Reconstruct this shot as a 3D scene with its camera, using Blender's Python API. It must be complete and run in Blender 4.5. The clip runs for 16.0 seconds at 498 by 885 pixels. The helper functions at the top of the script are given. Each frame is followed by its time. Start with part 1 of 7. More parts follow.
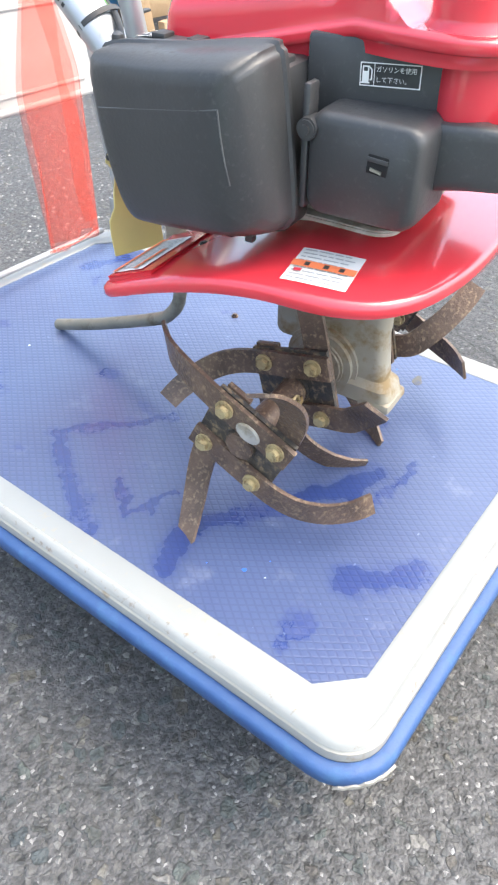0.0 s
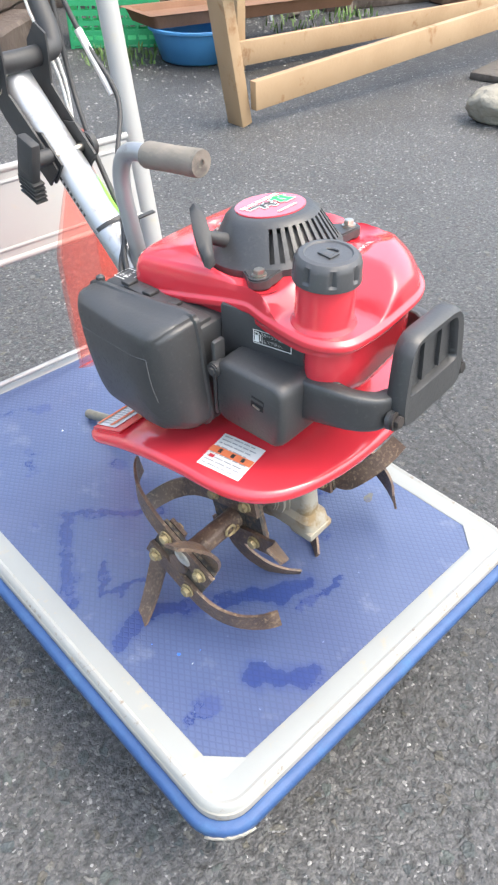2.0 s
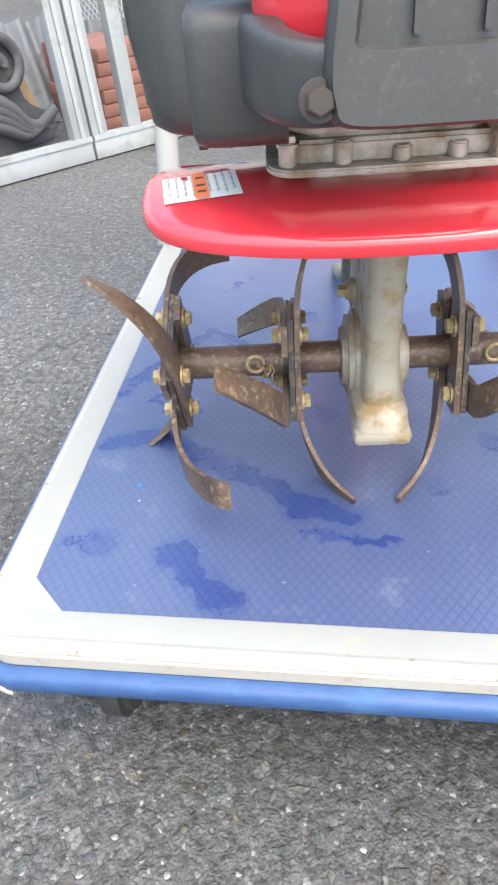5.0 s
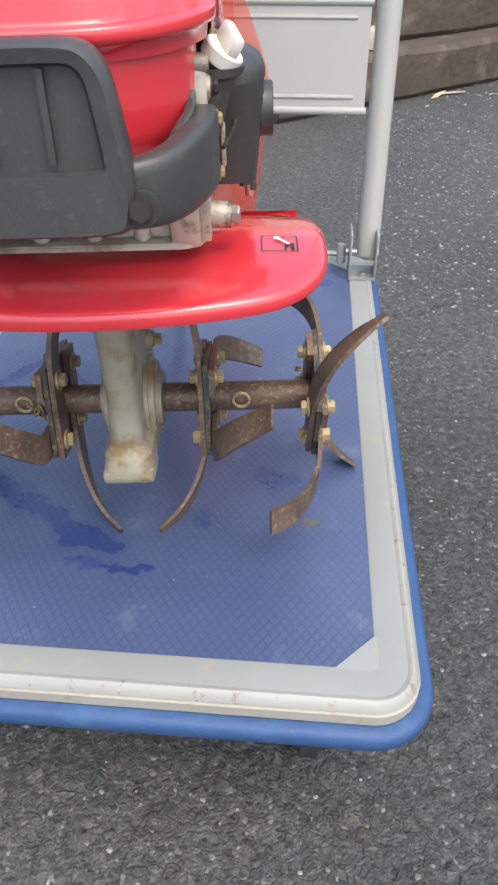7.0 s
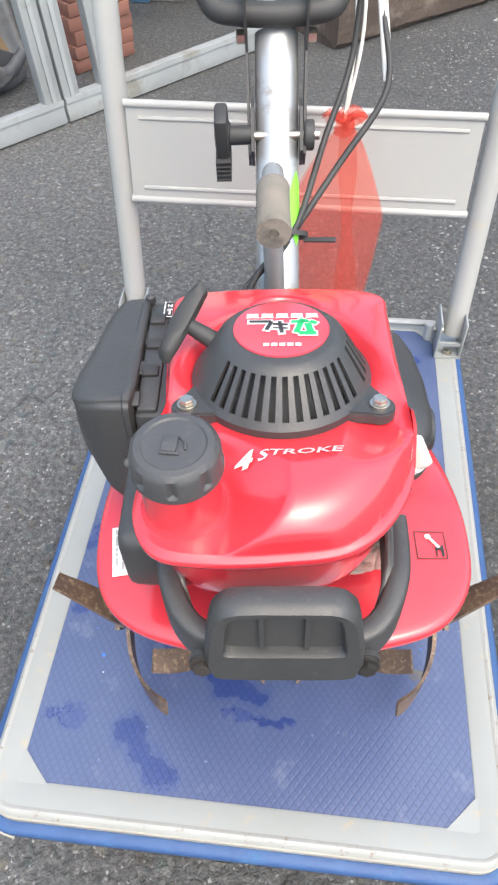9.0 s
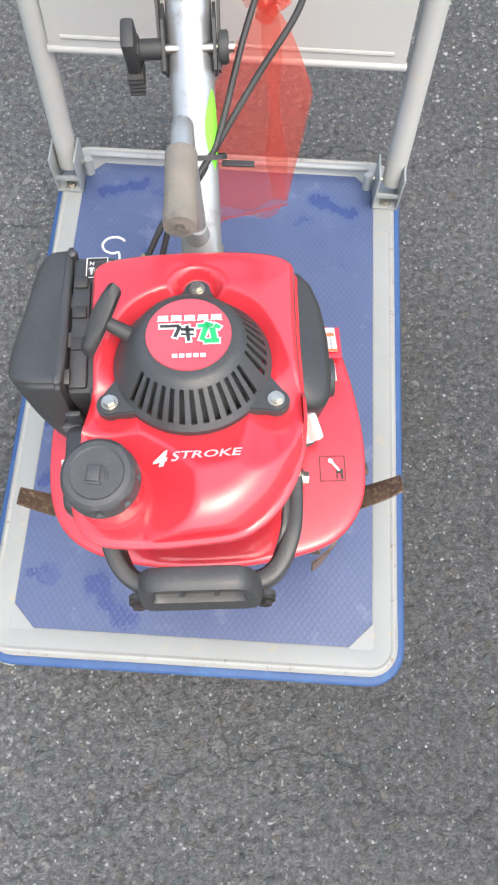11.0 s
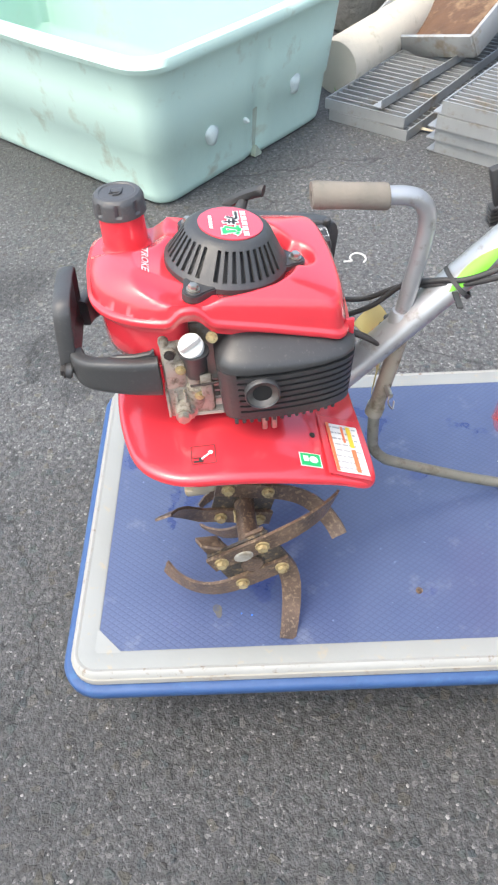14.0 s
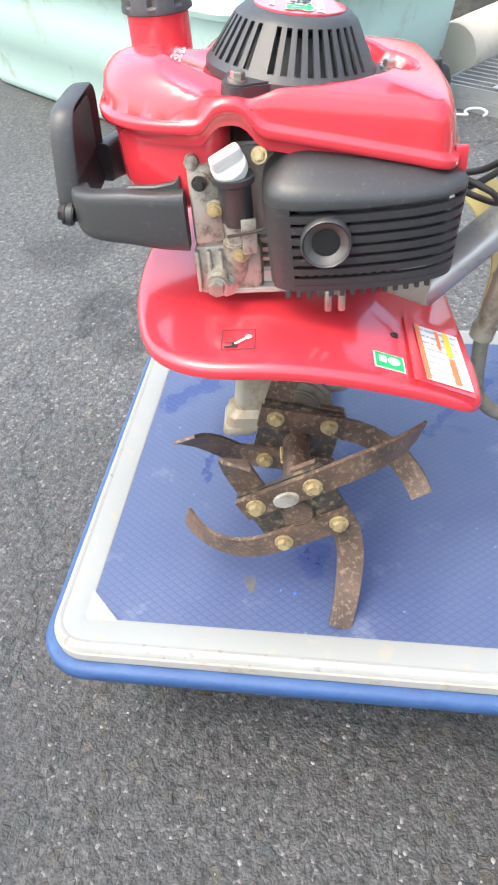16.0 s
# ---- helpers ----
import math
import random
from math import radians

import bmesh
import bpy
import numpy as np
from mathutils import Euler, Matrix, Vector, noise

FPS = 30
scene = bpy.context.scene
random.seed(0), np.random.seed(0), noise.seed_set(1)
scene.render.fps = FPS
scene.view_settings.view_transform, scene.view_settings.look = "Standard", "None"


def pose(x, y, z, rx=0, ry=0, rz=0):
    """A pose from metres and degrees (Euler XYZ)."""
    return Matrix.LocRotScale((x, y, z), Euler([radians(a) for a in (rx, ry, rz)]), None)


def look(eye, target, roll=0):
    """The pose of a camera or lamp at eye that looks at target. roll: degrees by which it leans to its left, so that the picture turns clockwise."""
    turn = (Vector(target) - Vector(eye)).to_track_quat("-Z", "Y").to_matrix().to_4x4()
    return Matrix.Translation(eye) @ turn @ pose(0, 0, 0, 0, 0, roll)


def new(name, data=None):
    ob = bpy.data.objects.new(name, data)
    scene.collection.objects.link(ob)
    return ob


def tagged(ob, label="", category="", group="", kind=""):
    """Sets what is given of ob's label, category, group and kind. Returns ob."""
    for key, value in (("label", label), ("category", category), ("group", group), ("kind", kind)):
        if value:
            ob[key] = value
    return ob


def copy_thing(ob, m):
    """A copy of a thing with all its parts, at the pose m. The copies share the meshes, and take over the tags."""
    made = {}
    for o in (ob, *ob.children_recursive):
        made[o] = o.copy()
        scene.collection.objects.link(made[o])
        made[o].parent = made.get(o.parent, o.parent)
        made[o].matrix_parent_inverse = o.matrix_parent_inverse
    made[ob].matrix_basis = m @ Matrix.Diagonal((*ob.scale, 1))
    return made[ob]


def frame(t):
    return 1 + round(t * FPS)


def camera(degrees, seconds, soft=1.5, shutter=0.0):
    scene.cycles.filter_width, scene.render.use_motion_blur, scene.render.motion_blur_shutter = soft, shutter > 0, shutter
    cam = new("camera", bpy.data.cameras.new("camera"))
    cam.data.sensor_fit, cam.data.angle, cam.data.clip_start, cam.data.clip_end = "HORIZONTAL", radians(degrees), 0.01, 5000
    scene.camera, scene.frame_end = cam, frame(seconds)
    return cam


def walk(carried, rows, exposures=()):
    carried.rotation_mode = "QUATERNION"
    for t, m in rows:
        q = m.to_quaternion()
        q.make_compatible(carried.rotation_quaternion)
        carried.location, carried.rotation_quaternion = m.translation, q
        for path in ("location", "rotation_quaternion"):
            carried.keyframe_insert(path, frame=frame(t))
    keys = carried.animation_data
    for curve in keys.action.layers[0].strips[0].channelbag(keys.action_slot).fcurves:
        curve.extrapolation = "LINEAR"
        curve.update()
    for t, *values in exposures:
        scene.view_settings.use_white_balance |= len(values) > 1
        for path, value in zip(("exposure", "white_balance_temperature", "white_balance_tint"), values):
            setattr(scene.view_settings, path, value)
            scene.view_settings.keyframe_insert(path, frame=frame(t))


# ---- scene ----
cam = camera(39.0, 16.0, soft=2.3)
PATH = [
    (0, (-0.433, -0.413, 0.59), (0.781, 0.504, -0.708), 0.6),
    (0.5, (-0.422, -0.447, 0.594), (0.864, 0.515, -0.598), 1.4),
    (1, (-0.407, -0.474, 0.613), (0.896, 0.498, -0.553), 1.9),
    (1.5, (-0.408, -0.492, 0.742), (0.833, 0.495, -0.476), 3.7),
    (2, (-0.377, -0.537, 0.782), (0.667, 0.567, -0.519), 0.1),
    (2.5, (-0.282, -0.539, 0.766), (0.588, 0.645, -0.592), -1.0),
    (3, (-0.175, -0.571, 0.761), (0.456, 0.733, -0.618), -4.6),
    (3.2, (-0.15, -0.606, 0.761), (0.317, 0.779, -0.604), -7.4),
    (5.3, (0.007, -0.594, 0.5), (-0.227, 0.968, -0.726), -2.6),
    (5.5, (0.022, -0.595, 0.504), (-0.209, 0.963, -0.728), -2.3),
    (6, (0.08, -0.595, 0.51), (-0.123, 0.965, -0.725), -0.8),
    (6.5, (0.148, -0.599, 0.518), (-0.002, 0.971, -0.711), 0.3),
    (7, (0.143, -0.599, 0.563), (0.012, 0.97, -0.67), -0.1),
    (7.5, (0.097, -0.574, 0.643), (-0.038, 1.027, -0.549), 1.4),
    (8, (0.057, -0.574, 0.662), (-0.122, 1.047, -0.496), 0.5),
    (8.2, (0.05, -0.563, 0.689), (-0.161, 1.038, -0.49), -0.7),
    (10.3, (0.009, -0.344, 0.999), (0.008, 0.262, -0.907), 2.0),
    (10.5, (0.01, -0.342, 0.988), (0.013, 0.269, -0.916), 1.9),
    (11, (0.059, -0.368, 0.979), (0.041, 0.283, -0.912), 1.9),
    (11.5, (0.194, -0.396, 0.942), (-0.008, 0.341, -0.906), 5.4),
    (12, (0.258, -0.368, 0.934), (-0.403, 0.393, -0.794), -6.9),
    (12.5, (0.348, -0.327, 0.916), (-0.571, 0.33, -0.734), -7.8),
    (13, (0.475, -0.302, 0.906), (-0.684, 0.102, -0.673), -5.9),
    (13.5, (0.502, -0.214, 0.897), (-0.734, -0.003, -0.661), -3.1),
    (14, (0.563, -0.136, 0.88), (-0.793, -0.158, -0.589), -3.0),
    (14.5, (0.57, -0.119, 0.801), (-0.847, -0.25, -0.605), -2.0),
    (15, (0.542, -0.114, 0.77), (-0.879, -0.275, -0.629), -2.1),
    (15.5, (0.509, -0.118, 0.706), (-0.908, -0.322, -0.69), -2.3),
    (16, (0.51, -0.115, 0.665), (-0.923, -0.376, -0.705), -4.8),
]
walk(cam, [(t, look(eye, target, roll)) for t, eye, target, roll in PATH],
     exposures=[(0, 2.15, 6550, 5), (1, 1.88, 6550, 5), (2, 1.93, 6550, 5), (3.2, 2.02, 6550, 5), (5.5, 2.0, 6550, 5), (6, 1.9, 6550, 5), (6.5, 1.62, 6550, 5), (7, 1.2, 6550, 5), (7.5, 1.4, 6550, 5), (8.2, 1.6, 6550, 5), (10.5, 1.46, 6550, 5),
                (12, 1.5, 6550, 5), (13, 1.65, 6550, 5), (14.5, 1.62, 6550, 5), (16, 1.85, 6550, 5)])

# ---- light: an overcast sky ----
world = bpy.data.worlds.new("overcast_sky")
scene.world = world
world.use_nodes = True
SKY_STRENGTH = 0.15
_n = world.node_tree.nodes
_sky = _n.new("ShaderNodeTexSky")
_sky.sky_type, _sky.sun_disc = "NISHITA", False
_sky.sun_elevation, _sky.sun_rotation = radians(63), radians(146)
_sky.air_density, _sky.dust_density, _sky.ozone_density = 1.0, 5.0, 1.0
world.node_tree.links.new(_sky.outputs[0], _n["Background"].inputs[0])
_n["Background"].inputs[1].default_value = SKY_STRENGTH
sun = new("sun", bpy.data.lights.new("sun", "SUN"))
sun.data.energy, sun.data.angle, sun.data.color = 0.45, radians(150), (0.97, 0.985, 1.0)
sun.matrix_world = look((0.8, -1.2, 2.9), (0, 0, 0))

# ---- materials ----


def mat(name, color, rough=0.5, metal=0.0, color2=None, scale=8.0, mix=0.5, bump=0.0, bscale=60.0, dirt=None, dirt_amt=0.0,
        dscale=14.0, coat=0.0, island=0.0):
    """A principled material with stains at one scale, grain at another, and fine relief."""
    m = bpy.data.materials.new(name)
    m.use_nodes = True
    nt = m.node_tree
    p = nt.nodes["Principled BSDF"]
    tc = nt.nodes.new("ShaderNodeTexCoord")
    ln = nt.links.new
    c2 = color2 or tuple(min(1, c * 0.8) for c in color)
    n1 = nt.nodes.new("ShaderNodeTexNoise")
    n1.inputs["Scale"].default_value, n1.inputs["Detail"].default_value = scale, 6
    ln(tc.outputs["Object"], n1.inputs["Vector"])
    r1 = nt.nodes.new("ShaderNodeValToRGB")
    r1.color_ramp.elements[0].position, r1.color_ramp.elements[1].position = 0.5 - 0.3 * mix, 0.5 + 0.3 * mix + 0.02
    r1.color_ramp.elements[0].color, r1.color_ramp.elements[1].color = (*color, 1), (*c2, 1)
    ln(n1.outputs["Fac"], r1.inputs["Fac"])
    out = r1.outputs["Color"]
    if dirt:
        n2 = nt.nodes.new("ShaderNodeTexNoise")
        n2.inputs["Scale"].default_value, n2.inputs["Detail"].default_value, n2.inputs["Roughness"].default_value = dscale, 8, 0.65
        ln(tc.outputs["Object"], n2.inputs["Vector"])
        r2 = nt.nodes.new("ShaderNodeValToRGB")
        r2.color_ramp.elements[0].position, r2.color_ramp.elements[1].position = 0.62 - 0.35 * dirt_amt, 0.75 - 0.25 * dirt_amt
        ln(n2.outputs["Fac"], r2.inputs["Fac"])
        mx = nt.nodes.new("ShaderNodeMix")
        mx.data_type = "RGBA"
        ln(r2.outputs["Color"], mx.inputs["Factor"])
        ln(out, mx.inputs["A"])
        mx.inputs["B"].default_value = (*dirt, 1)
        out = mx.outputs["Result"]
        rr = nt.nodes.new("ShaderNodeMapRange")
        rr.inputs["To Min"].default_value, rr.inputs["To Max"].default_value = rough, min(1, rough + 0.35)
        ln(r2.outputs["Color"], rr.inputs["Value"])
        ln(rr.outputs["Result"], p.inputs["Roughness"])
    else:
        rr = nt.nodes.new("ShaderNodeMapRange")
        rr.inputs["To Min"].default_value, rr.inputs["To Max"].default_value = max(0, rough - 0.06), min(1, rough + 0.08)
        ln(n1.outputs["Fac"], rr.inputs["Value"])
        ln(rr.outputs["Result"], p.inputs["Roughness"])
    if island:
        oi = nt.nodes.new("ShaderNodeObjectInfo")
        geo = nt.nodes.new("ShaderNodeNewGeometry")
        ad = nt.nodes.new("ShaderNodeMath")
        ad.operation = "ADD"
        ln(oi.outputs["Random"], ad.inputs[0])
        ln(geo.outputs["Random Per Island"], ad.inputs[1])
        fr = nt.nodes.new("ShaderNodeMath")
        fr.operation = "FRACT"
        ln(ad.outputs[0], fr.inputs[0])
        mr = nt.nodes.new("ShaderNodeMapRange")
        mr.inputs["To Min"].default_value, mr.inputs["To Max"].default_value = 1 - island, 1 + island
        ln(fr.outputs[0], mr.inputs["Value"])
        hs = nt.nodes.new("ShaderNodeHueSaturation")
        ln(mr.outputs["Result"], hs.inputs["Value"])
        ln(out, hs.inputs["Color"])
        out = hs.outputs["Color"]
    ln(out, p.inputs["Base Color"])
    p.inputs["Metallic"].default_value = metal
    p.inputs["Coat Weight"].default_value = coat
    p.inputs["Coat Roughness"].default_value = 0.08
    if bump:
        n3 = nt.nodes.new("ShaderNodeTexNoise")
        n3.inputs["Scale"].default_value, n3.inputs["Detail"].default_value = bscale, 5
        ln(tc.outputs["Object"], n3.inputs["Vector"])
        b = nt.nodes.new("ShaderNodeBump")
        b.inputs["Strength"].default_value, b.inputs["Distance"].default_value = bump, 0.5 / bscale
        ln(n3.outputs["Fac"], b.inputs["Height"])
        ln(b.outputs["Normal"], p.inputs["Normal"])
    return m


RED = mat("red_paint", (0.64, 0.038, 0.054), 0.2, 0, (0.59, 0.032, 0.047), 10, 0.6, coat=0.8)
BLACK = mat("black_plastic", (0.035, 0.036, 0.037), 0.42, 0, (0.047, 0.047, 0.048), 18, 0.7, 0.14, 420, (0.075, 0.075, 0.073), 0.16, 260)
# same plastic as BLACK, darkened for the duller-lit exhaust side
BLACKM = mat("shaded_black_plastic", (0.030, 0.0303, 0.0315), 0.4, 0, (0.038, 0.0383, 0.0395), 18, 0.6, 0.1, 420, (0.075, 0.074, 0.072), 0.12, 260)
ALU2 = mat("oily_aluminium", (0.46, 0.43, 0.37), 0.4, 0.35, (0.32, 0.285, 0.23), 45, 0.8, 0.2, 250, (0.14, 0.11, 0.08), 0.36, 90)
HOLDER = mat("soiled_tan_steel", (0.27, 0.23, 0.17), 0.5, 0.2, (0.33, 0.3, 0.24), 30, 0.8, 0.1, 200, (0.15, 0.12, 0.08), 0.3, 40)
for m_ in (BLACK, BLACKM):
    m_.node_tree.nodes["Principled BSDF"].inputs["Specular IOR Level"].default_value = 0.6
BLACK2 = mat("black_rubber", (0.026, 0.026, 0.027), 0.55, 0, (0.042, 0.042, 0.041), 30, 0.6, 0.1, 300)
ALU = mat("cast_aluminium", (0.52, 0.5, 0.46), 0.42, 0.45, (0.4, 0.38, 0.33), 30, 0.8, 0.2, 250, (0.26, 0.21, 0.14), 0.4, 30)
GEARCASE = mat("silver_painted_casting", (0.37, 0.345, 0.285), 0.42, 0.2, (0.29, 0.255, 0.185), 25, 0.7, 0.1, 200, (0.24, 0.17, 0.085), 0.38, 45)
SILVER = mat("silver_paint", (0.44, 0.45, 0.46), 0.34, 0.6, (0.36, 0.37, 0.38), 20, 0.6, 0.05, 200, (0.26, 0.245, 0.22), 0.14, 40)
STEEL = mat("zinc_bolt", (0.6, 0.58, 0.52), 0.3, 0.95, (0.4, 0.38, 0.32), 90, 0.6)
BOLT_Y = mat("yellow_zinc_bolt", (0.47, 0.385, 0.21), 0.4, 0.3, (0.34, 0.26, 0.13), 120, 0.7, 0.2, 500, (0.17, 0.115, 0.06), 0.3, 160)
STAKE = mat("dull_olive_steel", (0.17, 0.165, 0.135), 0.45, 0.3, (0.24, 0.225, 0.18), 30, 0.8, 0.1, 200, (0.12, 0.1, 0.07), 0.25, 40)
TINE = mat("worn_tine_steel", (0.052, 0.037, 0.031), 0.38, 0.2, (0.185, 0.12, 0.082), 42, 0.95, 0.6, 420, (0.31, 0.225, 0.145), 0.27, 240)
HUBP = mat("flaking_black_paint", (0.024, 0.024, 0.025), 0.42, 0, (0.06, 0.048, 0.036), 55, 0.8, 0.5, 300, (0.22, 0.16, 0.095), 0.33, 150)
FOAM = mat("grey_foam_grip", (0.17, 0.155, 0.13), 0.9, 0, (0.23, 0.2, 0.165), 40, 0.8, 0.3, 300, (0.1, 0.09, 0.08), 0.2, 30)
WHITE_FRAME = mat("white_painted_deck_rim", (0.28, 0.293, 0.286), 0.5, 0, (0.25, 0.259, 0.248), 9, 0.7, 0.05, 120, (0.34, 0.3, 0.23), 0.1, 60)
BEAD = mat("chipped_white_paint", (0.335, 0.34, 0.325), 0.4, 0, (0.29, 0.29, 0.27), 14, 0.8, 0.1, 120, (0.17, 0.11, 0.07), 0.1, 110)
CREAM = mat("beige_white_paint", (0.39, 0.37, 0.32), 0.45, 0, (0.34, 0.31, 0.26), 12, 0.8, 0.08, 120, (0.3, 0.24, 0.17), 0.15, 50)
WHITE = mat("ivory_paint", (0.375, 0.375, 0.36), 0.4, 0, (0.34, 0.34, 0.325), 6, 0.7, 0.03, 100, (0.4, 0.37, 0.3), 0.08, 22)
WHITE_PLASTIC = mat("white_plastic", (0.75, 0.74, 0.7), 0.4, 0, (0.65, 0.63, 0.58), 60, 0.6)
BUMPER = mat("blue_rubber", (0.022, 0.06, 0.172), 0.55, 0, (0.036, 0.09, 0.225), 26, 0.9, 0.25, 90, (0.05, 0.12, 0.25), 0.2, 34)
WOOD = mat("pine_board", (0.41, 0.285, 0.165), 0.65, 0, (0.33, 0.215, 0.115), 5, 0.9, 0.15, 60, (0.24, 0.12, 0.05), 0.12, 9)
SLEEPER = mat("dark_old_timber", (0.045, 0.032, 0.026), 0.85, 0, (0.1, 0.075, 0.06), 5, 0.9, 0.6, 30, (0.16, 0.13, 0.11), 0.25, 9)
TUBMAT = mat("pale_green_fibreglass", (0.50, 0.69, 0.60), 0.45, 0, (0.53, 0.69, 0.62), 2.5, 0.9, 0.05, 30, (0.4, 0.45, 0.36), 0.12, 9)
GALV = mat("galvanised_steel", (0.42, 0.43, 0.43), 0.5, 0.6, (0.33, 0.34, 0.34), 12, 0.8, 0.1, 80, (0.3, 0.25, 0.18), 0.2, 9)
OLDALU = mat("weathered_aluminium", (0.385, 0.405, 0.41), 0.5, 0.35, (0.31, 0.325, 0.325), 5, 0.8, 0.05, 60, (0.25, 0.24, 0.21), 0.24, 8)
CONCRETE = mat("concrete", (0.31, 0.295, 0.265), 0.9, 0, (0.24, 0.228, 0.205), 8, 0.9, 0.5, 60, (0.17, 0.16, 0.145), 0.2, 14)
STONE = mat("pale_rock", (0.30, 0.28, 0.23), 0.9, 0, (0.21, 0.195, 0.155), 6, 0.9, 0.9, 25, (0.15, 0.15, 0.10), 0.32, 8)

# ---- mesh helpers ----


def part(name, bm, material, parent=None, label="", smooth=35):
    """Links a bmesh as one mesh object, under a thing or a part."""
    bmesh.ops.recalc_face_normals(bm, faces=bm.faces)
    me = bpy.data.meshes.new(name)
    bm.to_mesh(me)
    bm.free()
    me.materials.append(material)
    if smooth:
        me.polygons.foreach_set("use_smooth", [True] * len(me.polygons))
        me.set_sharp_from_angle(angle=radians(smooth))
    ob = new(name, me)
    if parent:
        ob.parent = parent
    if label:
        ob["label"] = label
    return ob


def thing(name, x=0, y=0, z=0, rz=0, label="", category="", group="", kind=""):
    ob = new(name)
    ob.empty_display_size = 0.05
    ob.matrix_basis = pose(x, y, z, 0, 0, rz)
    return tagged(ob, label, category, group, kind)


def put(bm, sub, m=None):
    """Adds bmesh sub to bm at pose m."""
    if m is not None:
        bmesh.ops.transform(sub, matrix=m, verts=sub.verts)
    me = bpy.data.meshes.new("tmp")
    sub.to_mesh(me)
    sub.free()
    bm.from_mesh(me)
    bpy.data.meshes.remove(me)
    return bm


def box(size, at=(0, 0, 0), rot=(0, 0, 0), bevel=0.0, seg=2):
    bm = bmesh.new()
    bmesh.ops.create_cube(bm, size=1)
    bmesh.ops.scale(bm, vec=size, verts=bm.verts)
    if bevel:
        bmesh.ops.bevel(bm, geom=bm.edges[:], offset=bevel, segments=seg, profile=0.5, affect="EDGES")
    bmesh.ops.transform(bm, matrix=pose(*at, *rot), verts=bm.verts)
    return bm


def rod(p0, p1, r, r2=None, seg=20, bevel=0.0):
    p0, p1 = Vector(p0), Vector(p1)
    bm = bmesh.new()
    d = p1 - p0
    bmesh.ops.create_cone(bm, cap_ends=True, segments=seg, radius1=r, radius2=r if r2 is None else r2, depth=d.length)
    if bevel:
        bmesh.ops.bevel(bm, geom=[e for e in bm.edges if any(len(f.verts) > 4 for f in e.link_faces)], offset=bevel, segments=2, affect="EDGES")
    bmesh.ops.transform(bm, matrix=Matrix.Translation((p0 + p1) / 2) @ d.to_track_quat("Z", "Y").to_matrix().to_4x4(), verts=bm.verts)
    return bm


def smooth_path(pts, n=6):
    """Catmull-Rom through the points."""
    pts = [Vector(p) for p in pts]
    out = []
    for i in range(len(pts) - 1):
        a, b, c, d = pts[max(i - 1, 0)], pts[i], pts[i + 1], pts[min(i + 2, len(pts) - 1)]
        for k in range(n):
            t = k / n
            out.append(0.5 * ((2 * b) + (c - a) * t + (2 * a - 5 * b + 4 * c - d) * t * t + (3 * b - a - 3 * c + d) * t ** 3))
    return out + [pts[-1]]


def tube(pts, r, n=6, seg=10, smooth=True, close=True):
    """A round tube along a smoothed path; r may be a list for the path's ends."""
    path = smooth_path(pts, n) if smooth else [Vector(p) for p in pts]
    bm = bmesh.new()
    rings, up = [], None
    for i, p in enumerate(path):
        t = (path[min(i + 1, len(path) - 1)] - path[max(i - 1, 0)]).normalized()
        if up is None:
            up = t.orthogonal().normalized()
        up = (up - t * up.dot(t)).normalized()
        side = t.cross(up)
        rr = r if not isinstance(r, (list, tuple)) else r[0] + (r[1] - r[0]) * i / (len(path) - 1)
        rings.append([bm.verts.new(p + (up * math.cos(a) + side * math.sin(a)) * rr) for a in (2 * math.pi * k / seg for k in range(seg))])
    for a, b in zip(rings, rings[1:]):
        for k in range(seg):
            bm.faces.new((a[k], a[(k + 1) % seg], b[(k + 1) % seg], b[k]))
    if close:
        bm.faces.new(rings[0]), bm.faces.new(rings[-1])
    return bm


def loft(rings, closed=True, caps=(True, True)):
    """Skins a list of rings of points."""
    bm = bmesh.new()
    vs = [[bm.verts.new(p) for p in r] for r in rings]
    n = len(vs[0])
    for a, b in zip(vs, vs[1:]):
        for k in range(n if closed else n - 1):
            bm.faces.new((a[k], a[(k + 1) % n], b[(k + 1) % n], b[k]))
    if caps[0]:
        bm.faces.new(vs[0])
    if caps[1]:
        bm.faces.new(vs[-1])
    return bm


def prism(outline, z0, z1, bevel=0.0, seg=2):
    """An upright prism over a flat outline."""
    bm = loft([[(x, y, z0) for x, y in outline], [(x, y, z1) for x, y in outline]])
    bmesh.ops.recalc_face_normals(bm, faces=bm.faces)
    if bevel:
        bmesh.ops.bevel(bm, geom=[e for e in bm.edges if any(len(f.verts) > 4 for f in e.link_faces)] if len(outline) > 4 else bm.edges[:],
                        offset=bevel, segments=seg, affect="EDGES")
    return bm


def rounded(hx, hy, r, n=6, cx=0, cy=0):
    """A rectangle's outline with round corners."""
    pts = []
    for sx, sy, a0 in ((1, 1, 0), (-1, 1, 90), (-1, -1, 180), (1, -1, 270)):
        for k in range(n + 1):
            a = radians(a0 + 90 * k / n)
            pts.append((cx + sx * (hx - r) + r * math.cos(a), cy + sy * (hy - r) + r * math.sin(a)))
    return pts


def spline(pts, n=5):
    """A closed smooth outline through flat points."""
    m = len(pts)
    out = []
    for i in range(m):
        a, b, c, d = (Vector(pts[(i + k) % m]) for k in (-1, 0, 1, 2))
        for k in range(n):
            t = k / n
            q = 0.5 * ((2 * b) + (c - a) * t + (2 * a - 5 * b + 4 * c - d) * t * t + (3 * b - a - 3 * c + d) * t ** 3)
            out.append((q.x, q.y))
    return out


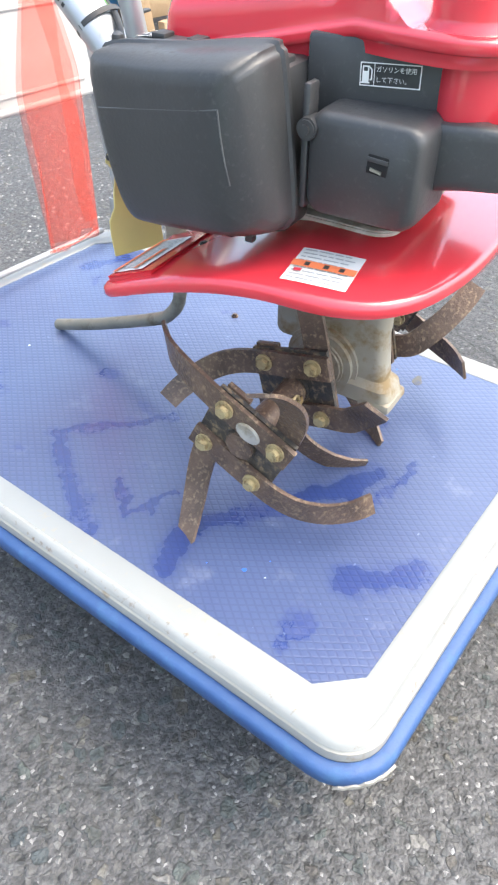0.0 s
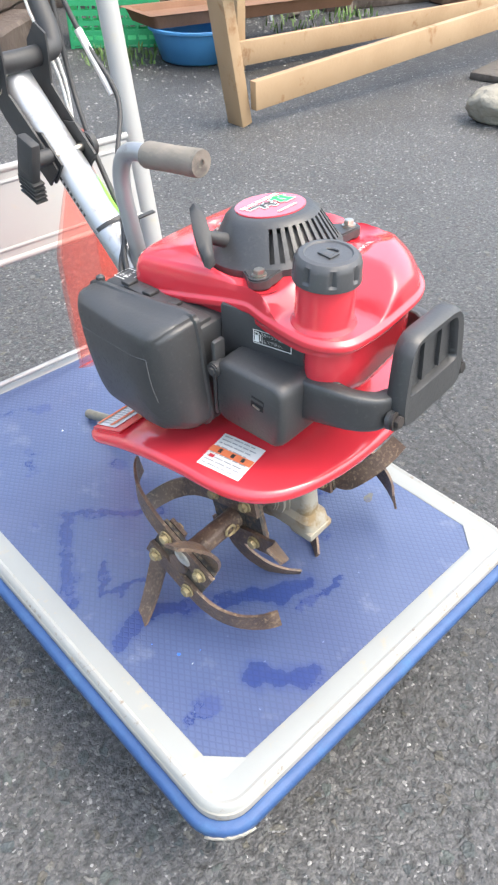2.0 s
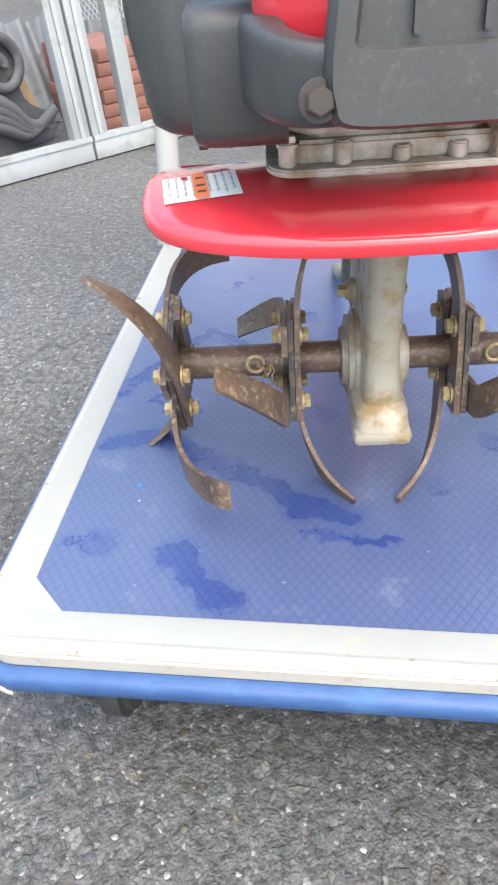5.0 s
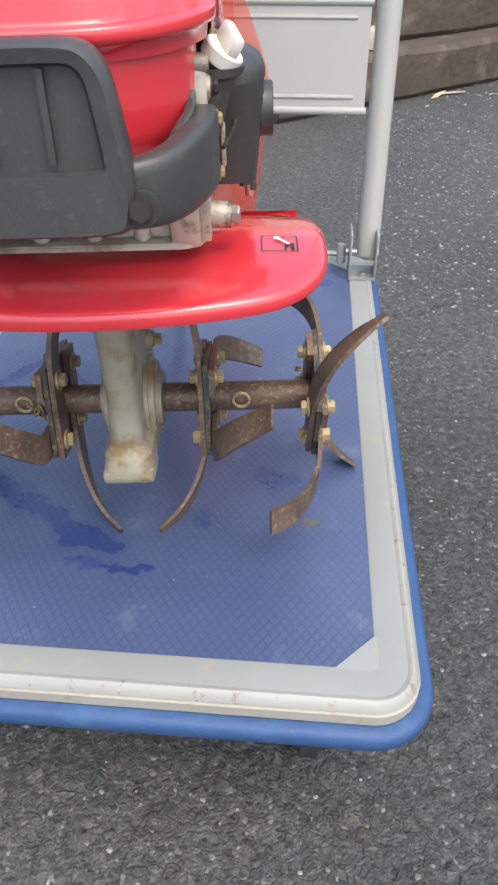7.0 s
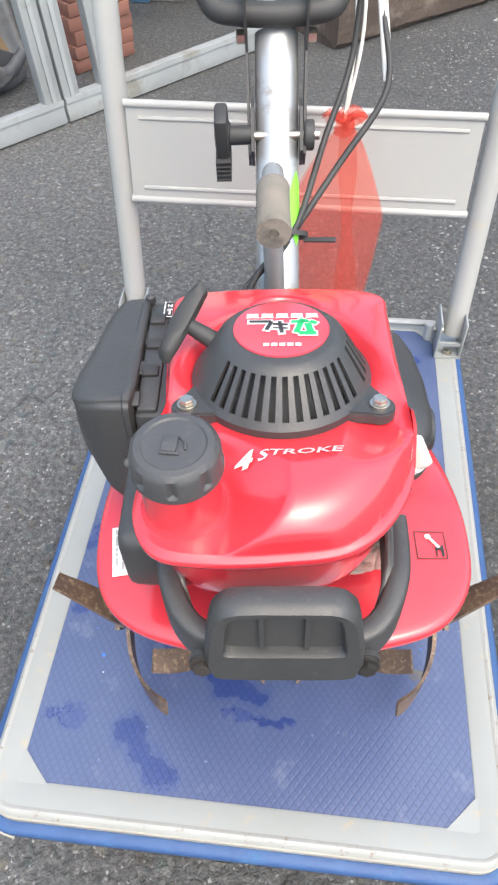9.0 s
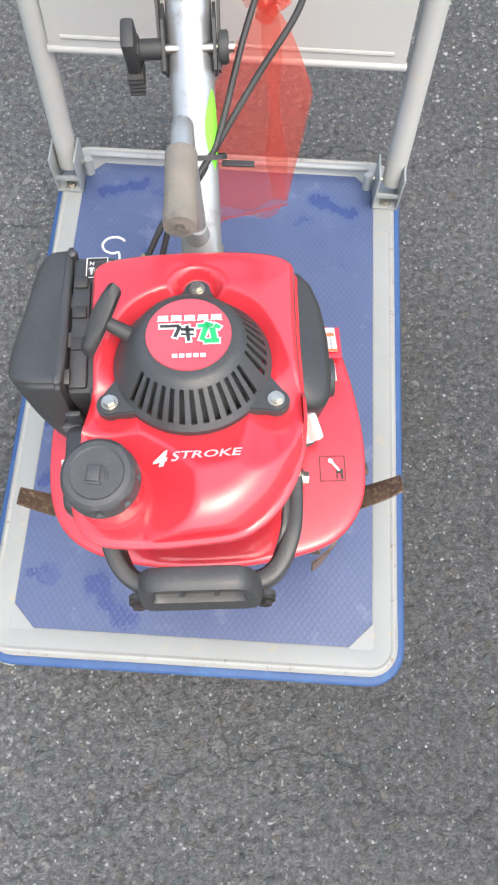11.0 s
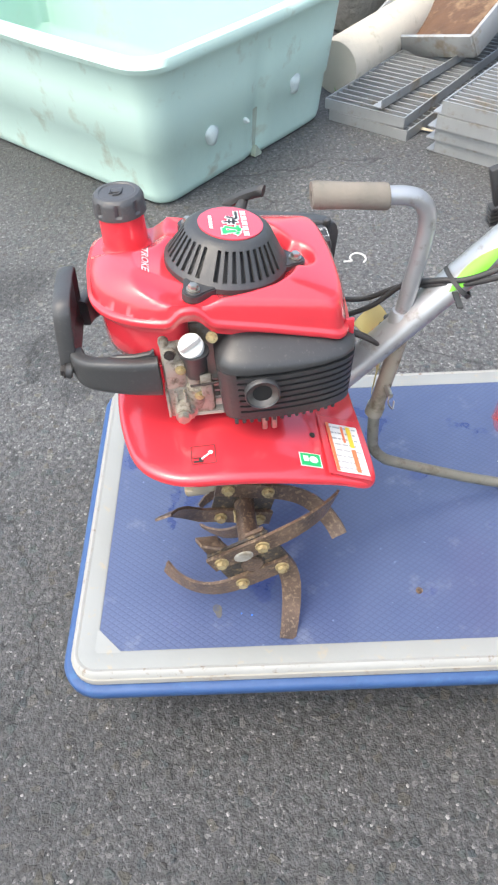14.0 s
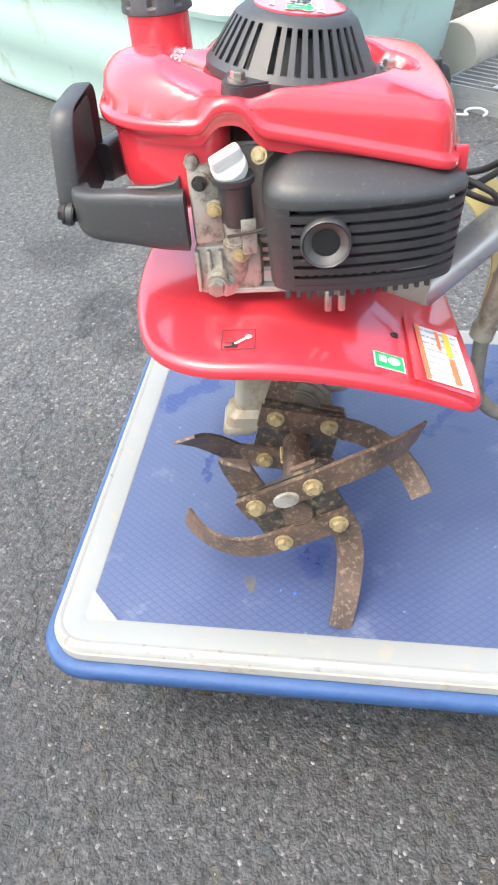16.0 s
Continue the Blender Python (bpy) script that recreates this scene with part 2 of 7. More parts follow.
def hexbolt(r=0.0065, h=0.005, washer=0.0085):
    bm = rod((0, 0, 0), (0, 0, 0.0016), washer, seg=18)
    put(bm, rod((0, 0, 0.0016), (0, 0, h), r, seg=6, bevel=0.0006))
    return bm


def to_axis(at, axis):
    """A pose whose z points along axis."""
    return Matrix.Translation(at) @ Vector(axis).to_track_quat("Z", "Y").to_matrix().to_4x4()


# ---- ground ----


def asphalt():
    m = bpy.data.materials.new("worn_asphalt")
    m.use_nodes = True
    nt = m.node_tree
    ln, N = nt.links.new, nt.nodes.new
    p = nt.nodes["Principled BSDF"]
    tc = N("ShaderNodeTexCoord")

    def voronoi(scale, feature="F1"):
        v = N("ShaderNodeTexVoronoi")
        v.feature = feature
        v.inputs["Scale"].default_value = scale
        ln(warp.outputs[0], v.inputs["Vector"])
        return v

    def ramp(source, stops):
        r = N("ShaderNodeValToRGB")
        e = r.color_ramp.elements
        e[0].position, e[0].color = stops[0][0], (*stops[0][1], 1)
        e[1].position, e[1].color = stops[-1][0], (*stops[-1][1], 1)
        for pos, c in stops[1:-1]:
            e.new(pos).color = (*c, 1)
        ln(source, r.inputs["Fac"])
        return r

    def math_node(op, a, b, c=None):
        q = N("ShaderNodeMath")
        q.operation = op
        for k, val in enumerate((a, b, c)):
            if val is None:
                continue
            if isinstance(val, (int, float)):
                q.inputs[k].default_value = val
            else:
                ln(val, q.inputs[k])
        return q

    wn = N("ShaderNodeTexNoise")
    wn.inputs["Scale"].default_value, wn.inputs["Detail"].default_value = 160, 3
    ln(tc.outputs["Object"], wn.inputs["Vector"])
    warp = N("ShaderNodeVectorMath")
    warp.operation = "MULTIPLY_ADD"
    ln(wn.outputs["Color"], warp.inputs[0])
    warp.inputs[1].default_value = (0.005, 0.005, 0.0)
    ln(tc.outputs["Object"], warp.inputs[2])
    fine, mid, large = voronoi(330), voronoi(165), voronoi(85)
    mid_e, large_e = voronoi(165, "DISTANCE_TO_EDGE"), voronoi(85, "DISTANCE_TO_EDGE")
    sf, sm, sl = N("ShaderNodeSeparateColor"), N("ShaderNodeSeparateColor"), N("ShaderNodeSeparateColor")
    ln(fine.outputs["Color"], sf.inputs[0]), ln(mid.outputs["Color"], sm.inputs[0]), ln(large.outputs["Color"], sl.inputs[0])
    base = ramp(sf.outputs[0], ((0, (0.045, 0.045, 0.046)), (0.5, (0.064, 0.064, 0.065)), (0.88, (0.085, 0.085, 0.085)), (0.965, (0.115, 0.114, 0.112)), (1, (0.23, 0.228, 0.222))))
    stone_m = ramp(sm.outputs[1], ((0, (0.044, 0.046, 0.048)), (0.3, (0.06, 0.066, 0.067)), (0.6, (0.078, 0.077, 0.074)), (0.9, (0.092, 0.092, 0.09)), (1, (0.15, 0.148, 0.142))))
    stone_l = ramp(sl.outputs[1], ((0, (0.044, 0.053, 0.058)), (0.3, (0.064, 0.075, 0.07)), (0.55, (0.056, 0.052, 0.049)), (0.85, (0.085, 0.08, 0.064)), (1, (0.14, 0.137, 0.13))))

    def pick(dist, sep, share, size):
        """Where a stone shows: some cells only, within its own outline."""
        inside = N("ShaderNodeMapRange")
        inside.inputs["From Min"].default_value, inside.inputs["From Max"].default_value = size, size * 1.6
        ln(dist, inside.inputs["Value"])
        chosen = math_node("LESS_THAN", sep, share)
        return math_node("MULTIPLY", inside.outputs[0], chosen.outputs[0])

    fm = pick(mid_e.outputs["Distance"], sm.outputs[0], 0.38, 0.06)
    fl = pick(large_e.outputs["Distance"], sl.outputs[0], 0.2, 0.08)
    col_ = base.outputs["Color"]
    for fac, st in ((fm, stone_m), (fl, stone_l)):
        mx = N("ShaderNodeMix")
        mx.data_type = "RGBA"
        ln(fac.outputs[0], mx.inputs["Factor"]), ln(col_, mx.inputs["A"]), ln(st.outputs["Color"], mx.inputs["B"])
        col_ = mx.outputs["Result"]
    big = N("ShaderNodeTexNoise")
    big.inputs["Scale"].default_value, big.inputs["Detail"].default_value = 2.2, 8
    ln(tc.outputs["Object"], big.inputs["Vector"])
    pit = N("ShaderNodeTexNoise")
    pit.inputs["Scale"].default_value, pit.inputs["Detail"].default_value, pit.inputs["Roughness"].default_value = 105, 4, 0.6
    ln(tc.outputs["Object"], pit.inputs["Vector"])
    pr_ = N("ShaderNodeMapRange")
    pr_.inputs["From Min"].default_value, pr_.inputs["From Max"].default_value = 0.36, 0.58
    pr_.inputs["To Min"].default_value, pr_.inputs["To Max"].default_value = 0.55, 1.2
    ln(pit.outputs["Fac"], pr_.inputs["Value"])
    br = N("ShaderNodeMapRange")
    br.inputs["From Min"].default_value, br.inputs["From Max"].default_value = 0.3, 0.7
    br.inputs["To Min"].default_value, br.inputs["To Max"].default_value = 0.82, 1.18
    ln(big.outputs["Fac"], br.inputs["Value"])
    # a few wandering cracks, old oil stains, and broad areas painted lighter or darker
    cw = N("ShaderNodeTexNoise")
    cw.inputs["Scale"].default_value, cw.inputs["Detail"].default_value = 5, 6
    ln(tc.outputs["Object"], cw.inputs["Vector"])
    cv = N("ShaderNodeVectorMath")
    cv.operation = "MULTIPLY_ADD"
    ln(cw.outputs["Color"], cv.inputs[0])
    cv.inputs[1].default_value = (0.25, 0.25, 0)
    ln(tc.outputs["Object"], cv.inputs[2])
    ce = N("ShaderNodeTexVoronoi")
    ce.feature = "DISTANCE_TO_EDGE"
    ce.inputs["Scale"].default_value = 1.1
    ln(cv.outputs[0], ce.inputs["Vector"])
    crack = N("ShaderNodeMapRange")
    crack.inputs["From Min"].default_value, crack.inputs["From Max"].default_value = 0.0008, 0.003
    crack.inputs["To Min"].default_value, crack.inputs["To Max"].default_value = 0.5, 1.0
    ln(ce.outputs["Distance"], crack.inputs["Value"])
    tone = math_node("MULTIPLY", math_node("MULTIPLY", br.outputs[0], pr_.outputs[0]).outputs[0], crack.outputs[0])
    # 0.38 darkens the ground behind the bench
    # 0.70 paints in shade beside the cart; 1.35 and 1.25, sky sheen
    for sx_, sy_, sr_, tone_ in ((-0.74, -0.68, 0.12, 0.62), (-0.5, -0.55, 0.07, 0.62), (-0.42, -0.5, 0.05, 0.62), (0.6, -0.35, 0.75, 0.70), (-1.0, 0.55, 1.2, 1.35), (-0.6, -0.75, 0.7, 1.25), (2.6, 2.35, 1.6, 0.38)):
        ds = N("ShaderNodeVectorMath")
        ds.operation = "DISTANCE"
        ln(cv.outputs[0], ds.inputs[0])
        ds.inputs[1].default_value = (sx_ + 0.125, sy_ + 0.125, 0)
        st_ = N("ShaderNodeMapRange")
        st_.interpolation_type = "SMOOTHSTEP"
        st_.inputs["From Min"].default_value, st_.inputs["From Max"].default_value = sr_ * 0.4, sr_
        st_.inputs["To Min"].default_value, st_.inputs["To Max"].default_value = tone_, 1.0
        ln(ds.outputs["Value"], st_.inputs["Value"])
        tone = math_node("MULTIPLY", tone.outputs[0], st_.outputs[0])
    hs = N("ShaderNodeHueSaturation")
    ln(col_, hs.inputs["Color"]), ln(tone.outputs[0], hs.inputs["Value"])
    ln(hs.outputs["Color"], p.inputs["Base Color"])
    p.inputs["Roughness"].default_value = 0.62
    h1 = math_node("MULTIPLY_ADD", fine.outputs["Distance"], -0.5, fm.outputs[0])
    h3 = math_node("MULTIPLY_ADD", pit.outputs["Fac"], 1.5, h1.outputs[0])
    h2 = math_node("MULTIPLY_ADD", fl.outputs[0], 0.7, h3.outputs[0])
    b = N("ShaderNodeBump")
    b.inputs["Strength"].default_value, b.inputs["Distance"].default_value = 0.75, 0.0028
    ln(h2.outputs[0], b.inputs["Height"])
    ln(b.outputs["Normal"], p.inputs["Normal"])
    return m


ASPHALT = asphalt()
g = bmesh.new()
bmesh.ops.create_grid(g, x_segments=60, y_segments=60, size=60)
tagged(part("ground", g, ASPHALT, smooth=0), "grey worn asphalt with pale stone chips", "ground", kind="structure")

# ---- platform cart ----
ZD = 0.16
cart = thing("platform_cart", 0, 0, 0, 0, "blue platform hand cart with a white rim and folding handle", "cart")


def mat_material():
    """Blue rubber with a diamond relief, a dull dry film, and damp streaks where the film is gone."""
    m = mat("blue_diamond_rubber", (0.051, 0.074, 0.162), 0.32, 0, (0.069, 0.094, 0.186), 16, 0.9, dirt=(0.12, 0.145, 0.23), dirt_amt=0.11, dscale=26, coat=0.35)
    nt = m.node_tree
    ln, N = nt.links.new, nt.nodes.new
    p = nt.nodes["Principled BSDF"]
    p.inputs["Coat Weight"].default_value, p.inputs["Coat Roughness"].default_value = 0.5, 0.22
    tc = N("ShaderNodeTexCoord")

    def math_node(op, a, b):
        q = N("ShaderNodeMath")
        q.operation = op
        for k, val in enumerate((a, b)):
            if isinstance(val, (int, float)):
                q.inputs[k].default_value = val
            else:
                ln(val, q.inputs[k])
        return q.outputs[0]

    def blur(value, a, b, lo=0.0, hi=1.0):
        q = N("ShaderNodeMapRange")
        q.interpolation_type = "SMOOTHSTEP"
        q.inputs["From Min"].default_value, q.inputs["From Max"].default_value = a, b
        q.inputs["To Min"].default_value, q.inputs["To Max"].default_value = lo, hi
        ln(value, q.inputs["Value"])
        return q.outputs[0]

    # diamond relief
    lines = None
    for ang in (36, -36):
        mp = N("ShaderNodeMapping")
        mp.inputs["Rotation"].default_value = (0, 0, radians(ang))
        ln(tc.outputs["Object"], mp.inputs["Vector"])
        w = N("ShaderNodeTexWave")
        w.wave_type, w.bands_direction = "BANDS", "X"
        w.inputs["Scale"].default_value, w.inputs["Distortion"].default_value = 52, 0.3
        ln(mp.outputs[0], w.inputs["Vector"])
        lines = w.outputs["Fac"] if lines is None else math_node("MAXIMUM", lines, w.outputs["Fac"])
    groove = math_node("POWER", lines, 5.0)
    # damp streaks, with wandering edges
    wn = N("ShaderNodeTexNoise")
    wn.inputs["Scale"].default_value, wn.inputs["Detail"].default_value = 45, 5
    ln(tc.outputs["Object"], wn.inputs["Vector"])
    warp = N("ShaderNodeVectorMath")
    warp.operation = "MULTIPLY_ADD"
    ln(wn.outputs["Color"], warp.inputs[0])
    warp.inputs[1].default_value = (0.034, 0.034, 0)
    ln(tc.outputs["Object"], warp.inputs[2])
    wet = None
    for x0, y0, x1, y1, r in ((-0.133, 0.044, -0.044, -0.029, 0.0065), (-0.133, 0.044, -0.205, -0.075, 0.0085), (-0.141, -0.047, -0.167, -0.086, 0.004), (-0.167, -0.086, -0.122, -0.103, 0.0045),
                              (-0.149, -0.135, -0.02, -0.215, 0.009), (-0.03, -0.215, 0.002, -0.225, 0.012), (-0.114, -0.27, -0.075, -0.31, 0.012), (-0.02, -0.245, 0.04, -0.25, 0.004), (-0.19, -0.15, -0.15, -0.13, 0.010),
                              (-0.17, 0.27, -0.12, 0.29, 0.010), (0.12, 0.28, 0.17, 0.26, 0.010)):
        mp = N("ShaderNodeMapping")
        mp.vector_type = "TEXTURE"
        mp.inputs["Location"].default_value = ((x0 + x1) / 2 + 0.017, (y0 + y1) / 2 + 0.017, 0)
        mp.inputs["Rotation"].default_value = (0, 0, math.atan2(y1 - y0, x1 - x0))
        ln(warp.outputs[0], mp.inputs["Vector"])
        sx = N("ShaderNodeSeparateXYZ")
        ln(mp.outputs[0], sx.inputs[0])
        dx = math_node("MAXIMUM", math_node("SUBTRACT", math_node("ABSOLUTE", sx.outputs[0], 0.0), math.hypot(x1 - x0, y1 - y0) / 2), 0.0)
        d = math_node("SQRT", math_node("ADD", math_node("MULTIPLY", dx, dx), math_node("MULTIPLY", sx.outputs[1], sx.outputs[1])), 0.0)
        f = blur(d, r * 1.7, r * 0.35)
        wet = f if wet is None else math_node("MAXIMUM", wet, f)
    pn = N("ShaderNodeTexNoise")
    pn.inputs["Scale"].default_value, pn.inputs["Detail"].default_value, pn.inputs["Roughness"].default_value = 13, 7, 0.62
    ln(tc.outputs["Object"], pn.inputs["Vector"])
    wet = math_node("MAXIMUM", math_node("MULTIPLY", wet, 0.68), blur(pn.outputs["Fac"], 0.6, 0.66, 0, 0.6))
    # pale scratches and specks
    sn = N("ShaderNodeTexNoise")
    sn.inputs["Scale"].default_value, sn.inputs["Detail"].default_value = 150, 2
    ln(tc.outputs["Object"], sn.inputs["Vector"])
    speck = blur(sn.outputs["Fac"], 0.73, 0.77, 0, 0.5)
    old = p.inputs["Base Color"].links[0].from_socket
    mx = N("ShaderNodeMix")
    mx.data_type = "RGBA"
    ln(wet, mx.inputs["Factor"]), ln(old, mx.inputs["A"])
    mx.inputs["B"].default_value = (0.008, 0.027, 0.15, 1)
    ms = N("ShaderNodeMix")
    ms.data_type = "RGBA"
    ln(speck, ms.inputs["Factor"]), ln(mx.outputs["Result"], ms.inputs["A"])
    ms.inputs["B"].default_value = (0.22, 0.28, 0.42, 1)
    hs = N("ShaderNodeHueSaturation")
    ln(ms.outputs["Result"], hs.inputs["Color"]), ln(blur(groove, 0, 1, 1.03, 0.88), hs.inputs["Value"])
    ln(hs.outputs["Color"], p.inputs["Base Color"])
    rough = p.inputs["Roughness"].links[0].from_socket
    ln(math_node("SUBTRACT", rough, math_node("MULTIPLY", wet, 0.1)), p.inputs["Roughness"])
    b = N("ShaderNodeBump")
    b.inputs["Strength"].default_value, b.inputs["Distance"].default_value = 0.35, 0.0006
    b.invert = True
    ln(groove, b.inputs["Height"])
    ln(b.outputs["Normal"], p.inputs["Normal"])
    return m


def octagon(a, b, c):
    return [(a, -b + c), (a, b - c), (a - c, b), (-a + c, b), (-a, b - c), (-a, -b + c), (-a + c, -b), (a - c, -b)]


MAT = mat_material()
part("deck_mat", prism(octagon(0.2045, 0.3225, 0.027), ZD - 0.008, ZD), MAT, cart, "blue diamond-patterned rubber mat, scuffed")
# white rim: rolled outer edge, a raised bead, and the inner edge that holds the mat
def rim_ring(hx, hy, r, z):
    return [(x, y, z) for x, y in rounded(hx, hy, r, 7)]
rim = loft([rim_ring(0.200, 0.318, 0.004, ZD - 0.010), rim_ring(0.2035, 0.3215, 0.004, ZD + 0.0004), rim_ring(0.206, 0.324, 0.006, ZD + 0.0014),
            rim_ring(0.2255, 0.3435, 0.025, ZD + 0.0012), rim_ring(0.2312, 0.3492, 0.031, ZD - 0.004), rim_ring(0.2322, 0.3502, 0.032, ZD - 0.045),
            rim_ring(0.2, 0.318, 0.004, ZD - 0.045)], caps=(False, False))
part("deck_rim", rim, WHITE_FRAME, cart, "white-painted pressed steel rim with chipped edges")
part("rim_bead", loft([rim_ring(0.2240, 0.3420, 0.0238, ZD + 0.0009), rim_ring(0.2256, 0.3436, 0.0254, ZD + 0.0020), rim_ring(0.2275, 0.3455, 0.027, ZD + 0.0024),
                       rim_ring(0.2296, 0.3476, 0.0294, ZD + 0.0012), rim_ring(0.2315, 0.3495, 0.0315, ZD - 0.0016), rim_ring(0.2328, 0.3508, 0.0325, ZD - 0.0045),
                       rim_ring(0.2318, 0.3498, 0.032, ZD - 0.006)], caps=(False, False)), BEAD, cart, "rolled white bead with chipped, rusting paint")
# beige strip puts the shading of the rim's side into colour
part("edge_strip", loft([rim_ring(0.2323, 0.3503, 0.032, ZD - 0.0055), rim_ring(0.2336, 0.3516, 0.033, ZD - 0.007), rim_ring(0.2336, 0.3516, 0.033, ZD - 0.016),
                         rim_ring(0.2323, 0.3503, 0.032, ZD - 0.0165)], caps=(False, False)), CREAM, cart, "beige side of the white rim, its shading painted in")
for sx in (-1, 1):
    for sy in (-1, 1):
        t = bmesh.new()
        a, b, c = 0.2055, 0.3235, 0.030
        put(t, loft([[(sx * a, sy * b, z), (sx * (a - c), sy * b, z), (sx * a, sy * (b - c), z)] for z in (ZD - 0.006, ZD + 0.0012)]))
        part("corner_gusset", t, WHITE_FRAME, cart)
under = box((0.44, 0.68, 0.006), (0, 0, ZD - 0.030))
part("deck_plate", under, GALV, cart)
bump = loft([rim_ring(0.2337, 0.3517, 0.033, ZD - 0.0165), rim_ring(0.2405, 0.3585, 0.0395, ZD - 0.0160), rim_ring(0.2438, 0.3618, 0.0425, ZD - 0.0195),
             rim_ring(0.2436, 0.3616, 0.0425, ZD - 0.029), rim_ring(0.2405, 0.3585, 0.0395, ZD - 0.033), rim_ring(0.2337, 0.3517, 0.033, ZD - 0.033)],
            caps=(False, False))
part("bumper", bump, BUMPER, cart, "blue rubber edge bumper, scuffed pale at the corners", smooth=75)
arc = [radians(205 + 4.5 * k) for k in range(15)]
part("worn_corner", loft([[(-0.201 + r * math.cos(a), -0.319 + r * math.sin(a), ZD - 0.0334 + h * (0.35 + 0.65 * math.sin(math.pi * k / 14) ** 0.6) * (1 + 0.16 * math.sin(2.3 * k)))
                           for r, h in ((0.0395, -0.0004), (0.0415, 0.0), (0.0442, 0.0052), (0.0440, 0.0085), (0.0425, 0.0085))] for k, a in enumerate(arc)]), CREAM, cart, "corner rubbed down to pale plastic")
for sx in (-1, 1):
    for sy in (-1, 1):
        x, y = sx * 0.165, sy * 0.27
        fork = bmesh.new()
        put(fork, box((0.06, 0.08, 0.005), (x, y, ZD - 0.036)))
        for d in (-1, 1):
            put(fork, box((0.003, 0.035, 0.075), (x + d * 0.018, y, 0.088)))
        cst = part("caster", fork, GALV, cart)
        part("wheel", rod((x - 0.013, y, 0.0505), (x + 0.013, y, 0.0505), 0.05, seg=32, bevel=0.006), BLACK2, cst)
# folding handle
def handle_y(z):
    return 0.2935 + (z - 0.17) * 0.175
for sx in (-1, 1):
    br = bmesh.new()
    for d in (-1, 1):
        put(br, box((0.0025, 0.042, 0.06), (sx * 0.2185 + d * 0.0165, 0.288, ZD + 0.032), bevel=0.001))
    put(br, box((0.0355, 0.042, 0.003), (sx * 0.2185, 0.288, ZD + 0.0035)))
    put(br, box((0.031, 0.004, 0.005), (sx * 0.2185, 0.272, ZD + 0.024)))
    b = part("handle_bracket", br, OLDALU, cart)
    part("bolt", put(bmesh.new(), hexbolt(0.005, 0.005, 0.007), pose(sx * 0.2185, 0.276, ZD + 0.005)), STEEL, b)
    part("pivot_pin", rod((sx * 0.195, 0.297, ZD + 0.028), (sx * 0.24, 0.297, ZD + 0.028), 0.004, seg=12), STEEL, b)
    part("lock_knob", rod((sx * 0.191, 0.290, ZD + 0.015), (sx * 0.191, 0.293, ZD + 0.040), 0.006, seg=14, bevel=0.001), OLDALU, b)
H_TOP = 0.86
hpts = [(-0.2195, handle_y(0.185), 0.185)] + [(-0.2195, handle_y(z), z) for z in (0.4, 0.6, 0.78)]
hpts += [(-0.205, handle_y(0.84), 0.84), (-0.17, handle_y(H_TOP), H_TOP), (0.17, handle_y(H_TOP), H_TOP), (0.205, handle_y(0.84), 0.84)]
hpts += [(0.2255, handle_y(z), z) for z in (0.78, 0.6, 0.4, 0.185)]
part("push_handle", tube(hpts, 0.0145, 8, 18), WHITE, cart, "ivory-painted steel tube handle")
P0, P1 = 0.356, 0.466
pan = bmesh.new()
put(pan, box((0.41, 0.003, P1 - P0), (0, handle_y((P0 + P1) / 2) - 0.012, (P0 + P1) / 2), (-9.9, 0, 0)))
for z in (P0, P1):
    put(pan, rod((-0.207, handle_y(z) - 0.012, z), (0.207, handle_y(z) - 0.012, z), 0.0048, seg=12))
for z in (P0 + 0.015, P1 - 0.015):
    put(pan, rod((-0.19, handle_y(z) - 0.0125, z), (0.19, handle_y(z) - 0.0125, z), 0.003, seg=8))
part("handle_panel", pan, WHITE, cart, "ivory sheet-metal panel between the handle tubes")
part("cross_rod", rod((-0.195, 0.325, ZD + 0.013), (0.195, 0.325, ZD + 0.013), 0.004, seg=10), OLDALU, cart)

# ---- mini tiller ----
tiller = thing("mini_tiller", 0.0205, -0.1595, ZD, 4.4, "red and black petrol mini tiller with muddy steel tines", "tiller")
tiller.matrix_basis = pose(0.0201, -0.1576, 0.1588, 0.42, -1.26, 5.09)  # it leans a little on its tines
AX = 0.0965


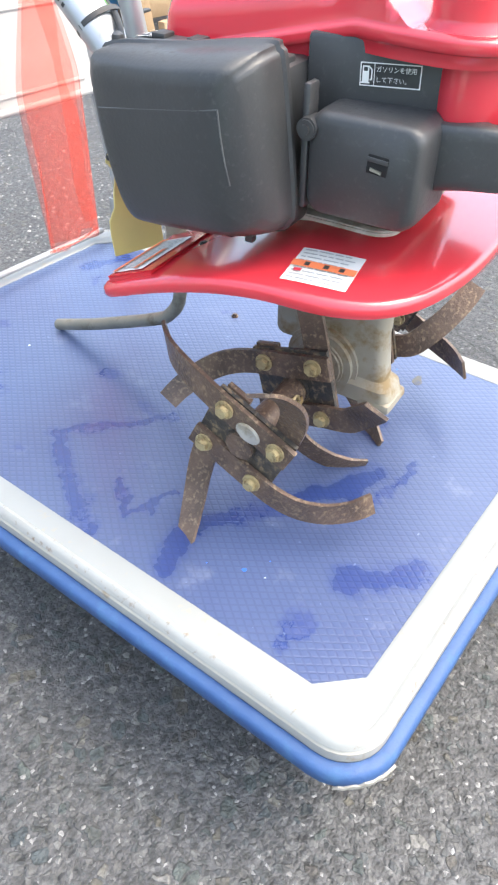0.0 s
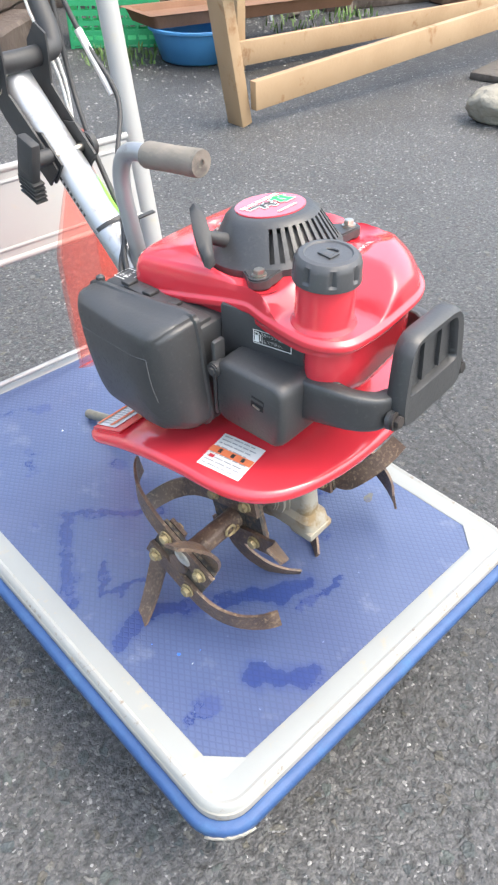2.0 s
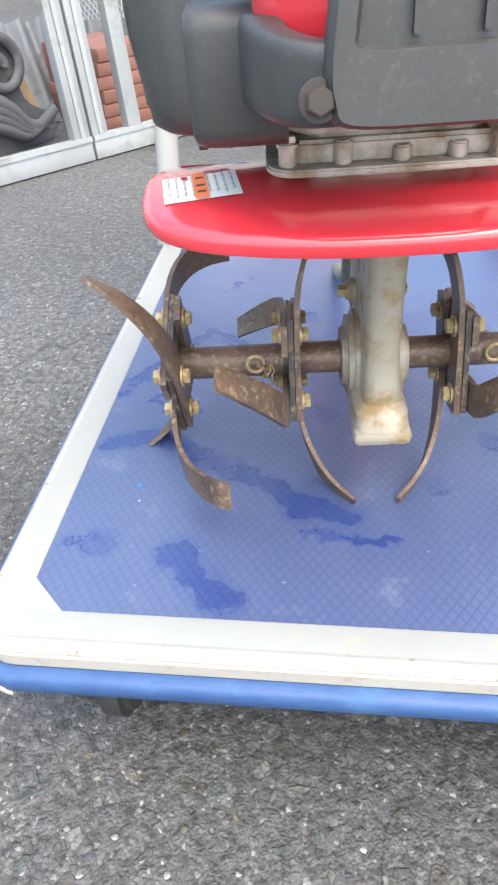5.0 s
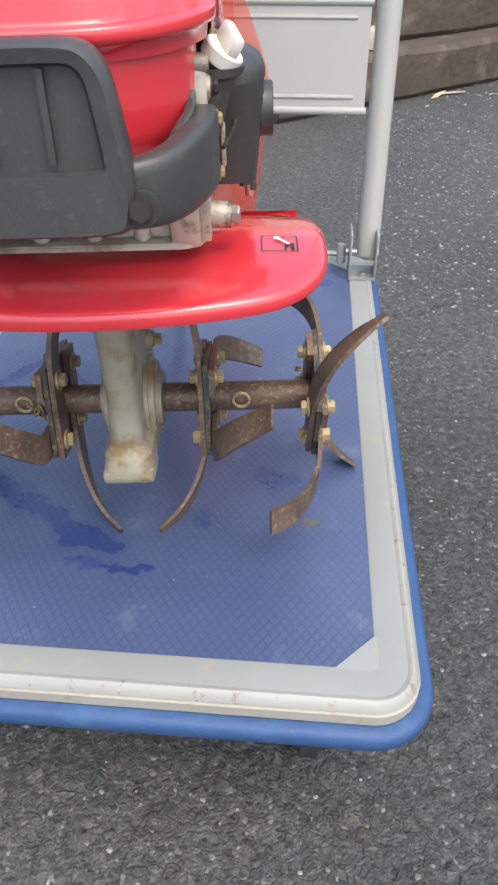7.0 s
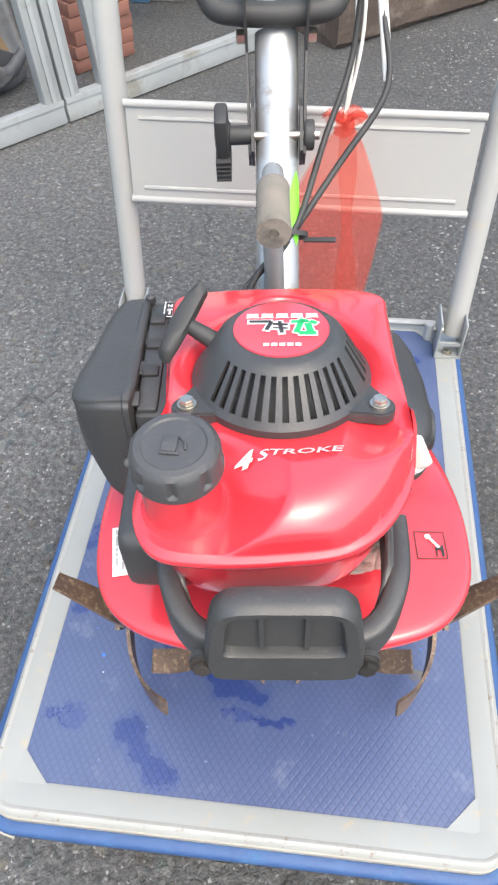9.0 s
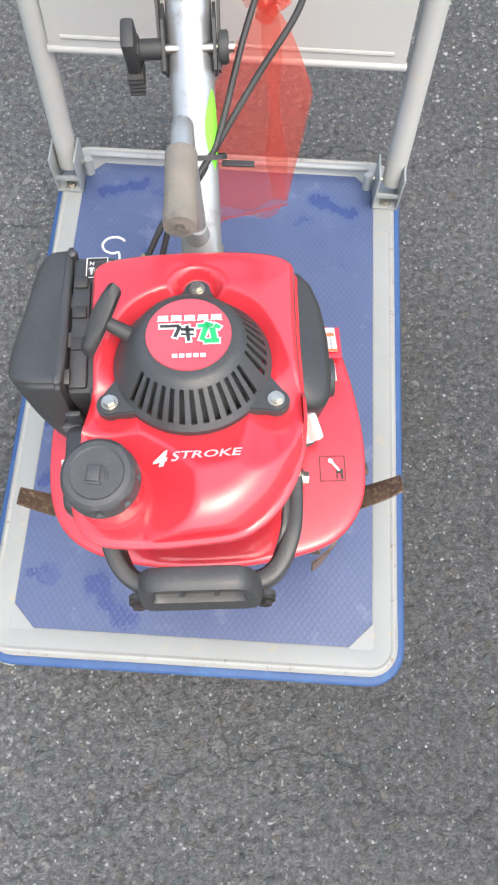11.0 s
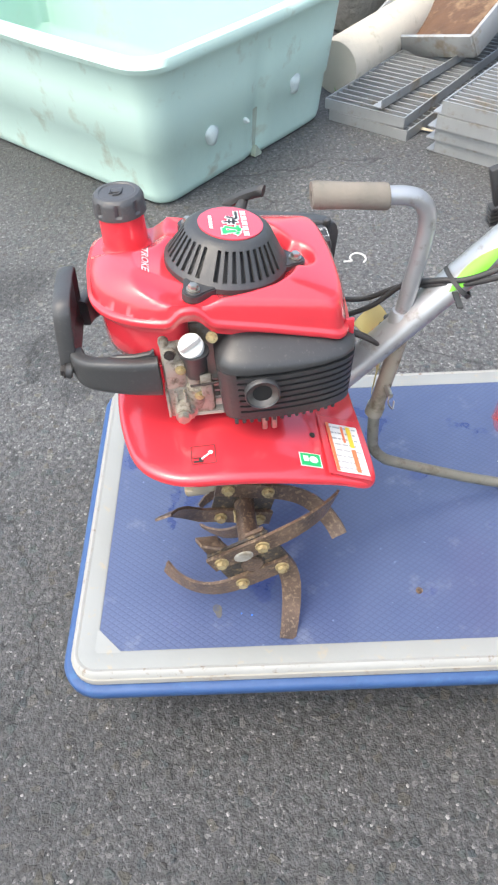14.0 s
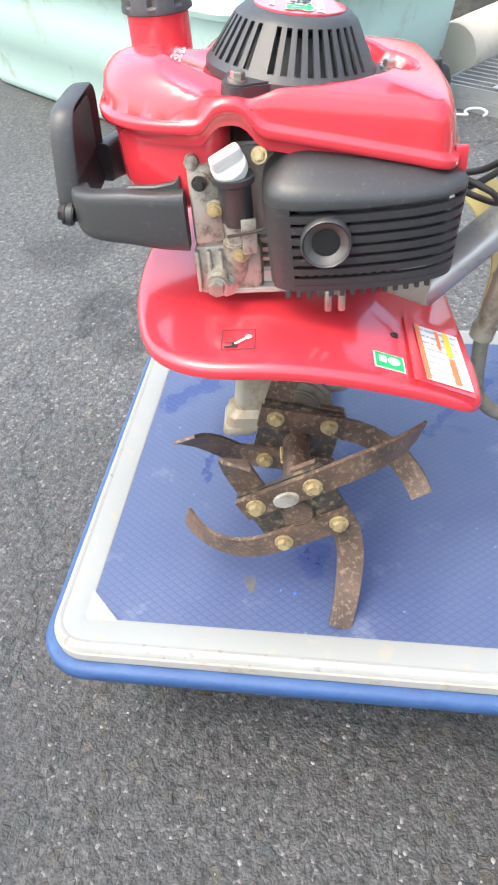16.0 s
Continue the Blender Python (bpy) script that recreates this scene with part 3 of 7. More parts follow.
def tine(theta, x0, side, bend):
    """One flat tine on a hub: theta turns it round the axle, bend is the way its blade sweeps along the axle."""
    pts = [(-0.036, 0.0224, 0), (-0.01, 0.0224, 0), (0.022, 0.0224, 0.0), (0.044, 0.0222, 0.0012), (0.064, 0.0195, 0.006), (0.082, 0.0135, 0.016),
           (0.096, 0.006, 0.031), (0.104, -0.001, 0.046)]
    far = lambda u: max(0, (u - 0.03) / 0.074) ** 1.5
    if x0 > 0.1 and bend > 0:
        up = theta < 180
        pts = [(u * (1 if u < 0.03 else 0.91 if up else 0.98), v - (0.003 if up else 0.014) * far(u), w) for u, v, w in pts]
    elif x0 > 0.1:
        pts = [(u, v, w * 0.88) for u, v, w in pts]
    elif 150 < theta < 180:
        pts = [(u * (0.9 if u > 0.05 else 1), v - 0.36 * max(0, u - 0.05), w * 0.9) for u, v, w in pts]
    else:
        pts = [(u * (1.02 if u > 0.03 else 1), v - (0.026 if theta > 180 and bend < 0 else 0.003) * far(u), w * 0.82) for u, v, w in pts]
    path = smooth_path(pts, 4)
    c, s = math.cos(radians(theta)), math.sin(radians(theta))
    rings = []
    for i, p in enumerate(path):
        t = (path[min(i + 1, len(path) - 1)] - path[max(i - 1, 0)]).normalized()
        flat = Vector((0, 0, 1))
        wdir = flat.cross(t).normalized()
        if wdir.y < 0:
            wdir = -wdir
        nrm = t.cross(wdir).normalized()
        k = i / (len(path) - 1)
        hw, th = 0.0102 + 0.001 * math.sin(k * 3.1) - 0.001 * k, 0.0021 - 0.0008 * k
        ring = []
        for a, b in ((1, 1), (1, -1), (-1, -1), (-1, 1)):
            q = p + wdir * hw * a + nrm * th * b
            ring.append((side * (x0 + bend * q.z), q.x * c - q.y * s, AX + q.x * s + q.y * c))
        rings.append(ring)
    return loft(rings)


for side in (-1, 1):
    for hx, th0, pairs in ((0.138, 26, ((0, -1, 1), (90, 1, -1), (180, -1, 1), (270, 1, -1))), (0.0575, 76, ((0, -1, -1), (90, 1, 1), (180, -1, -1), (270, 1, 1)))):
        c, s = math.cos(radians(th0)), math.sin(radians(th0))
        hub = bmesh.new()
        outl = [(u * c - v * s, u * s + v * c) for u, v in ((-0.036, -0.034), (0.034, -0.034), (0.036, 0.034), (-0.034, 0.034))]
        put(hub, loft([[(side * (hx + d), y, AX + z) for y, z in outl] for d in (-0.0018, 0.0018)]))
        put(hub, rod((side * (hx - 0.004), 0, AX), (side * (hx + 0.005), 0, AX), 0.0125, seg=20))
        h = part("tine_hub", hub, HUBP, tiller, "rusty steel hub plate with flaking black paint")
        part("axle_end", rod((side * (hx + 0.0046), 0, AX), (side * (hx + 0.0066), 0, AX), 0.0118, seg=22, bevel=0.0008), TINE, h, "brown rusted axle end")
        yv, zv = -0.0185 * s, 0.0185 * c
        if hx > 0.1:
            part("plug", loft([[(side * (hx + d), yv + (a_ * c - b_ * s) * k, AX + zv + (a_ * s + b_ * c) * k) for a_, b_ in [(0.0105 * math.cos(t_), 0.0078 * math.sin(t_)) for t_ in [2 * math.pi * q / 16 for q in range(16)]]]
                               for d, k in ((0.0005, 1), (0.0068, 1), (0.0078, 0.85))]), ALU, h, "dull oval steel plug")
        for dth, bend, face in pairs:
            part("tine", tine(th0 + dth, hx + face * 0.0042, side, bend), TINE, h)
        for u, v in ((-0.0237, 0.0224), (0.0237, 0.0224), (0.0237, -0.0224), (-0.0237, -0.0224)):
            y, z = u * c - v * s, u * s + v * c
            for fc in (1, -1):
                part("bolt", put(bmesh.new(), hexbolt(0.0054, 0.0060, 0.0074), to_axis((side * (hx + fc * 0.0063), y, AX + z), (side * fc, 0, 0))), BOLT_Y, h)
part("axle", rod((-0.1435, 0, AX), (0.1435, 0, AX), 0.0112, seg=24), TINE, tiller, "muddy steel tine axle")
for side in (-1, 1):
    ring = [(side * 0.082 + 0.0062 * math.cos(a), -0.012, AX + 0.004 + 0.0062 * math.sin(a)) for a in [k * 0.6 for k in range(11)]]
    part("clip_pin", tube(ring, 0.0013, 2, 6), BOLT_Y, tiller)
# straw wound round the axle
STRAW = mat("dry_straw", (0.42, 0.31, 0.15), 0.8, 0, (0.3, 0.21, 0.1), 60, 0.8)
rnd = random.Random(21)
straw = bmesh.new()
for k in range(7):
    a0, x0 = rnd.uniform(2.6, 4.2), -0.0735 + rnd.uniform(-0.004, 0.004)
    put(straw, tube([(x0 + 0.002 * j * rnd.uniform(-1, 1), 0.0124 * math.cos(a0 + 0.5 * j) - 0.0012 * max(0, j - 2), AX + 0.0124 * math.sin(a0 + 0.5 * j) - 0.004 * max(0, j - 2)) for j in range(5)], 0.0006, 2, 5))
part("straw", straw, STRAW, tiller, "wisps of dry straw caught on the axle")
gc = bmesh.new()
colr = [(0.0715, 0.0182, -0.066, 0.012), (0.0855, 0.0172, -0.062, 0.012), (0.0915, 0.0122, -0.056, 0.008), (0.13, 0.0112, -0.051, 0.008), (0.17, 0.0115, -0.052, 0.015), (0.225, 0.0125, -0.058, 0.03)]
put(gc, loft([[(x, y, z) for x, y in rounded(w, (y1 - y0) / 2, 0.009, 4, 0, (y0 + y1) / 2)] for z, w, y0, y1 in colr]))
put(gc, rod((-0.0185, 0, AX), (0.0185, 0, AX), 0.033, seg=32, bevel=0.004))
put(gc, box((0.024, 0.06, 0.1), (0, 0.02, 0.155), bevel=0.009))
gcase = part("gear_case", gc, GEARCASE, tiller, "silver cast gear case streaked with soil")
part("foot", box((0.0385, 0.03, 0.011), (0, -0.052, 0.0710), bevel=0.0045), GEARCASE, gcase)
for sx in (-1, 1):
    part("bearing_flange", rod((sx * 0.015, 0, AX), (sx * 0.0225, 0, AX), 0.0225, seg=24, bevel=0.002), HOLDER, gcase)
    for z in (0.14, 0.078):
        part("lug", rod((sx * 0.006, 0.014, z), (sx * 0.0165, 0.014, z), 0.0085, seg=14, bevel=0.001), GEARCASE, gcase)
        part("bolt", put(bmesh.new(), hexbolt(0.005, 0.007, 0.0062), to_axis((sx * 0.0165, 0.014, z), (sx, 0, 0))), BOLT_Y, gcase)



def flat_text(body, size, align="CENTER", fat=0.0):
    """Letters of the built-in font as a flat mesh in x and y."""
    cu = bpy.data.curves.new("letters", "FONT")
    cu.body, cu.size, cu.align_x, cu.align_y, cu.resolution_u = body, size, align, "CENTER", 2
    cu.offset = fat
    ob = bpy.data.objects.new("letters", cu)
    scene.collection.objects.link(ob)
    bpy.context.view_layer.update()
    me = bpy.data.meshes.new_from_object(ob.evaluated_get(bpy.context.evaluated_depsgraph_get()))
    bpy.data.objects.remove(ob)
    bm = bmesh.new()
    bm.from_mesh(me)
    bpy.data.meshes.remove(me)
    return bm


def flat_box(x0, y0, x1, y1, nx=1, ny=1):
    bm = bmesh.new()
    vs = [[bm.verts.new((x0 + (x1 - x0) * i / nx, y0 + (y1 - y0) * j / ny, 0)) for i in range(nx + 1)] for j in range(ny + 1)]
    for j in range(ny):
        for i in range(nx):
            bm.faces.new((vs[j][i], vs[j][i + 1], vs[j + 1][i + 1], vs[j + 1][i]))
    return bm


def flat_frame(x0, y0, x1, y1, w):
    bm = bmesh.new()
    for a in ((x0, y0, x1, y0 + w), (x0, y1 - w, x1, y1), (x0, y0 + w, x0 + w, y1 - w), (x1 - w, y0 + w, x1, y1 - w)):
        put(bm, flat_box(*a))
    return bm


def sticker(name, bm, material, target, m, lift=0.0006, parent=None, label=""):
    """Lays a flat mesh, placed by pose m, down its z onto the target's surface and lifts it a little."""
    bpy.context.view_layer.update()
    d = (m.to_3x3() @ Vector((0, 0, -1))).normalized()
    bmesh.ops.transform(bm, matrix=m, verts=bm.verts)
    for v in bm.verts:
        hit, place, nor, _ = target.ray_cast(v.co - d * 0.05, d)
        if hit:
            v.co = place - d * lift
    return part(name, bm, material, parent or target, label, smooth=60)


PAPER = mat("white_label", (0.78, 0.77, 0.74), 0.45, 0, (0.7, 0.69, 0.66), 40, 0.6)
INK = mat("black_ink", (0.02, 0.02, 0.02), 0.5, 0, (0.04, 0.04, 0.04), 60, 0.5)
GREYINK = mat("grey_print", (0.42, 0.42, 0.42), 0.5, 0, (0.34, 0.34, 0.34), 60, 0.5)
ORANGE = mat("orange_print", (0.72, 0.2, 0.08), 0.45, 0, (0.66, 0.17, 0.07), 60, 0.5)
YELLOW = mat("yellow_print", (0.8, 0.58, 0.04), 0.45, 0, (0.72, 0.5, 0.04), 40, 0.5)
GREEN = mat("green_print", (0.02, 0.42, 0.13), 0.4, 0, (0.02, 0.36, 0.11), 60, 0.5)
LIME = mat("lime_print", (0.22, 0.75, 0.05), 0.4, 0, (0.2, 0.68, 0.05), 60, 0.5)
REDINK = mat("red_badge_print", (0.62, 0.06, 0.08), 0.2, 0, (0.56, 0.05, 0.07), 30, 0.5, coat=1.0)
DARK = mat("sooty_dark_steel", (0.03, 0.028, 0.027), 0.6, 0.4, (0.06, 0.05, 0.045), 30, 0.7)
CARDY = mat("yellow_tag", (0.60, 0.48, 0.17), 0.6, 0, (0.52, 0.42, 0.17), 20, 0.6)

# fender
FEN = spline([(-0.06, -0.113), (0.0, -0.118), (0.06, -0.113), (0.110, -0.098), (0.136, -0.066), (0.142, -0.02), (0.139, 0.04), (0.133, 0.09), (0.129, 0.122), (0.10, 0.13),
              (0.0, 0.128), (-0.11, 0.129), (-0.135, 0.123), (-0.139, 0.08), (-0.142, 0.0), (-0.136, -0.062), (-0.110, -0.096)], 6)


def fz(y):
    """Top edge of the fender: level in front, falling towards the back."""
    t = min(1, max(0, (y + 0.03) / 0.155))
    return 0.2285 - 0.0445 * t * t * (1.6 - 0.6 * t)


frings = []
for k, dz in ((0.998, -0.0075), (1.003, -0.006), (1.003, -0.002), (0.998, 0.0), (0.985, 0.002), (0.965, 0.0028), (0.93, 0.0035), (0.8, 0.0042), (0.65, 0.0050), (0.6, 0.0052), (0.35, 0.006), (0.08, 0.006)):
    frings.append([(0.98 * x * k, 0.005 + (y - 0.005) * k, fz(y * k) + dz) for x, y in FEN])
inner = [[(0.98 * x * k, 0.005 + (y - 0.005) * k, fz(y * k) + dz) for x, y in FEN] for k, dz in ((0.08, 0.004), (0.65, 0.003), (0.96, 0.0005), (0.985, -0.002), (0.990, -0.0075))]
fender = part("fender", loft(frings + inner + [frings[0]], caps=(False, False)), RED, tiller, "glossy red sheet fender over the tines", smooth=50)
for sx in (-1, 1):
    lp = bmesh.new()
    put(lp, loft([[(sx * x, y, fz(y) + dz) for x, y in ((0.045 + e, 0.0855 - e), (0.127 + e * 0.5, 0.0835 - e), (0.1285 + e * 0.5, 0.121), (0.045 + e, 0.123))] for e, dz in ((0, -0.002), (0.0015, 0.006), (0.004, 0.0078))]))
    part("label_pad", lp, RED, fender, smooth=30)
    # rivets at the pad
    part("rivet", put(bmesh.new(), hexbolt(0.0025, 0.0025, 0.0035), pose(sx * 0.079, 0.071, fz(0.071) + 0.0045)), DARK, fender)


def warning(target, m, w, h, rows, band=None, parent=None, label=""):
    """A white warning label: grey bars for print that cannot be read, with coloured bands."""
    st = sticker("warning_label", flat_box(-w / 2, -h / 2, w / 2, h / 2, 8, 8), PAPER, target, m, 0.0007, parent, label)
    bars = bmesh.new()
    rnd = random.Random(int(w * 9000 + h * 5000))
    for r in range(rows):
        y = h * (0.42 - 0.84 * r / max(1, rows - 1))
        x = -w * 0.44
        while x < w * 0.3:
            L = w * rnd.uniform(0.06, 0.24)
            put(bars, flat_box(x, y - h * 0.016, min(x + L, w * 0.44), y + h * 0.016, 2, 1))
            x += L + w * 0.03
    sticker("print", bars, GREYINK, target, m, 0.0012, st)
    for mt, x0, y0, x1, y1 in band or ():
        sticker("colour_band", flat_box(x0 * w, y0 * h, x1 * w, y1 * h, 6, 2), mt, target, m, 0.0017, st)
    return st


warning(fender, pose(-0.104, -0.038, 0.27, 0, 0, -82), 0.042, 0.042, 9,
        ((ORANGE, -0.5, -0.1, 0.5, 0.08), (INK, -0.3, -0.06, -0.22, 0.05), (INK, 0.0, -0.06, 0.08, 0.05), (INK, 0.24, -0.06, 0.32, 0.05), (REDINK, -0.4, -0.25, -0.28, -0.16)), label="white warning sticker with an orange band")
rp = [o for o in fender.children if o.name.startswith("label_pad")]
warning(rp[1], pose(0.0925, 0.1045, 0.25, 0, 0, 90), 0.0325, 0.066, 8,
        ((ORANGE, -0.5, -0.5, -0.40, 0.5), (ORANGE, 0.12, -0.48, 0.26, -0.02), (YELLOW, 0.12, 0.02, 0.26, 0.46), (ORANGE, -0.06, 0.1, 0.02, 0.45)), parent=fender, label="white sticker with orange and yellow warning bands")
warning(rp[0], pose(-0.095, 0.1065, 0.25, 0, 0, -90), 0.029, 0.061, 14,
        ((ORANGE, -0.5, -0.5, -0.36, 0.5), (ORANGE, 0.16, -0.48, 0.3, 0.1)), parent=fender, label="white sticker with orange warning bands")
gst = sticker("green_sticker", flat_box(-0.0105, -0.0085, 0.0105, 0.0085, 6, 6), PAPER, fender, pose(0.1130, 0.0645, 0.27, 0, 0, 90), 0.0007)
sticker("print", flat_box(-0.0095, -0.0075, 0.0095, 0.0075, 6, 6), GREEN, fender, pose(0.1130, 0.0645, 0.27, 0, 0, 90), 0.0012, gst)
pr = rod((0.003, 0, 0), (0.003, 0, 0.0001), 0.0042, seg=18)
put(pr, flat_box(-0.007, -0.003, -0.002, 0.004))
sticker("emblem", pr, PAPER, fender, pose(0.1130, 0.0645, 0.27, 0, 0, 90), 0.0017, gst)
pic = flat_frame(-0.0115, -0.0112, 0.0115, 0.0112, 0.0007)
put(pic, flat_box(-0.0095, -0.009, 0.0, -0.007)), put(pic, flat_box(-0.0045, -0.007, -0.002, -0.003)), put(pic, flat_box(-0.0095, -0.004, -0.003, -0.003))
ps = sticker("pictogram", pic, INK, fender, pose(0.1095, -0.036, 0.27, 0, 0, 90), 0.0007)
wr = put(bmesh.new(), flat_box(-0.006, -0.0010, 0.0045, 0.0010, 4, 1), pose(0.0025, -0.002, 0, 0, 0, 38))
put(wr, rod((0.0068, 0.0015, 0), (0.0068, 0.0015, 0.0001), 0.0023, seg=10))
sticker("wrench_print", wr, PAPER, fender, pose(0.1095, -0.036, 0.27, 0, 0, 90), 0.0012, ps)

# engine block and flange
eng = bmesh.new()
put(eng, prism(rounded(0.060, 0.056, 0.014, 5, 0, 0.0), 0.2465, 0.258, 0.002))
put(eng, prism(rounded(0.050, 0.050, 0.016, 5, 0, 0.0), 0.256, 0.34, 0.002))
eblock = part("engine_block", eng, ALU, tiller, "dull cast-aluminium crankcase")
part("base_flange", prism(rounded(0.0675, 0.066, 0.016, 5, 0, 0.0), 0.2430, 0.2467, 0.001), ALU, eblock)
for z in (0.262, 0.269, 0.276):
    part("cooling_fin", prism(rounded(0.056, 0.058, 0.016, 5, 0, 0.0), z, z + 0.0025), ALU, eblock)
for x in (-0.056, -0.028, 0.002, 0.03, 0.057):
    part("boss", rod((x, -0.0565, 0.2465), (x, -0.0565, 0.2545 + 0.004 * (x < 0)), 0.0050, seg=14, bevel=0.001), ALU, eblock)
for x, y in ((-0.056, -0.056), (0.057, -0.056), (0.057, 0.05), (-0.056, 0.05)):
    part("bolt", put(bmesh.new(), hexbolt(0.0045, 0.005, 0.006), pose(x, y, 0.2565)), STEEL, eblock)
part("drain_plug", put(rod((0.05, -0.045, 0.250), (0.068, -0.045, 0.250), 0.0085, seg=16, bevel=0.001), hexbolt(0.0055, 0.006, 0.007), to_axis((0.068, -0.045, 0.250), (1, 0, 0))), STEEL, eblock)
part("mount_pillar", loft([[(x, y, z) for x, y in rounded(0.045, 0.04, 0.01, 4)] for z in (0.21, 0.243)]), ALU, eblock)

# red cover and tank
COV = spline([(-0.04, -0.122), (0.0, -0.121), (0.035, -0.115), (0.060, -0.094), (0.075, -0.06), (0.077, -0.02), (0.077, 0.03), (0.078, 0.074), (0.0765, 0.096), (0.052, 0.106),
              (0.0, 0.109), (-0.05, 0.106), (-0.0765, 0.098), (-0.079, 0.075), (-0.076, 0.03), (-0.072, -0.02), (-0.079, -0.055), (-0.082, -0.092), (-0.069, -0.116)], 10)


def cz(y):
    return 0.357 - max(0, y + 0.03) * 0.222


crings = []
for k, dz, q in ((0.955, -0.010, 0), (0.965, -0.004, 0), (0.985, -0.003, 0), (1.012, -0.002, 0), (1.016, 0.000, 0), (1.016, 0.0026, 0), (1.010, 0.0042, 0), (0.988, 0.0046, 0), (0.981, 0.0065, 0.1), (0.976, 0.012, 0.3), (0.966, 0.0175, 0.6), (0.946, 0.0213, 0.85),
                 *[(0.915 - 0.0165 * i, 0.0236 + 0.0056 * (1 - (1 - i / 36) ** 2.4), 1) for i in range(36)], (0.3, 0.030, 1), (0.05, 0.030, 1)):
    ring = []
    for x, y in COV:
        yy = y * k
        z = cz(yy) + dz + q * (max(0, yy + 0.02) * 0.085 + max(0, -0.03 - yy) * 0.08)
        # hollow valley between the filler neck and the dome, and a shallow front crease
        z -= 0.002 * q * math.exp(-((x * k + 0.022) / 0.016) ** 2 - ((yy + 0.085) / 0.03) ** 2)
        z += 0.0035 * q * math.exp(-((x * k - 0.025) / 0.03) ** 2 - ((yy + 0.07) / 0.03) ** 2)
        # dish for the starter housing, arch over the oil filler
        rr = math.hypot(x * k, yy - 0.005)
        if q > 0.6:
            z = min(z, 0.371 - 0.133 * (yy + 0.0275) + (0.38 + 0.9 * min(1, max(0, (yy + 0.01) / 0.04))) * max(0, rr - 0.0555))
            for bx, by in ((-0.056, -0.027), (0.057, -0.028), (0.003, 0.067)):
                z = min(z, 0.3692 - 0.133 * (by + 0.0275) + (0.45 if by < 0 else 1.7) * max(0, math.hypot(x * k - bx, yy - by) - 0.0125))
        if q > 0:
            # level seat round the filler neck; the front falls in a ramp to the lip
            z = min(z, cz(yy) + 0.0058 + 0.75 * max(0, math.hypot(max(0, x * k + 0.0545), max(0, yy + 0.087)) - 0.0245))
            d_lip = 0.09 * (1 - math.hypot(max(0, x * k) / 0.078, min(0, yy + 0.02) / 0.1005))
            if yy < -0.02:
                w = 0.027 - 0.024 * max(0, (yy + 0.055) / 0.035)
                z = min(z, cz(yy) + 0.0050 + 0.026 * math.sqrt(1 - (1 - min(1, max(0, d_lip + 0.002) / w)) ** 2))
        if dz < 0.012 and x > 0.06:
            z += 0.011 * math.exp(-((yy + 0.033) / 0.014) ** 4)
        ring.append((x * k, yy, z))
    crings.append(ring)
cover = part("engine_cover", loft(crings, caps=(False, True)), RED, tiller, "glossy red engine cover with integral fuel tank", smooth=70)
TNK = spline([(-0.04, -0.116), (0.0, -0.115), (0.03, -0.109), (0.053, -0.086), (0.064, -0.055), (0.05, -0.035), (-0.02, -0.04), (-0.045, -0.056), (-0.060, -0.073), (-0.071, -0.088), (-0.064, -0.105)], 5)
trings = [[((1.055 if x > 0 else 1.0) * x * k, -0.07 + (y + 0.07) * k, z) for x, y in TNK] for k, z in ((1, 0.357), (0.995, 0.332), (0.98, 0.315), (0.94, 0.306), (0.84, 0.302))]
part("fuel_tank", loft(trings), RED, tiller, smooth=50)
NX, NY = -0.0545, -0.087
nk = loft([[(NX + r * math.cos(a), NY + r * math.sin(a), z) for a in [2 * math.pi * k / 40 for k in range(40)]] for r, z in ((0.0262, 0.357), (0.0240, 0.3632), (0.0222, 0.3655), (0.0216, 0.368), (0.0213, 0.3995))])
part("filler_neck", nk, RED, tiller, smooth=50)
def cap_r(r, z, th):
    """The cap's radius: scalloped with finger grips between its rim and its top."""
    return r * (1 - (0.085 * max(0, math.cos(8 * th)) ** 5 if 0.4015 < z < 0.4125 else 0))


cap = loft([[(NX + cap_r(r, z, th) * math.cos(th), NY + cap_r(r, z, th) * math.sin(th), z) for th in [2 * math.pi * k / 96 for k in range(96)]]
            for r, z in ((0.0228, 0.3965), (0.0243, 0.3972), (0.0243, 0.4005), (0.0239, 0.4020), (0.0237, 0.4095), (0.0227, 0.4128), (0.0203, 0.4152), (0.0170, 0.4158), (0.0160, 0.4148), (0.004, 0.4148))])
# greyer than BLACK: the sky's gloss on the cap is painted in
CAPM = mat("sky_greyed_black_plastic", (0.052, 0.053, 0.056), 0.38, 0, (0.066, 0.066, 0.068), 40, 0.8, 0.12, 420, (0.09, 0.088, 0.084), 0.2, 260)
fcap = part("fuel_cap", cap, CAPM, tiller, "black ribbed plastic fuel cap with a raised pump symbol", smooth=30)
sym = bmesh.new()
put(sym, box((0.008, 0.010, 0.0016), (NX - 0.002, NY, 0.4154), (0, 0, -6), 0.0006))
put(sym, box((0.010, 0.0018, 0.0016), (NX - 0.002, NY - 0.006, 0.4154), (0, 0, -6), 0.0005))
put(sym, tube([(NX + 0.003, NY + 0.004, 0.4156), (NX + 0.0055, NY + 0.001, 0.4156), (NX + 0.006, NY - 0.004, 0.4156)], 0.0008, 3, 6))
part("pump_symbol", sym, CAPM, fcap)
num = flat_text("4", 0.0145, fat=0.0007)
bmesh.ops.scale(num, vec=(1.25, 0.8, 1), verts=num.verts)
for v in num.verts:
    v.co.x += v.co.y * 0.35
sticker("lettering_numeral", num, PAPER, cover, pose(-0.0215, -0.0678, 0.43), 0.0018)
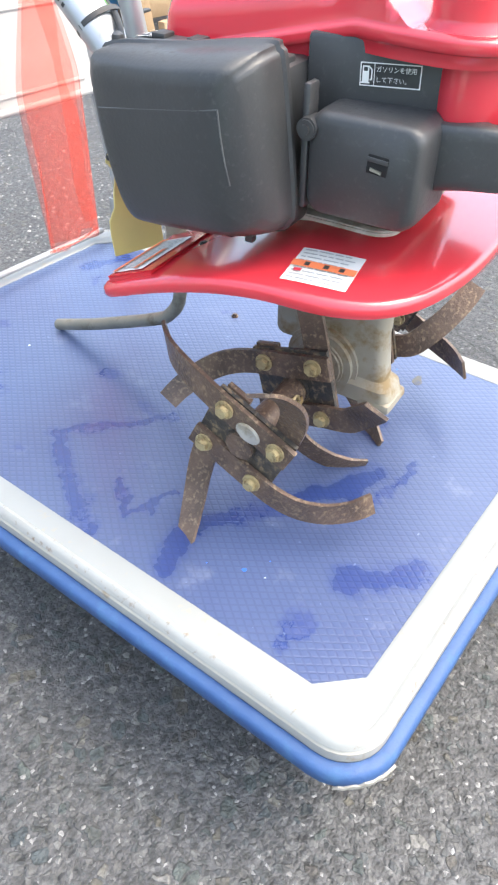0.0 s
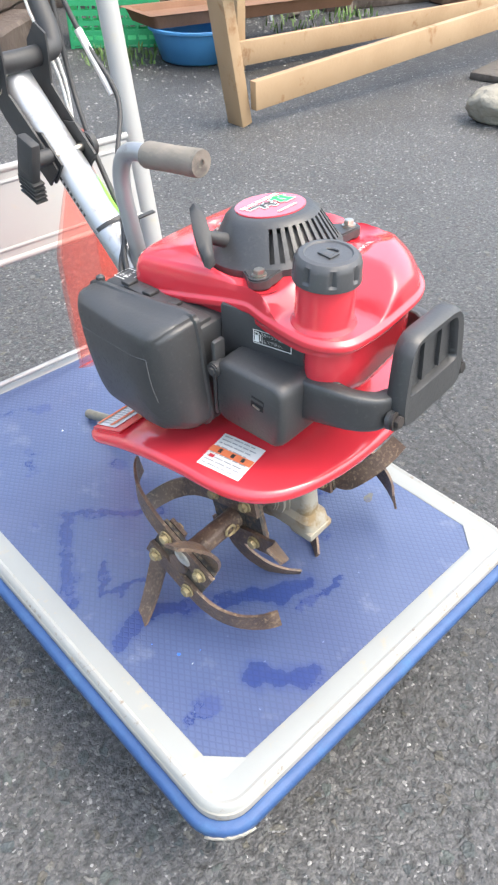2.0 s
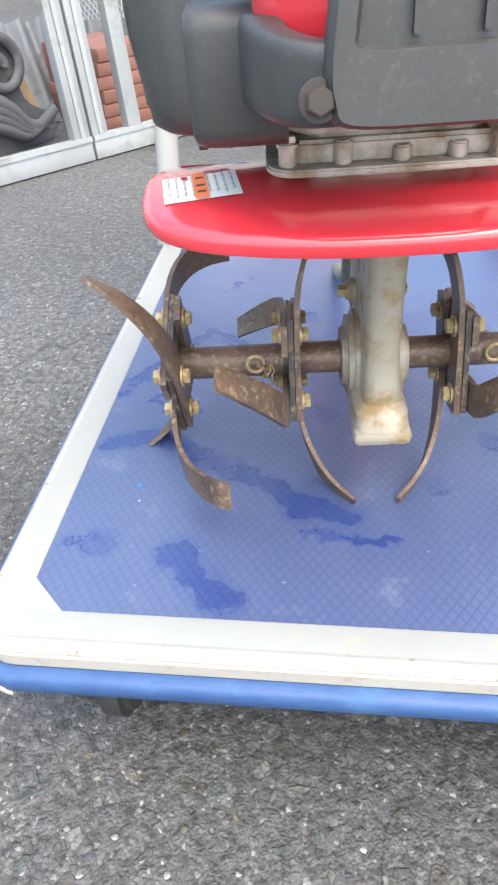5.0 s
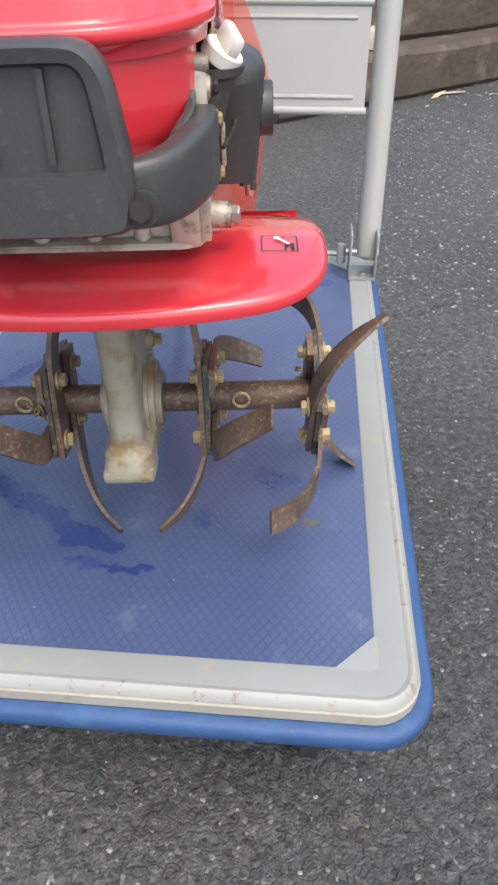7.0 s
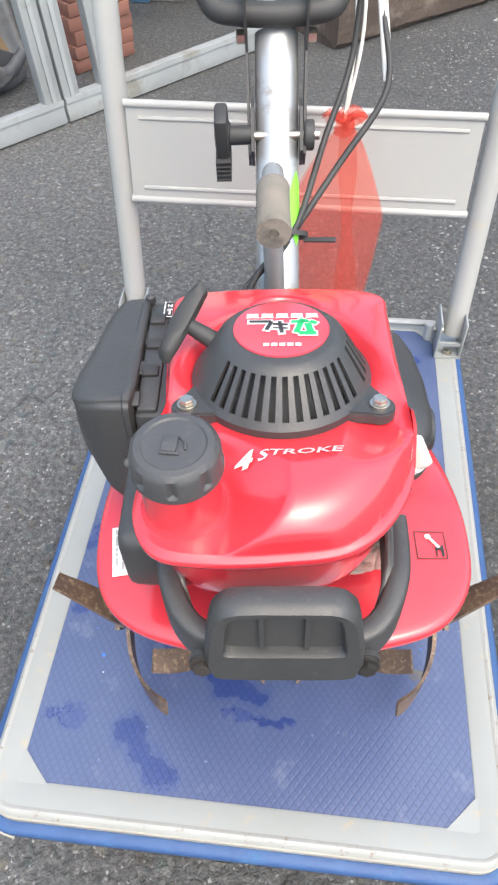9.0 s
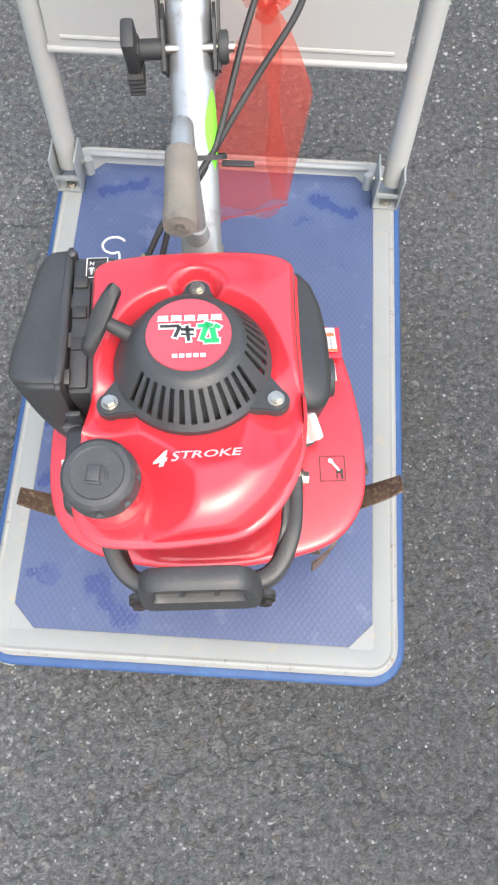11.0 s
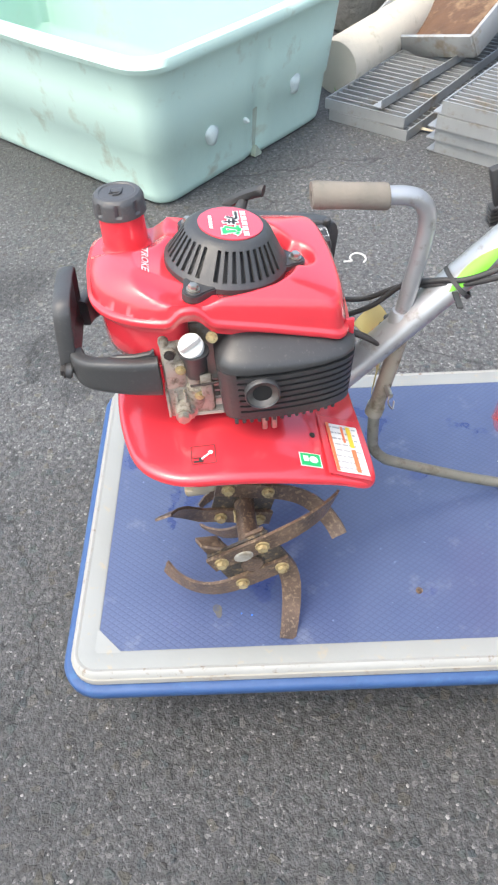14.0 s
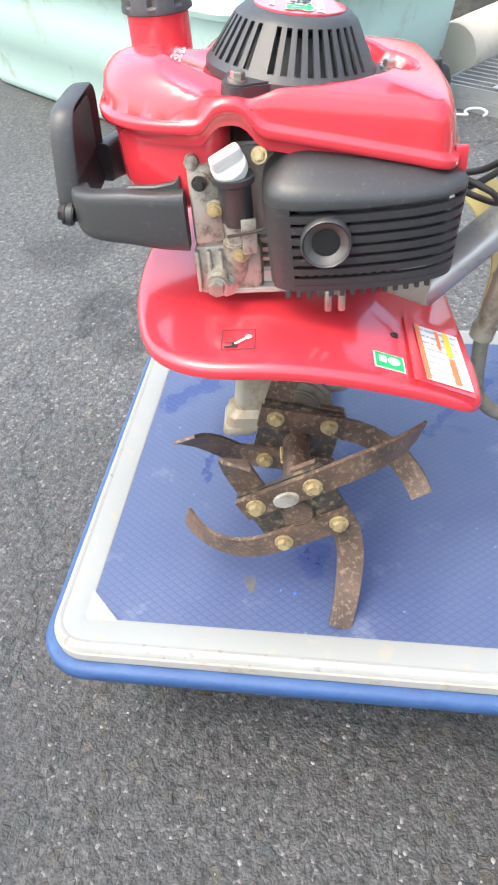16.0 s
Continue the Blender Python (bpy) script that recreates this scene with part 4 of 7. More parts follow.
tx = flat_text("STROKE", 0.0096, fat=0.00018)
bmesh.ops.scale(tx, vec=(1.32, 0.85, 1), verts=tx.verts)
for v in tx.verts:
    v.co.x += v.co.y * 0.3
sticker("lettering_stroke", tx, mat("worn_white_print", (0.7, 0.6, 0.6), 0.4, 0, (0.6, 0.4, 0.4), 90, 0.8), cover, pose(0.0095, -0.0672, 0.43, 0, 0, 1), 0.0010)

# recoil starter: slotted cone, three bolted lugs, a pull handle
RCY = 0.005
shell = bmesh.new()
NS = 80
prof = ((0.0555, 0.3715), (0.0555, 0.3765), (0.0520, 0.3805), (0.0385, 0.4030), (0.034, 0.4065), (0.031, 0.4075), (0.020, 0.4078))
rv = [[shell.verts.new((r * math.cos(2 * math.pi * k / NS), RCY + r * math.sin(2 * math.pi * k / NS), z)) for k in range(NS)] for r, z in prof]
for i in range(len(rv) - 1):
    for k in range(NS):
        ang = 360 * (k + 0.5) / NS
        slot = i == 2 and k % 2 == 0 and (212 < ang < 328 or 338 < ang or ang < 62)
        if not slot:
            shell.faces.new((rv[i][k], rv[i][(k + 1) % NS], rv[i + 1][(k + 1) % NS], rv[i + 1][k]))
bmesh.ops.recalc_face_normals(shell, faces=shell.faces)
bmesh.ops.solidify(shell, geom=shell.faces[:], thickness=0.0022)
rec = part("recoil_starter", shell, BLACK, tiller, "black slotted recoil starter housing", smooth=28)
rec.matrix_basis = pose(0, -0.0275, 0.3775) @ pose(0, 0, 0, -7.6) @ pose(0, 0.0275, -0.3775)
part("starter_pulley", loft([[(r * math.cos(2 * math.pi * k / 40), RCY + r * math.sin(2 * math.pi * k / 40), z) for k in range(40)] for r, z in ((0.047, 0.372), (0.040, 0.380), (0.03, 0.396), (0.01, 0.401))]), BLACK2, rec)
for n, (x, y, z) in enumerate(((-0.056, -0.027, 0.3785), (0.057, -0.028, 0.3785), (0.003, 0.067, 0.3785))):
    q = Vector((x, y - RCY, 0)).normalized()
    s2 = Vector((-q.y, q.x, 0))
    c0, b0 = Vector((0, RCY, 0)), Vector((x, y, 0))
    base = c0 + q * 0.049
    ol = [base + s2 * 0.024, base + s2 * 0.016 + q * 0.003]
    ol += [b0 + s2 * 0.0095 * math.cos(a) + q * 0.0095 * math.sin(a) for a in [math.pi * k / 10 for k in range(11)]]
    ol += [base - s2 * 0.016 + q * 0.003, base - s2 * 0.024, base - q * 0.005]
    zz = z - 0.001
    part("lug", prism([(p.x, p.y) for p in ol], zz - 0.0085, zz, 0.0012), BLACK, rec, smooth=30)
    part("bolt", put(bmesh.new(), hexbolt(0.0044, 0.0055, 0.0058), pose(x, y, zz)), STEEL, rec)
bdg = part("badge", rod((0, 0.0065, 0.4065), (0, 0.0065, 0.4087), 0.0285, seg=56, bevel=0.0004), REDINK, rec, "round red badge with white and green print")
bm = pose(0, 0, 0.42)
# plain shapes where the badge carries a maker's mark
mk = bmesh.new()
for k in range(5):
    x = -0.0205 + k * 0.0089
    put(mk, flat_box(x, 0.0165, x + 0.0068, 0.0210))
    put(mk, flat_box(x - 0.0006, 0.0163, x + 0.0024, 0.0170)), put(mk, flat_box(x + 0.0044, 0.0163, x + 0.0074, 0.0170))
sticker("print_bars", mk, PAPER, bdg, bm, 0.0004)
mk = bmesh.new()
for x0, y0, x1, y1, rz in ((-0.019, 0.011, -0.006, 0.0135, 0), (-0.0085, 0.003, -0.006, 0.0125, -20), (-0.005, 0.008, 0.004, 0.0102, -4), (-0.0015, 0.0, 0.0009, 0.0125, 6), (-0.005, 0.0045, 0.004, 0.006, -4)):
    put(mk, flat_box(-(x1 - x0) / 2, -(y1 - y0) / 2, (x1 - x0) / 2, (y1 - y0) / 2), pose((x0 + x1) / 2, (y0 + y1) / 2, 0, 0, 0, rz))
wk = bmesh.new()
for x0, y0, x1, y1, rz in ((-0.019, 0.011, -0.006, 0.0135, 0), (-0.0085, 0.003, -0.006, 0.0125, -20), (-0.005, 0.008, 0.004, 0.0102, -4), (-0.0015, 0.0, 0.0009, 0.0125, 6), (-0.005, 0.0045, 0.004, 0.006, -4)):
    put(wk, flat_box(-(x1 - x0) / 2 - 0.0011, -(y1 - y0) / 2 - 0.0011, (x1 - x0) / 2 + 0.0011, (y1 - y0) / 2 + 0.0011), pose((x0 + x1) / 2, (y0 + y1) / 2, 0, 0, 0, rz))
sticker("white_strokes", wk, PAPER, bdg, bm, 0.0004)
sticker("dark_strokes", mk, INK, bdg, bm, 0.0008)
gk = bmesh.new()
for x0, y0, x1, y1, rz in ((0.006, 0.0105, 0.0165, 0.0135, 4), (0.009, 0.0, 0.0125, 0.015, -16), (0.0145, 0.001, 0.0185, 0.010, 10), (0.0105, -0.002, 0.0205, 0.0015, 0), (0.017, 0.0095, 0.0215, 0.0125, -35)):
    put(gk, flat_box(-(x1 - x0) / 2, -(y1 - y0) / 2, (x1 - x0) / 2, (y1 - y0) / 2), pose((x0 + x1) / 2, (y0 + y1) / 2, 0, 0, 0, rz))
wk = bmesh.new()
for x0, y0, x1, y1, rz in ((0.006, 0.0105, 0.0165, 0.0135, 4), (0.009, 0.0, 0.0125, 0.015, -16), (0.0145, 0.001, 0.0185, 0.010, 10), (0.0105, -0.002, 0.0205, 0.0015, 0), (0.017, 0.0095, 0.0215, 0.0125, -35)):
    put(wk, flat_box(-(x1 - x0) / 2 - 0.0009, -(y1 - y0) / 2 - 0.0009, (x1 - x0) / 2 + 0.0009, (y1 - y0) / 2 + 0.0009), pose((x0 + x1) / 2, (y0 + y1) / 2, 0, 0, 0, rz))
sticker("white_outline", wk, PAPER, bdg, bm, 0.0005)
sticker("green_leaf_print", gk, GREEN, bdg, bm, 0.0008)
sb = bmesh.new()
for k in range(5):
    put(sb, flat_box(-0.0105 + k * 0.0046, -0.0125, -0.0105 + k * 0.0046 + 0.0034, -0.0095))
sticker("print_bars", sb, PAPER, bdg, bm, 0.0004)
hd = loft([[(cx + ux * a * w + nx_ * b * t, cy + uy * a * w + ny_ * b * t, z + dz) for a, b, dz in ((0, 0, 0.0062), (0, 1, 0.003), (0, 1, -0.003), (0, 0, -0.0062), (0, -1, -0.003), (0, -1, 0.003))]
           for cx, cy, z, ux, uy, nx_, ny_, w, t in [(-0.0490 - 0.0232 * k, 0.041 - 0.033 * k, 0.4145 - 0.027 * k ** 1.3, 0, 0, -0.85, 0.52, 0, 0.0042 + 0.0022 * math.sin(math.pi * k)) for k in (0, 0.06, 0.2, 0.4, 0.6, 0.8, 0.94, 1.0)]])
ph = part("pull_handle", hd, BLACK2, rec, "black T-shaped starter handle", smooth=60)
part("neck", tube([(-0.061, 0.026, 0.402), (-0.052, 0.022, 0.397), (-0.040, 0.018, 0.391)], [0.0042, 0.0062], 4, 12), BLACK2, ph)

# air cleaner: a bulged lid over a clipped body
def acx(y, bulge, z=0.32):
    return -0.100 - bulge * (1 - max(0, (y - 0.03) / 0.1) * 0.42 - max(0, (0.012 - y) / 0.02) * 0.35) * (1 - 0.22 * min(1, max(0, (0.300 - z) / 0.055)) ** 1.3)


AC = [(0.115, 0.3395), (0.06, 0.3455), (0.008, 0.3525), (0.000, 0.3495), (-0.004, 0.339), (-0.0125, 0.27), (-0.010, 0.2565), (-0.001, 0.250), (0.04, 0.2425), (0.088, 0.2355), (0.107, 0.237), (0.117, 0.257), (0.1245, 0.313), (0.125, 0.33)]
ACS = spline(AC, 4)
cy0, cz0 = 0.052, 0.297
ar = [[(acx(cy0 + (y - cy0) * k, b, cz0 + (z - cz0) * k), cy0 + (y - cy0) * k, cz0 + (z - cz0) * k) for y, z in ACS] for k, b in ((1.0, -0.004), (1.03, -0.002), (1.03, 0.003), (0.998, 0.0045), (0.99, 0.020), (0.98, 0.0255), (0.955, 0.031), (0.885, 0.0382), (0.84, 0.0400), (0.68, 0.0404), (0.5, 0.0408), (0.3, 0.041), (0.1, 0.041))]
lid = part("air_cleaner_lid", loft(ar), BLACK, tiller, "black plastic air cleaner lid, dusty", smooth=50)
ln_ = bmesh.new()
for a, b in (((0.112, 0.309), (0.014, 0.3265)), ((0.014, 0.3265), (0.009, 0.286))):
    put(ln_, tube([(acx(a[0] + (b[0] - a[0]) * q / 6, 0.0404, a[1] + (b[1] - a[1]) * q / 6), a[0] + (b[0] - a[0]) * q / 6, a[1] + (b[1] - a[1]) * q / 6) for q in range(7)], 0.0005, 1, 6))
# moulded line in a paler grey than the lid
part("moulded_line", ln_, mat("pale_plastic_edge", (0.11, 0.11, 0.11), 0.5, 0, (0.07, 0.07, 0.07), 80, 0.8), lid)
for y0 in (0.108, 0.075, 0.04, 0.008):
    part("clip", box((0.010, 0.012, 0.003), (-0.098, y0, 0.3465 - y0 * 0.115), (6, 0, 0), 0.001), BLACK, lid)
for y0 in (0.09, 0.075, 0.03, 0.015):
    part("hinge_tab", box((0.006, 0.006, 0.007), (-0.105, y0, 0.2415), bevel=0.0012), BLACK, lid)
part("latch_peg", loft([[(-0.0975 + r * math.cos(a), 0.116 + r * math.sin(a), z) for a in [2 * math.pi * k / 12 for k in range(12)]] for r, z in ((0.003, 0.328), (0.003, 0.337), (0.0042, 0.340), (0.0035, 0.3435), (0.001, 0.345))]), BLACK, lid)
body = bmesh.new()
put(body, box((0.036, 0.118, 0.098), (-0.079, 0.055, 0.292), bevel=0.005))
put(body, box((0.014, 0.09, 0.008), (-0.088, 0.045, 0.340), bevel=0.002))
acb = part("air_cleaner_body", body, BLACK, tiller)
for y0 in (0.088, 0.062, 0.035):
    part("clip_slot", box((0.011, 0.010, 0.004), (-0.0885, y0, 0.3445), bevel=0.0012), BLACK2, acb)
lab = sticker("choke_label", flat_box(-0.0085, -0.0095, 0.0085, 0.0095, 2, 2), INK, acb, pose(-0.0775, 0.1030, 0.37), 0.0007, tiller, "black choke label with white print")
sticker("white_border", flat_frame(-0.0085, -0.0095, 0.0085, 0.0095, 0.0008), PAPER, acb, pose(-0.0775, 0.1030, 0.37), 0.0013, lab)
chk = flat_text("チョーク", 0.0032)
put(chk, flat_text("N", 0.005), pose(-0.004, 0.006, 0, 0, 0, 180)), put(chk, flat_box(-0.0047, -0.004, -0.0033, 0.001)), put(chk, flat_box(-0.006, 0.001, -0.002, 0.0022))
sticker("white_print", put(bmesh.new(), chk, pose(0, -0.0005, 0)), PAPER, acb, pose(-0.0775, 0.1010, 0.37), 0.0013, lab)
ringp = [(-0.071 + 0.010 * math.cos(a), 0.144 + 0.008 * math.sin(a), 0.311) for a in [0.5 + k * 0.42 for k in range(12)]] + [(-0.066, 0.128, 0.312)]
part("choke_ring", tube(ringp, 0.0010, 3, 8), WHITE_PLASTIC, tiller, "white wire ring of the choke")

cb = bmesh.new()
put(cb, loft([[(x, y, z) for y, z in rounded(0.0350 * k, 0.0295 * k, 0.010 * k, 4, -0.0535, 0.2935)] for x, k in ((-0.056, 1.0), (-0.086, 1.0), (-0.0945, 0.985), (-0.0985, 0.95), (-0.1003, 0.88))]))
carb = part("carburettor_cover", cb, BLACK, tiller, "black moulded carburettor cover", smooth=40)
part("backing_plate", box((0.022, 0.082, 0.05), (-0.0598, -0.043, 0.330), (0, 0, 8.5), 0.003), BLACK, carb)
part("cover_rib", box((0.012, 0.005, 0.07), (-0.0925, -0.0165, 0.3), bevel=0.002), BLACK, carb)
part("screw_boss", put(rod((-0.09, -0.0195, 0.3125), (-0.1035, -0.0195, 0.3125), 0.0062, seg=18, bevel=0.001), rod((-0.103, -0.0195, 0.3125), (-0.105, -0.0195, 0.3125), 0.003, seg=10)), BLACK, carb)
# no real hollow: a near-black block paints in the slot's shade
sl = bmesh.new()
put(sl, box((0.002, 0.0125, 0.0105), (-0.0998, -0.0635, 0.3005), (4, 0, 0), 0.0006))
part("slot", sl, mat("painted_hollow_shade", (0.008, 0.008, 0.008), 0.9, 0, (0.012, 0.012, 0.012), 60, 0.5), carb)
part("slot_bar", box((0.0016, 0.0125, 0.0025), (-0.1005, -0.0635, 0.3030), (4, 0, 0), 0.0004), BLACK, carb)
part("slot_lever", box((0.0014, 0.007, 0.0016), (-0.1008, -0.063, 0.2975), (12, 0, 0)), STEEL, carb)
backp = [o for o in carb.children if o.name.startswith("backing_plate")][0]
FL = Matrix.Translation((-0.15, -0.0525, 0.3375)) @ Matrix(((0, 0, -1), (-1, 0, 0), (0, 1, 0))).to_4x4() @ pose(0, 0, 0, 0, 0, 2)
fl = sticker("fuel_label", flat_box(-0.0168, -0.0060, 0.0168, 0.0060, 2, 2), INK, backp, FL, 0.0006, carb, "black label asking for petrol, white print")
fp = flat_frame(-0.0168, -0.0060, 0.0168, 0.0060, 0.0006)
put(fp, flat_box(-0.0155, -0.0040, -0.0118, 0.0008)), put(fp, flat_frame(-0.0155, 0.0008, -0.0118, 0.0042, 0.0007)), put(fp, flat_box(-0.0160, -0.0047, -0.0112, -0.0039))
put(fp, flat_box(-0.0113, -0.0030, -0.0106, -0.0023)), put(fp, flat_box(-0.0106, -0.0030, -0.0099, 0.0024)), put(fp, flat_box(-0.0003, -0.0014, 0.0003, 0.0014), pose(-0.0110, 0.0030, 0, 0, 0, 42))
put(fp, flat_box(-0.0090, -0.0059, -0.0086, 0.0059))
sticker("white_print", fp, PAPER, backp, FL, 0.0011, fl)
for body_, dy in (("ガソリンを使用", 0.0026), ("して下さい。", -0.0026)):
    t = flat_text(body_, 0.0032, "LEFT")
    sticker("white_letters", put(bmesh.new(), t, pose(-0.0080, dy, 0)), PAPER, backp, FL, 0.0011, fl)

# muffler guard: a moulded top and slats round a dark silencer
MG = [(0.056, -0.016), (0.086, -0.016), (0.0945, -0.0125), (0.1005, -0.004), (0.1028, 0.012), (0.1020, 0.045), (0.0980, 0.075), (0.0915, 0.095), (0.083, 0.106), (0.07, 0.1105), (0.056, 0.111)]


def mg(k, z, drop=0.0):
    return [(0.056 + (x - 0.056) * k, 0.05 + (y - 0.05) * (0.5 + 0.5 * k), z - drop * (y + 0.016)) for x, y in MG]


guard = part("muffler_guard", loft([mg(1, 0.3165, 0.0), mg(1, 0.3225, 0.04), mg(0.97, 0.327, 0.06), mg(0.88, 0.3315, 0.08), mg(0.62, 0.338, 0.1), mg(0.4, 0.343, 0.1)]), BLACKM, tiller, "black slatted muffler guard", smooth=32)


def slat(z0, z1, i0, i1, t=0.0035):
    """A strip round the guard's outline, drawn in towards the bottom."""
    pts = smooth_path([(x, y, 0) for x, y in MG], 3)[i0:i1]
    rings = []
    for i, p in enumerate(pts):
        d = (pts[min(i + 1, len(pts) - 1)] - pts[max(i - 1, 0)]).normalized()
        n = Vector((-d.y, d.x, 0)) * t
        ring = []
        for q, z in ((0, z0), (0, z1), (1, z1), (1, z0)):
            k = 1 - 2.2 * max(0, 0.3165 - z)
            ring.append((0.056 + (p.x - 0.056) * k + q * n.x, 0.05 + (p.y - 0.05) * (0.6 + 0.4 * k) + q * n.y, z))
        rings.append(ring)
    return loft(rings)


for r in range(7):
    z = 0.3110 - r * 0.0073
    part("slat", slat(z - 0.0030, z + 0.0016, 8, 30), BLACKM, guard)
part("front_band", slat(0.262, 0.3175, 0, 11), BLACKM, guard)
part("rear_band", slat(0.264, 0.3175, 25, 31), BLACKM, guard)
part("lower_band", slat(0.2595, 0.2640, 5, 30), BLACKM, guard)
for k in range(14):
    part("tooth", box((0.004, 0.0034, 0.006), (0.0945 - 0.00009 * max(0, k - 3) ** 2, -0.002 + k * 0.0070, 0.2575), bevel=0.0008), BLACKM, guard)
part("silencer", box((0.026, 0.096, 0.05), (0.073, 0.05, 0.292), bevel=0.006), mat("heat_stained_steel", (0.13, 0.12, 0.11), 0.5, 0.3, (0.08, 0.07, 0.065), 40, 0.8), guard, "grey sheet-metal silencer behind the slats")
part("heat_plate", box((0.004, 0.066, 0.009), (0.0835, 0.035, 0.2645), bevel=0.001), ALU, guard, "pale metal plate behind the lowest slats")
for k in range(11):
    part("grille_post", box((0.003, 0.0028, 0.009), (0.0872, 0.004 + k * 0.0062, 0.2655)), BLACKM, guard)
EZ = 0.2965
ex = bmesh.new()
put(ex, loft([[(x, 0.022 + r * math.cos(a), EZ + r * math.sin(a)) for a in [2 * math.pi * k / 32 for k in range(32)]] for x, r in ((0.094, 0.0155), (0.1065, 0.0158), (0.1075, 0.0148), (0.1065, 0.0138), (0.1055, 0.0134), (0.104, 0.0132))], caps=(False, False)))
part("exhaust_ring", ex, BLACKM, guard, smooth=50)
exf = loft([[(x, 0.022 + r * math.cos(a), EZ + r * math.sin(a)) for a in [2 * math.pi * k / 32 for k in range(32)]] for x, r in ((0.1065, 0.0136), (0.1061, 0.0130), (0.1042, 0.0090), (0.1038, 0.0088))], caps=(False, True))
part("exhaust_outlet", exf, mat("sooty_steel", (0.16, 0.15, 0.14), 0.5, 0.5, (0.06, 0.055, 0.05), 60, 0.8), guard, "grey sooty metal exhaust outlet", smooth=40)
# black disc paints in the darkness of a deep outlet
part("outlet_hole", rod((0.1025, 0.022, EZ), (0.1041, 0.022, EZ), 0.0087, seg=24), mat("hole_shade", (0.006, 0.006, 0.006), 0.9, 0, (0.01, 0.01, 0.01), 60, 0.5), guard)
part("guard_bolt", put(bmesh.new(), hexbolt(0.0038, 0.004, 0.0052), to_axis((0.0745, -0.0165, 0.3405), (0.9, -0.3, 0.3))), BOLT_Y, guard)
part("hanger", put(box((0.006, 0.005, 0.016), (0.092, 0.024, 0.250), bevel=0.0015), box((0.006, 0.005, 0.016), (0.092, 0.033, 0.250), bevel=0.0015)), STEEL, guard)

# oil filler, governor castings and bolts on the exhaust side
casting = part("filler_casting", put(box((0.020, 0.046, 0.038), (0.056, -0.042, 0.261), bevel=0.005), box((0.016, 0.040, 0.010), (0.057, -0.042, 0.281), bevel=0.003)), ALU2, tiller, "oily cast-aluminium filler and bracket")
part("bracket", box((0.010, 0.020, 0.052), (0.0655, -0.053, 0.309), (0, 0, 12), 0.003), ALU2, casting)
part("tube_seat", box((0.018, 0.018, 0.022), (0.064, -0.034, 0.290), (10, 0, 8), 0.004), ALU2, casting)
for x0, x1, y, z0, z1, r in ((0.056, 0.068, -0.036, 0.246, 0.285, 0.0085), (0.062, 0.073, -0.059, 0.337, 0.337, 0.0045), (0.06, 0.0735, -0.055, 0.325, 0.325, 0.0062), (0.06, 0.080, -0.050, 0.258, 0.257, 0.0075),
                             (0.064, 0.074, -0.033, 0.276, 0.276, 0.0062), (0.064, 0.0745, -0.047, 0.308, 0.308, 0.0058)):
    part("boss", rod((x0, y, z0), (x1, y, z1), r, seg=18, bevel=0.001), ALU2, casting)
for k in range(3):
    part("rib", box((0.006, 0.0025, 0.030), (0.067, -0.063 + 0.008 * k, 0.262), (0, 0, 0), 0.0008), ALU2, casting)
part("throttle_plate", box((0.003, 0.010, 0.024), (0.077, -0.026, 0.290), (0, 0, 10), 0.001), ALU2, casting)
part("link_rod", tube([(0.078, -0.04, 0.291), (0.084, -0.02, 0.297), (0.084, -0.006, 0.302)], 0.0011, 3, 8), DARK, casting)
for y, z, x, sz, mt in ((-0.047, 0.308, 0.0745, 0.8, BOLT_Y), (-0.033, 0.276, 0.0740, 0.8, BOLT_Y), (-0.050, 0.257, 0.080, 1.25, STEEL), (-0.055, 0.325, 0.0735, 0.8, DARK)):
    part("bolt", put(bmesh.new(), hexbolt(0.0045 * sz, 0.005 * sz, 0.006 * sz), to_axis((x, y, z), (1, -0.1, 0))), mt, casting)
part("filler_tube", loft([[(0.067 + 0.35 * (z - 0.3) + r * math.cos(a), -0.0335 + r * math.sin(a), z) for a in [2 * math.pi * k / 20 for k in range(20)]] for r, z in ((0.0105, 0.295), (0.0105, 0.325), (0.0135, 0.327), (0.0135, 0.331))]), BLACK, casting)
dp = bmesh.new()
put(dp, loft([[(0.82 * r * math.cos(a), 0.82 * r * math.sin(a), z) for k, a in [(k, 2 * math.pi * k / 32) for k in range(32)]] for r, z in ((0.0125, 0), (0.0135, 0.001), (0.0135, 0.007), (0.0125, 0.008))]))
put(dp, box((0.0205, 0.0075, 0.011), (0, 0, 0.0125), bevel=0.0028))
dip = part("dipstick_cap", put(bmesh.new(), dp, to_axis((0.0770, -0.0345, 0.333), (0.55, -0.15, 0.82)) @ pose(0, 0, 0, 0, 0, 40)), WHITE_PLASTIC, tiller, "white plastic oil dipstick cap", smooth=30)

# front guard
def lean(x, z, d):
    return (1.05 * x, -0.157 + 0.085 * (z - 0.287) + d, z + 0.001)



GO = spline([(-0.036, 0.287), (0.0, 0.286), (0.036, 0.287), (0.0425, 0.295), (0.0435, 0.31), (0.0392, 0.342), (0.0345, 0.3545), (0.025, 0.3602), (0.0, 0.3608), (-0.025, 0.3602), (-0.0345, 0.3545), (-0.0392, 0.342), (-0.0435, 0.31), (-0.0425, 0.295)], 4)
GI = spline([(-0.029, 0.3135), (0.0, 0.313), (0.029, 0.3135), (0.0315, 0.3195), (0.0312, 0.324), (0.0285, 0.344), (0.0255, 0.350), (0.02, 0.352), (0.0, 0.352), (-0.02, 0.352), (-0.0255, 0.350), (-0.0285, 0.344), (-0.0312, 0.324), (-0.0315, 0.3195)], 4)
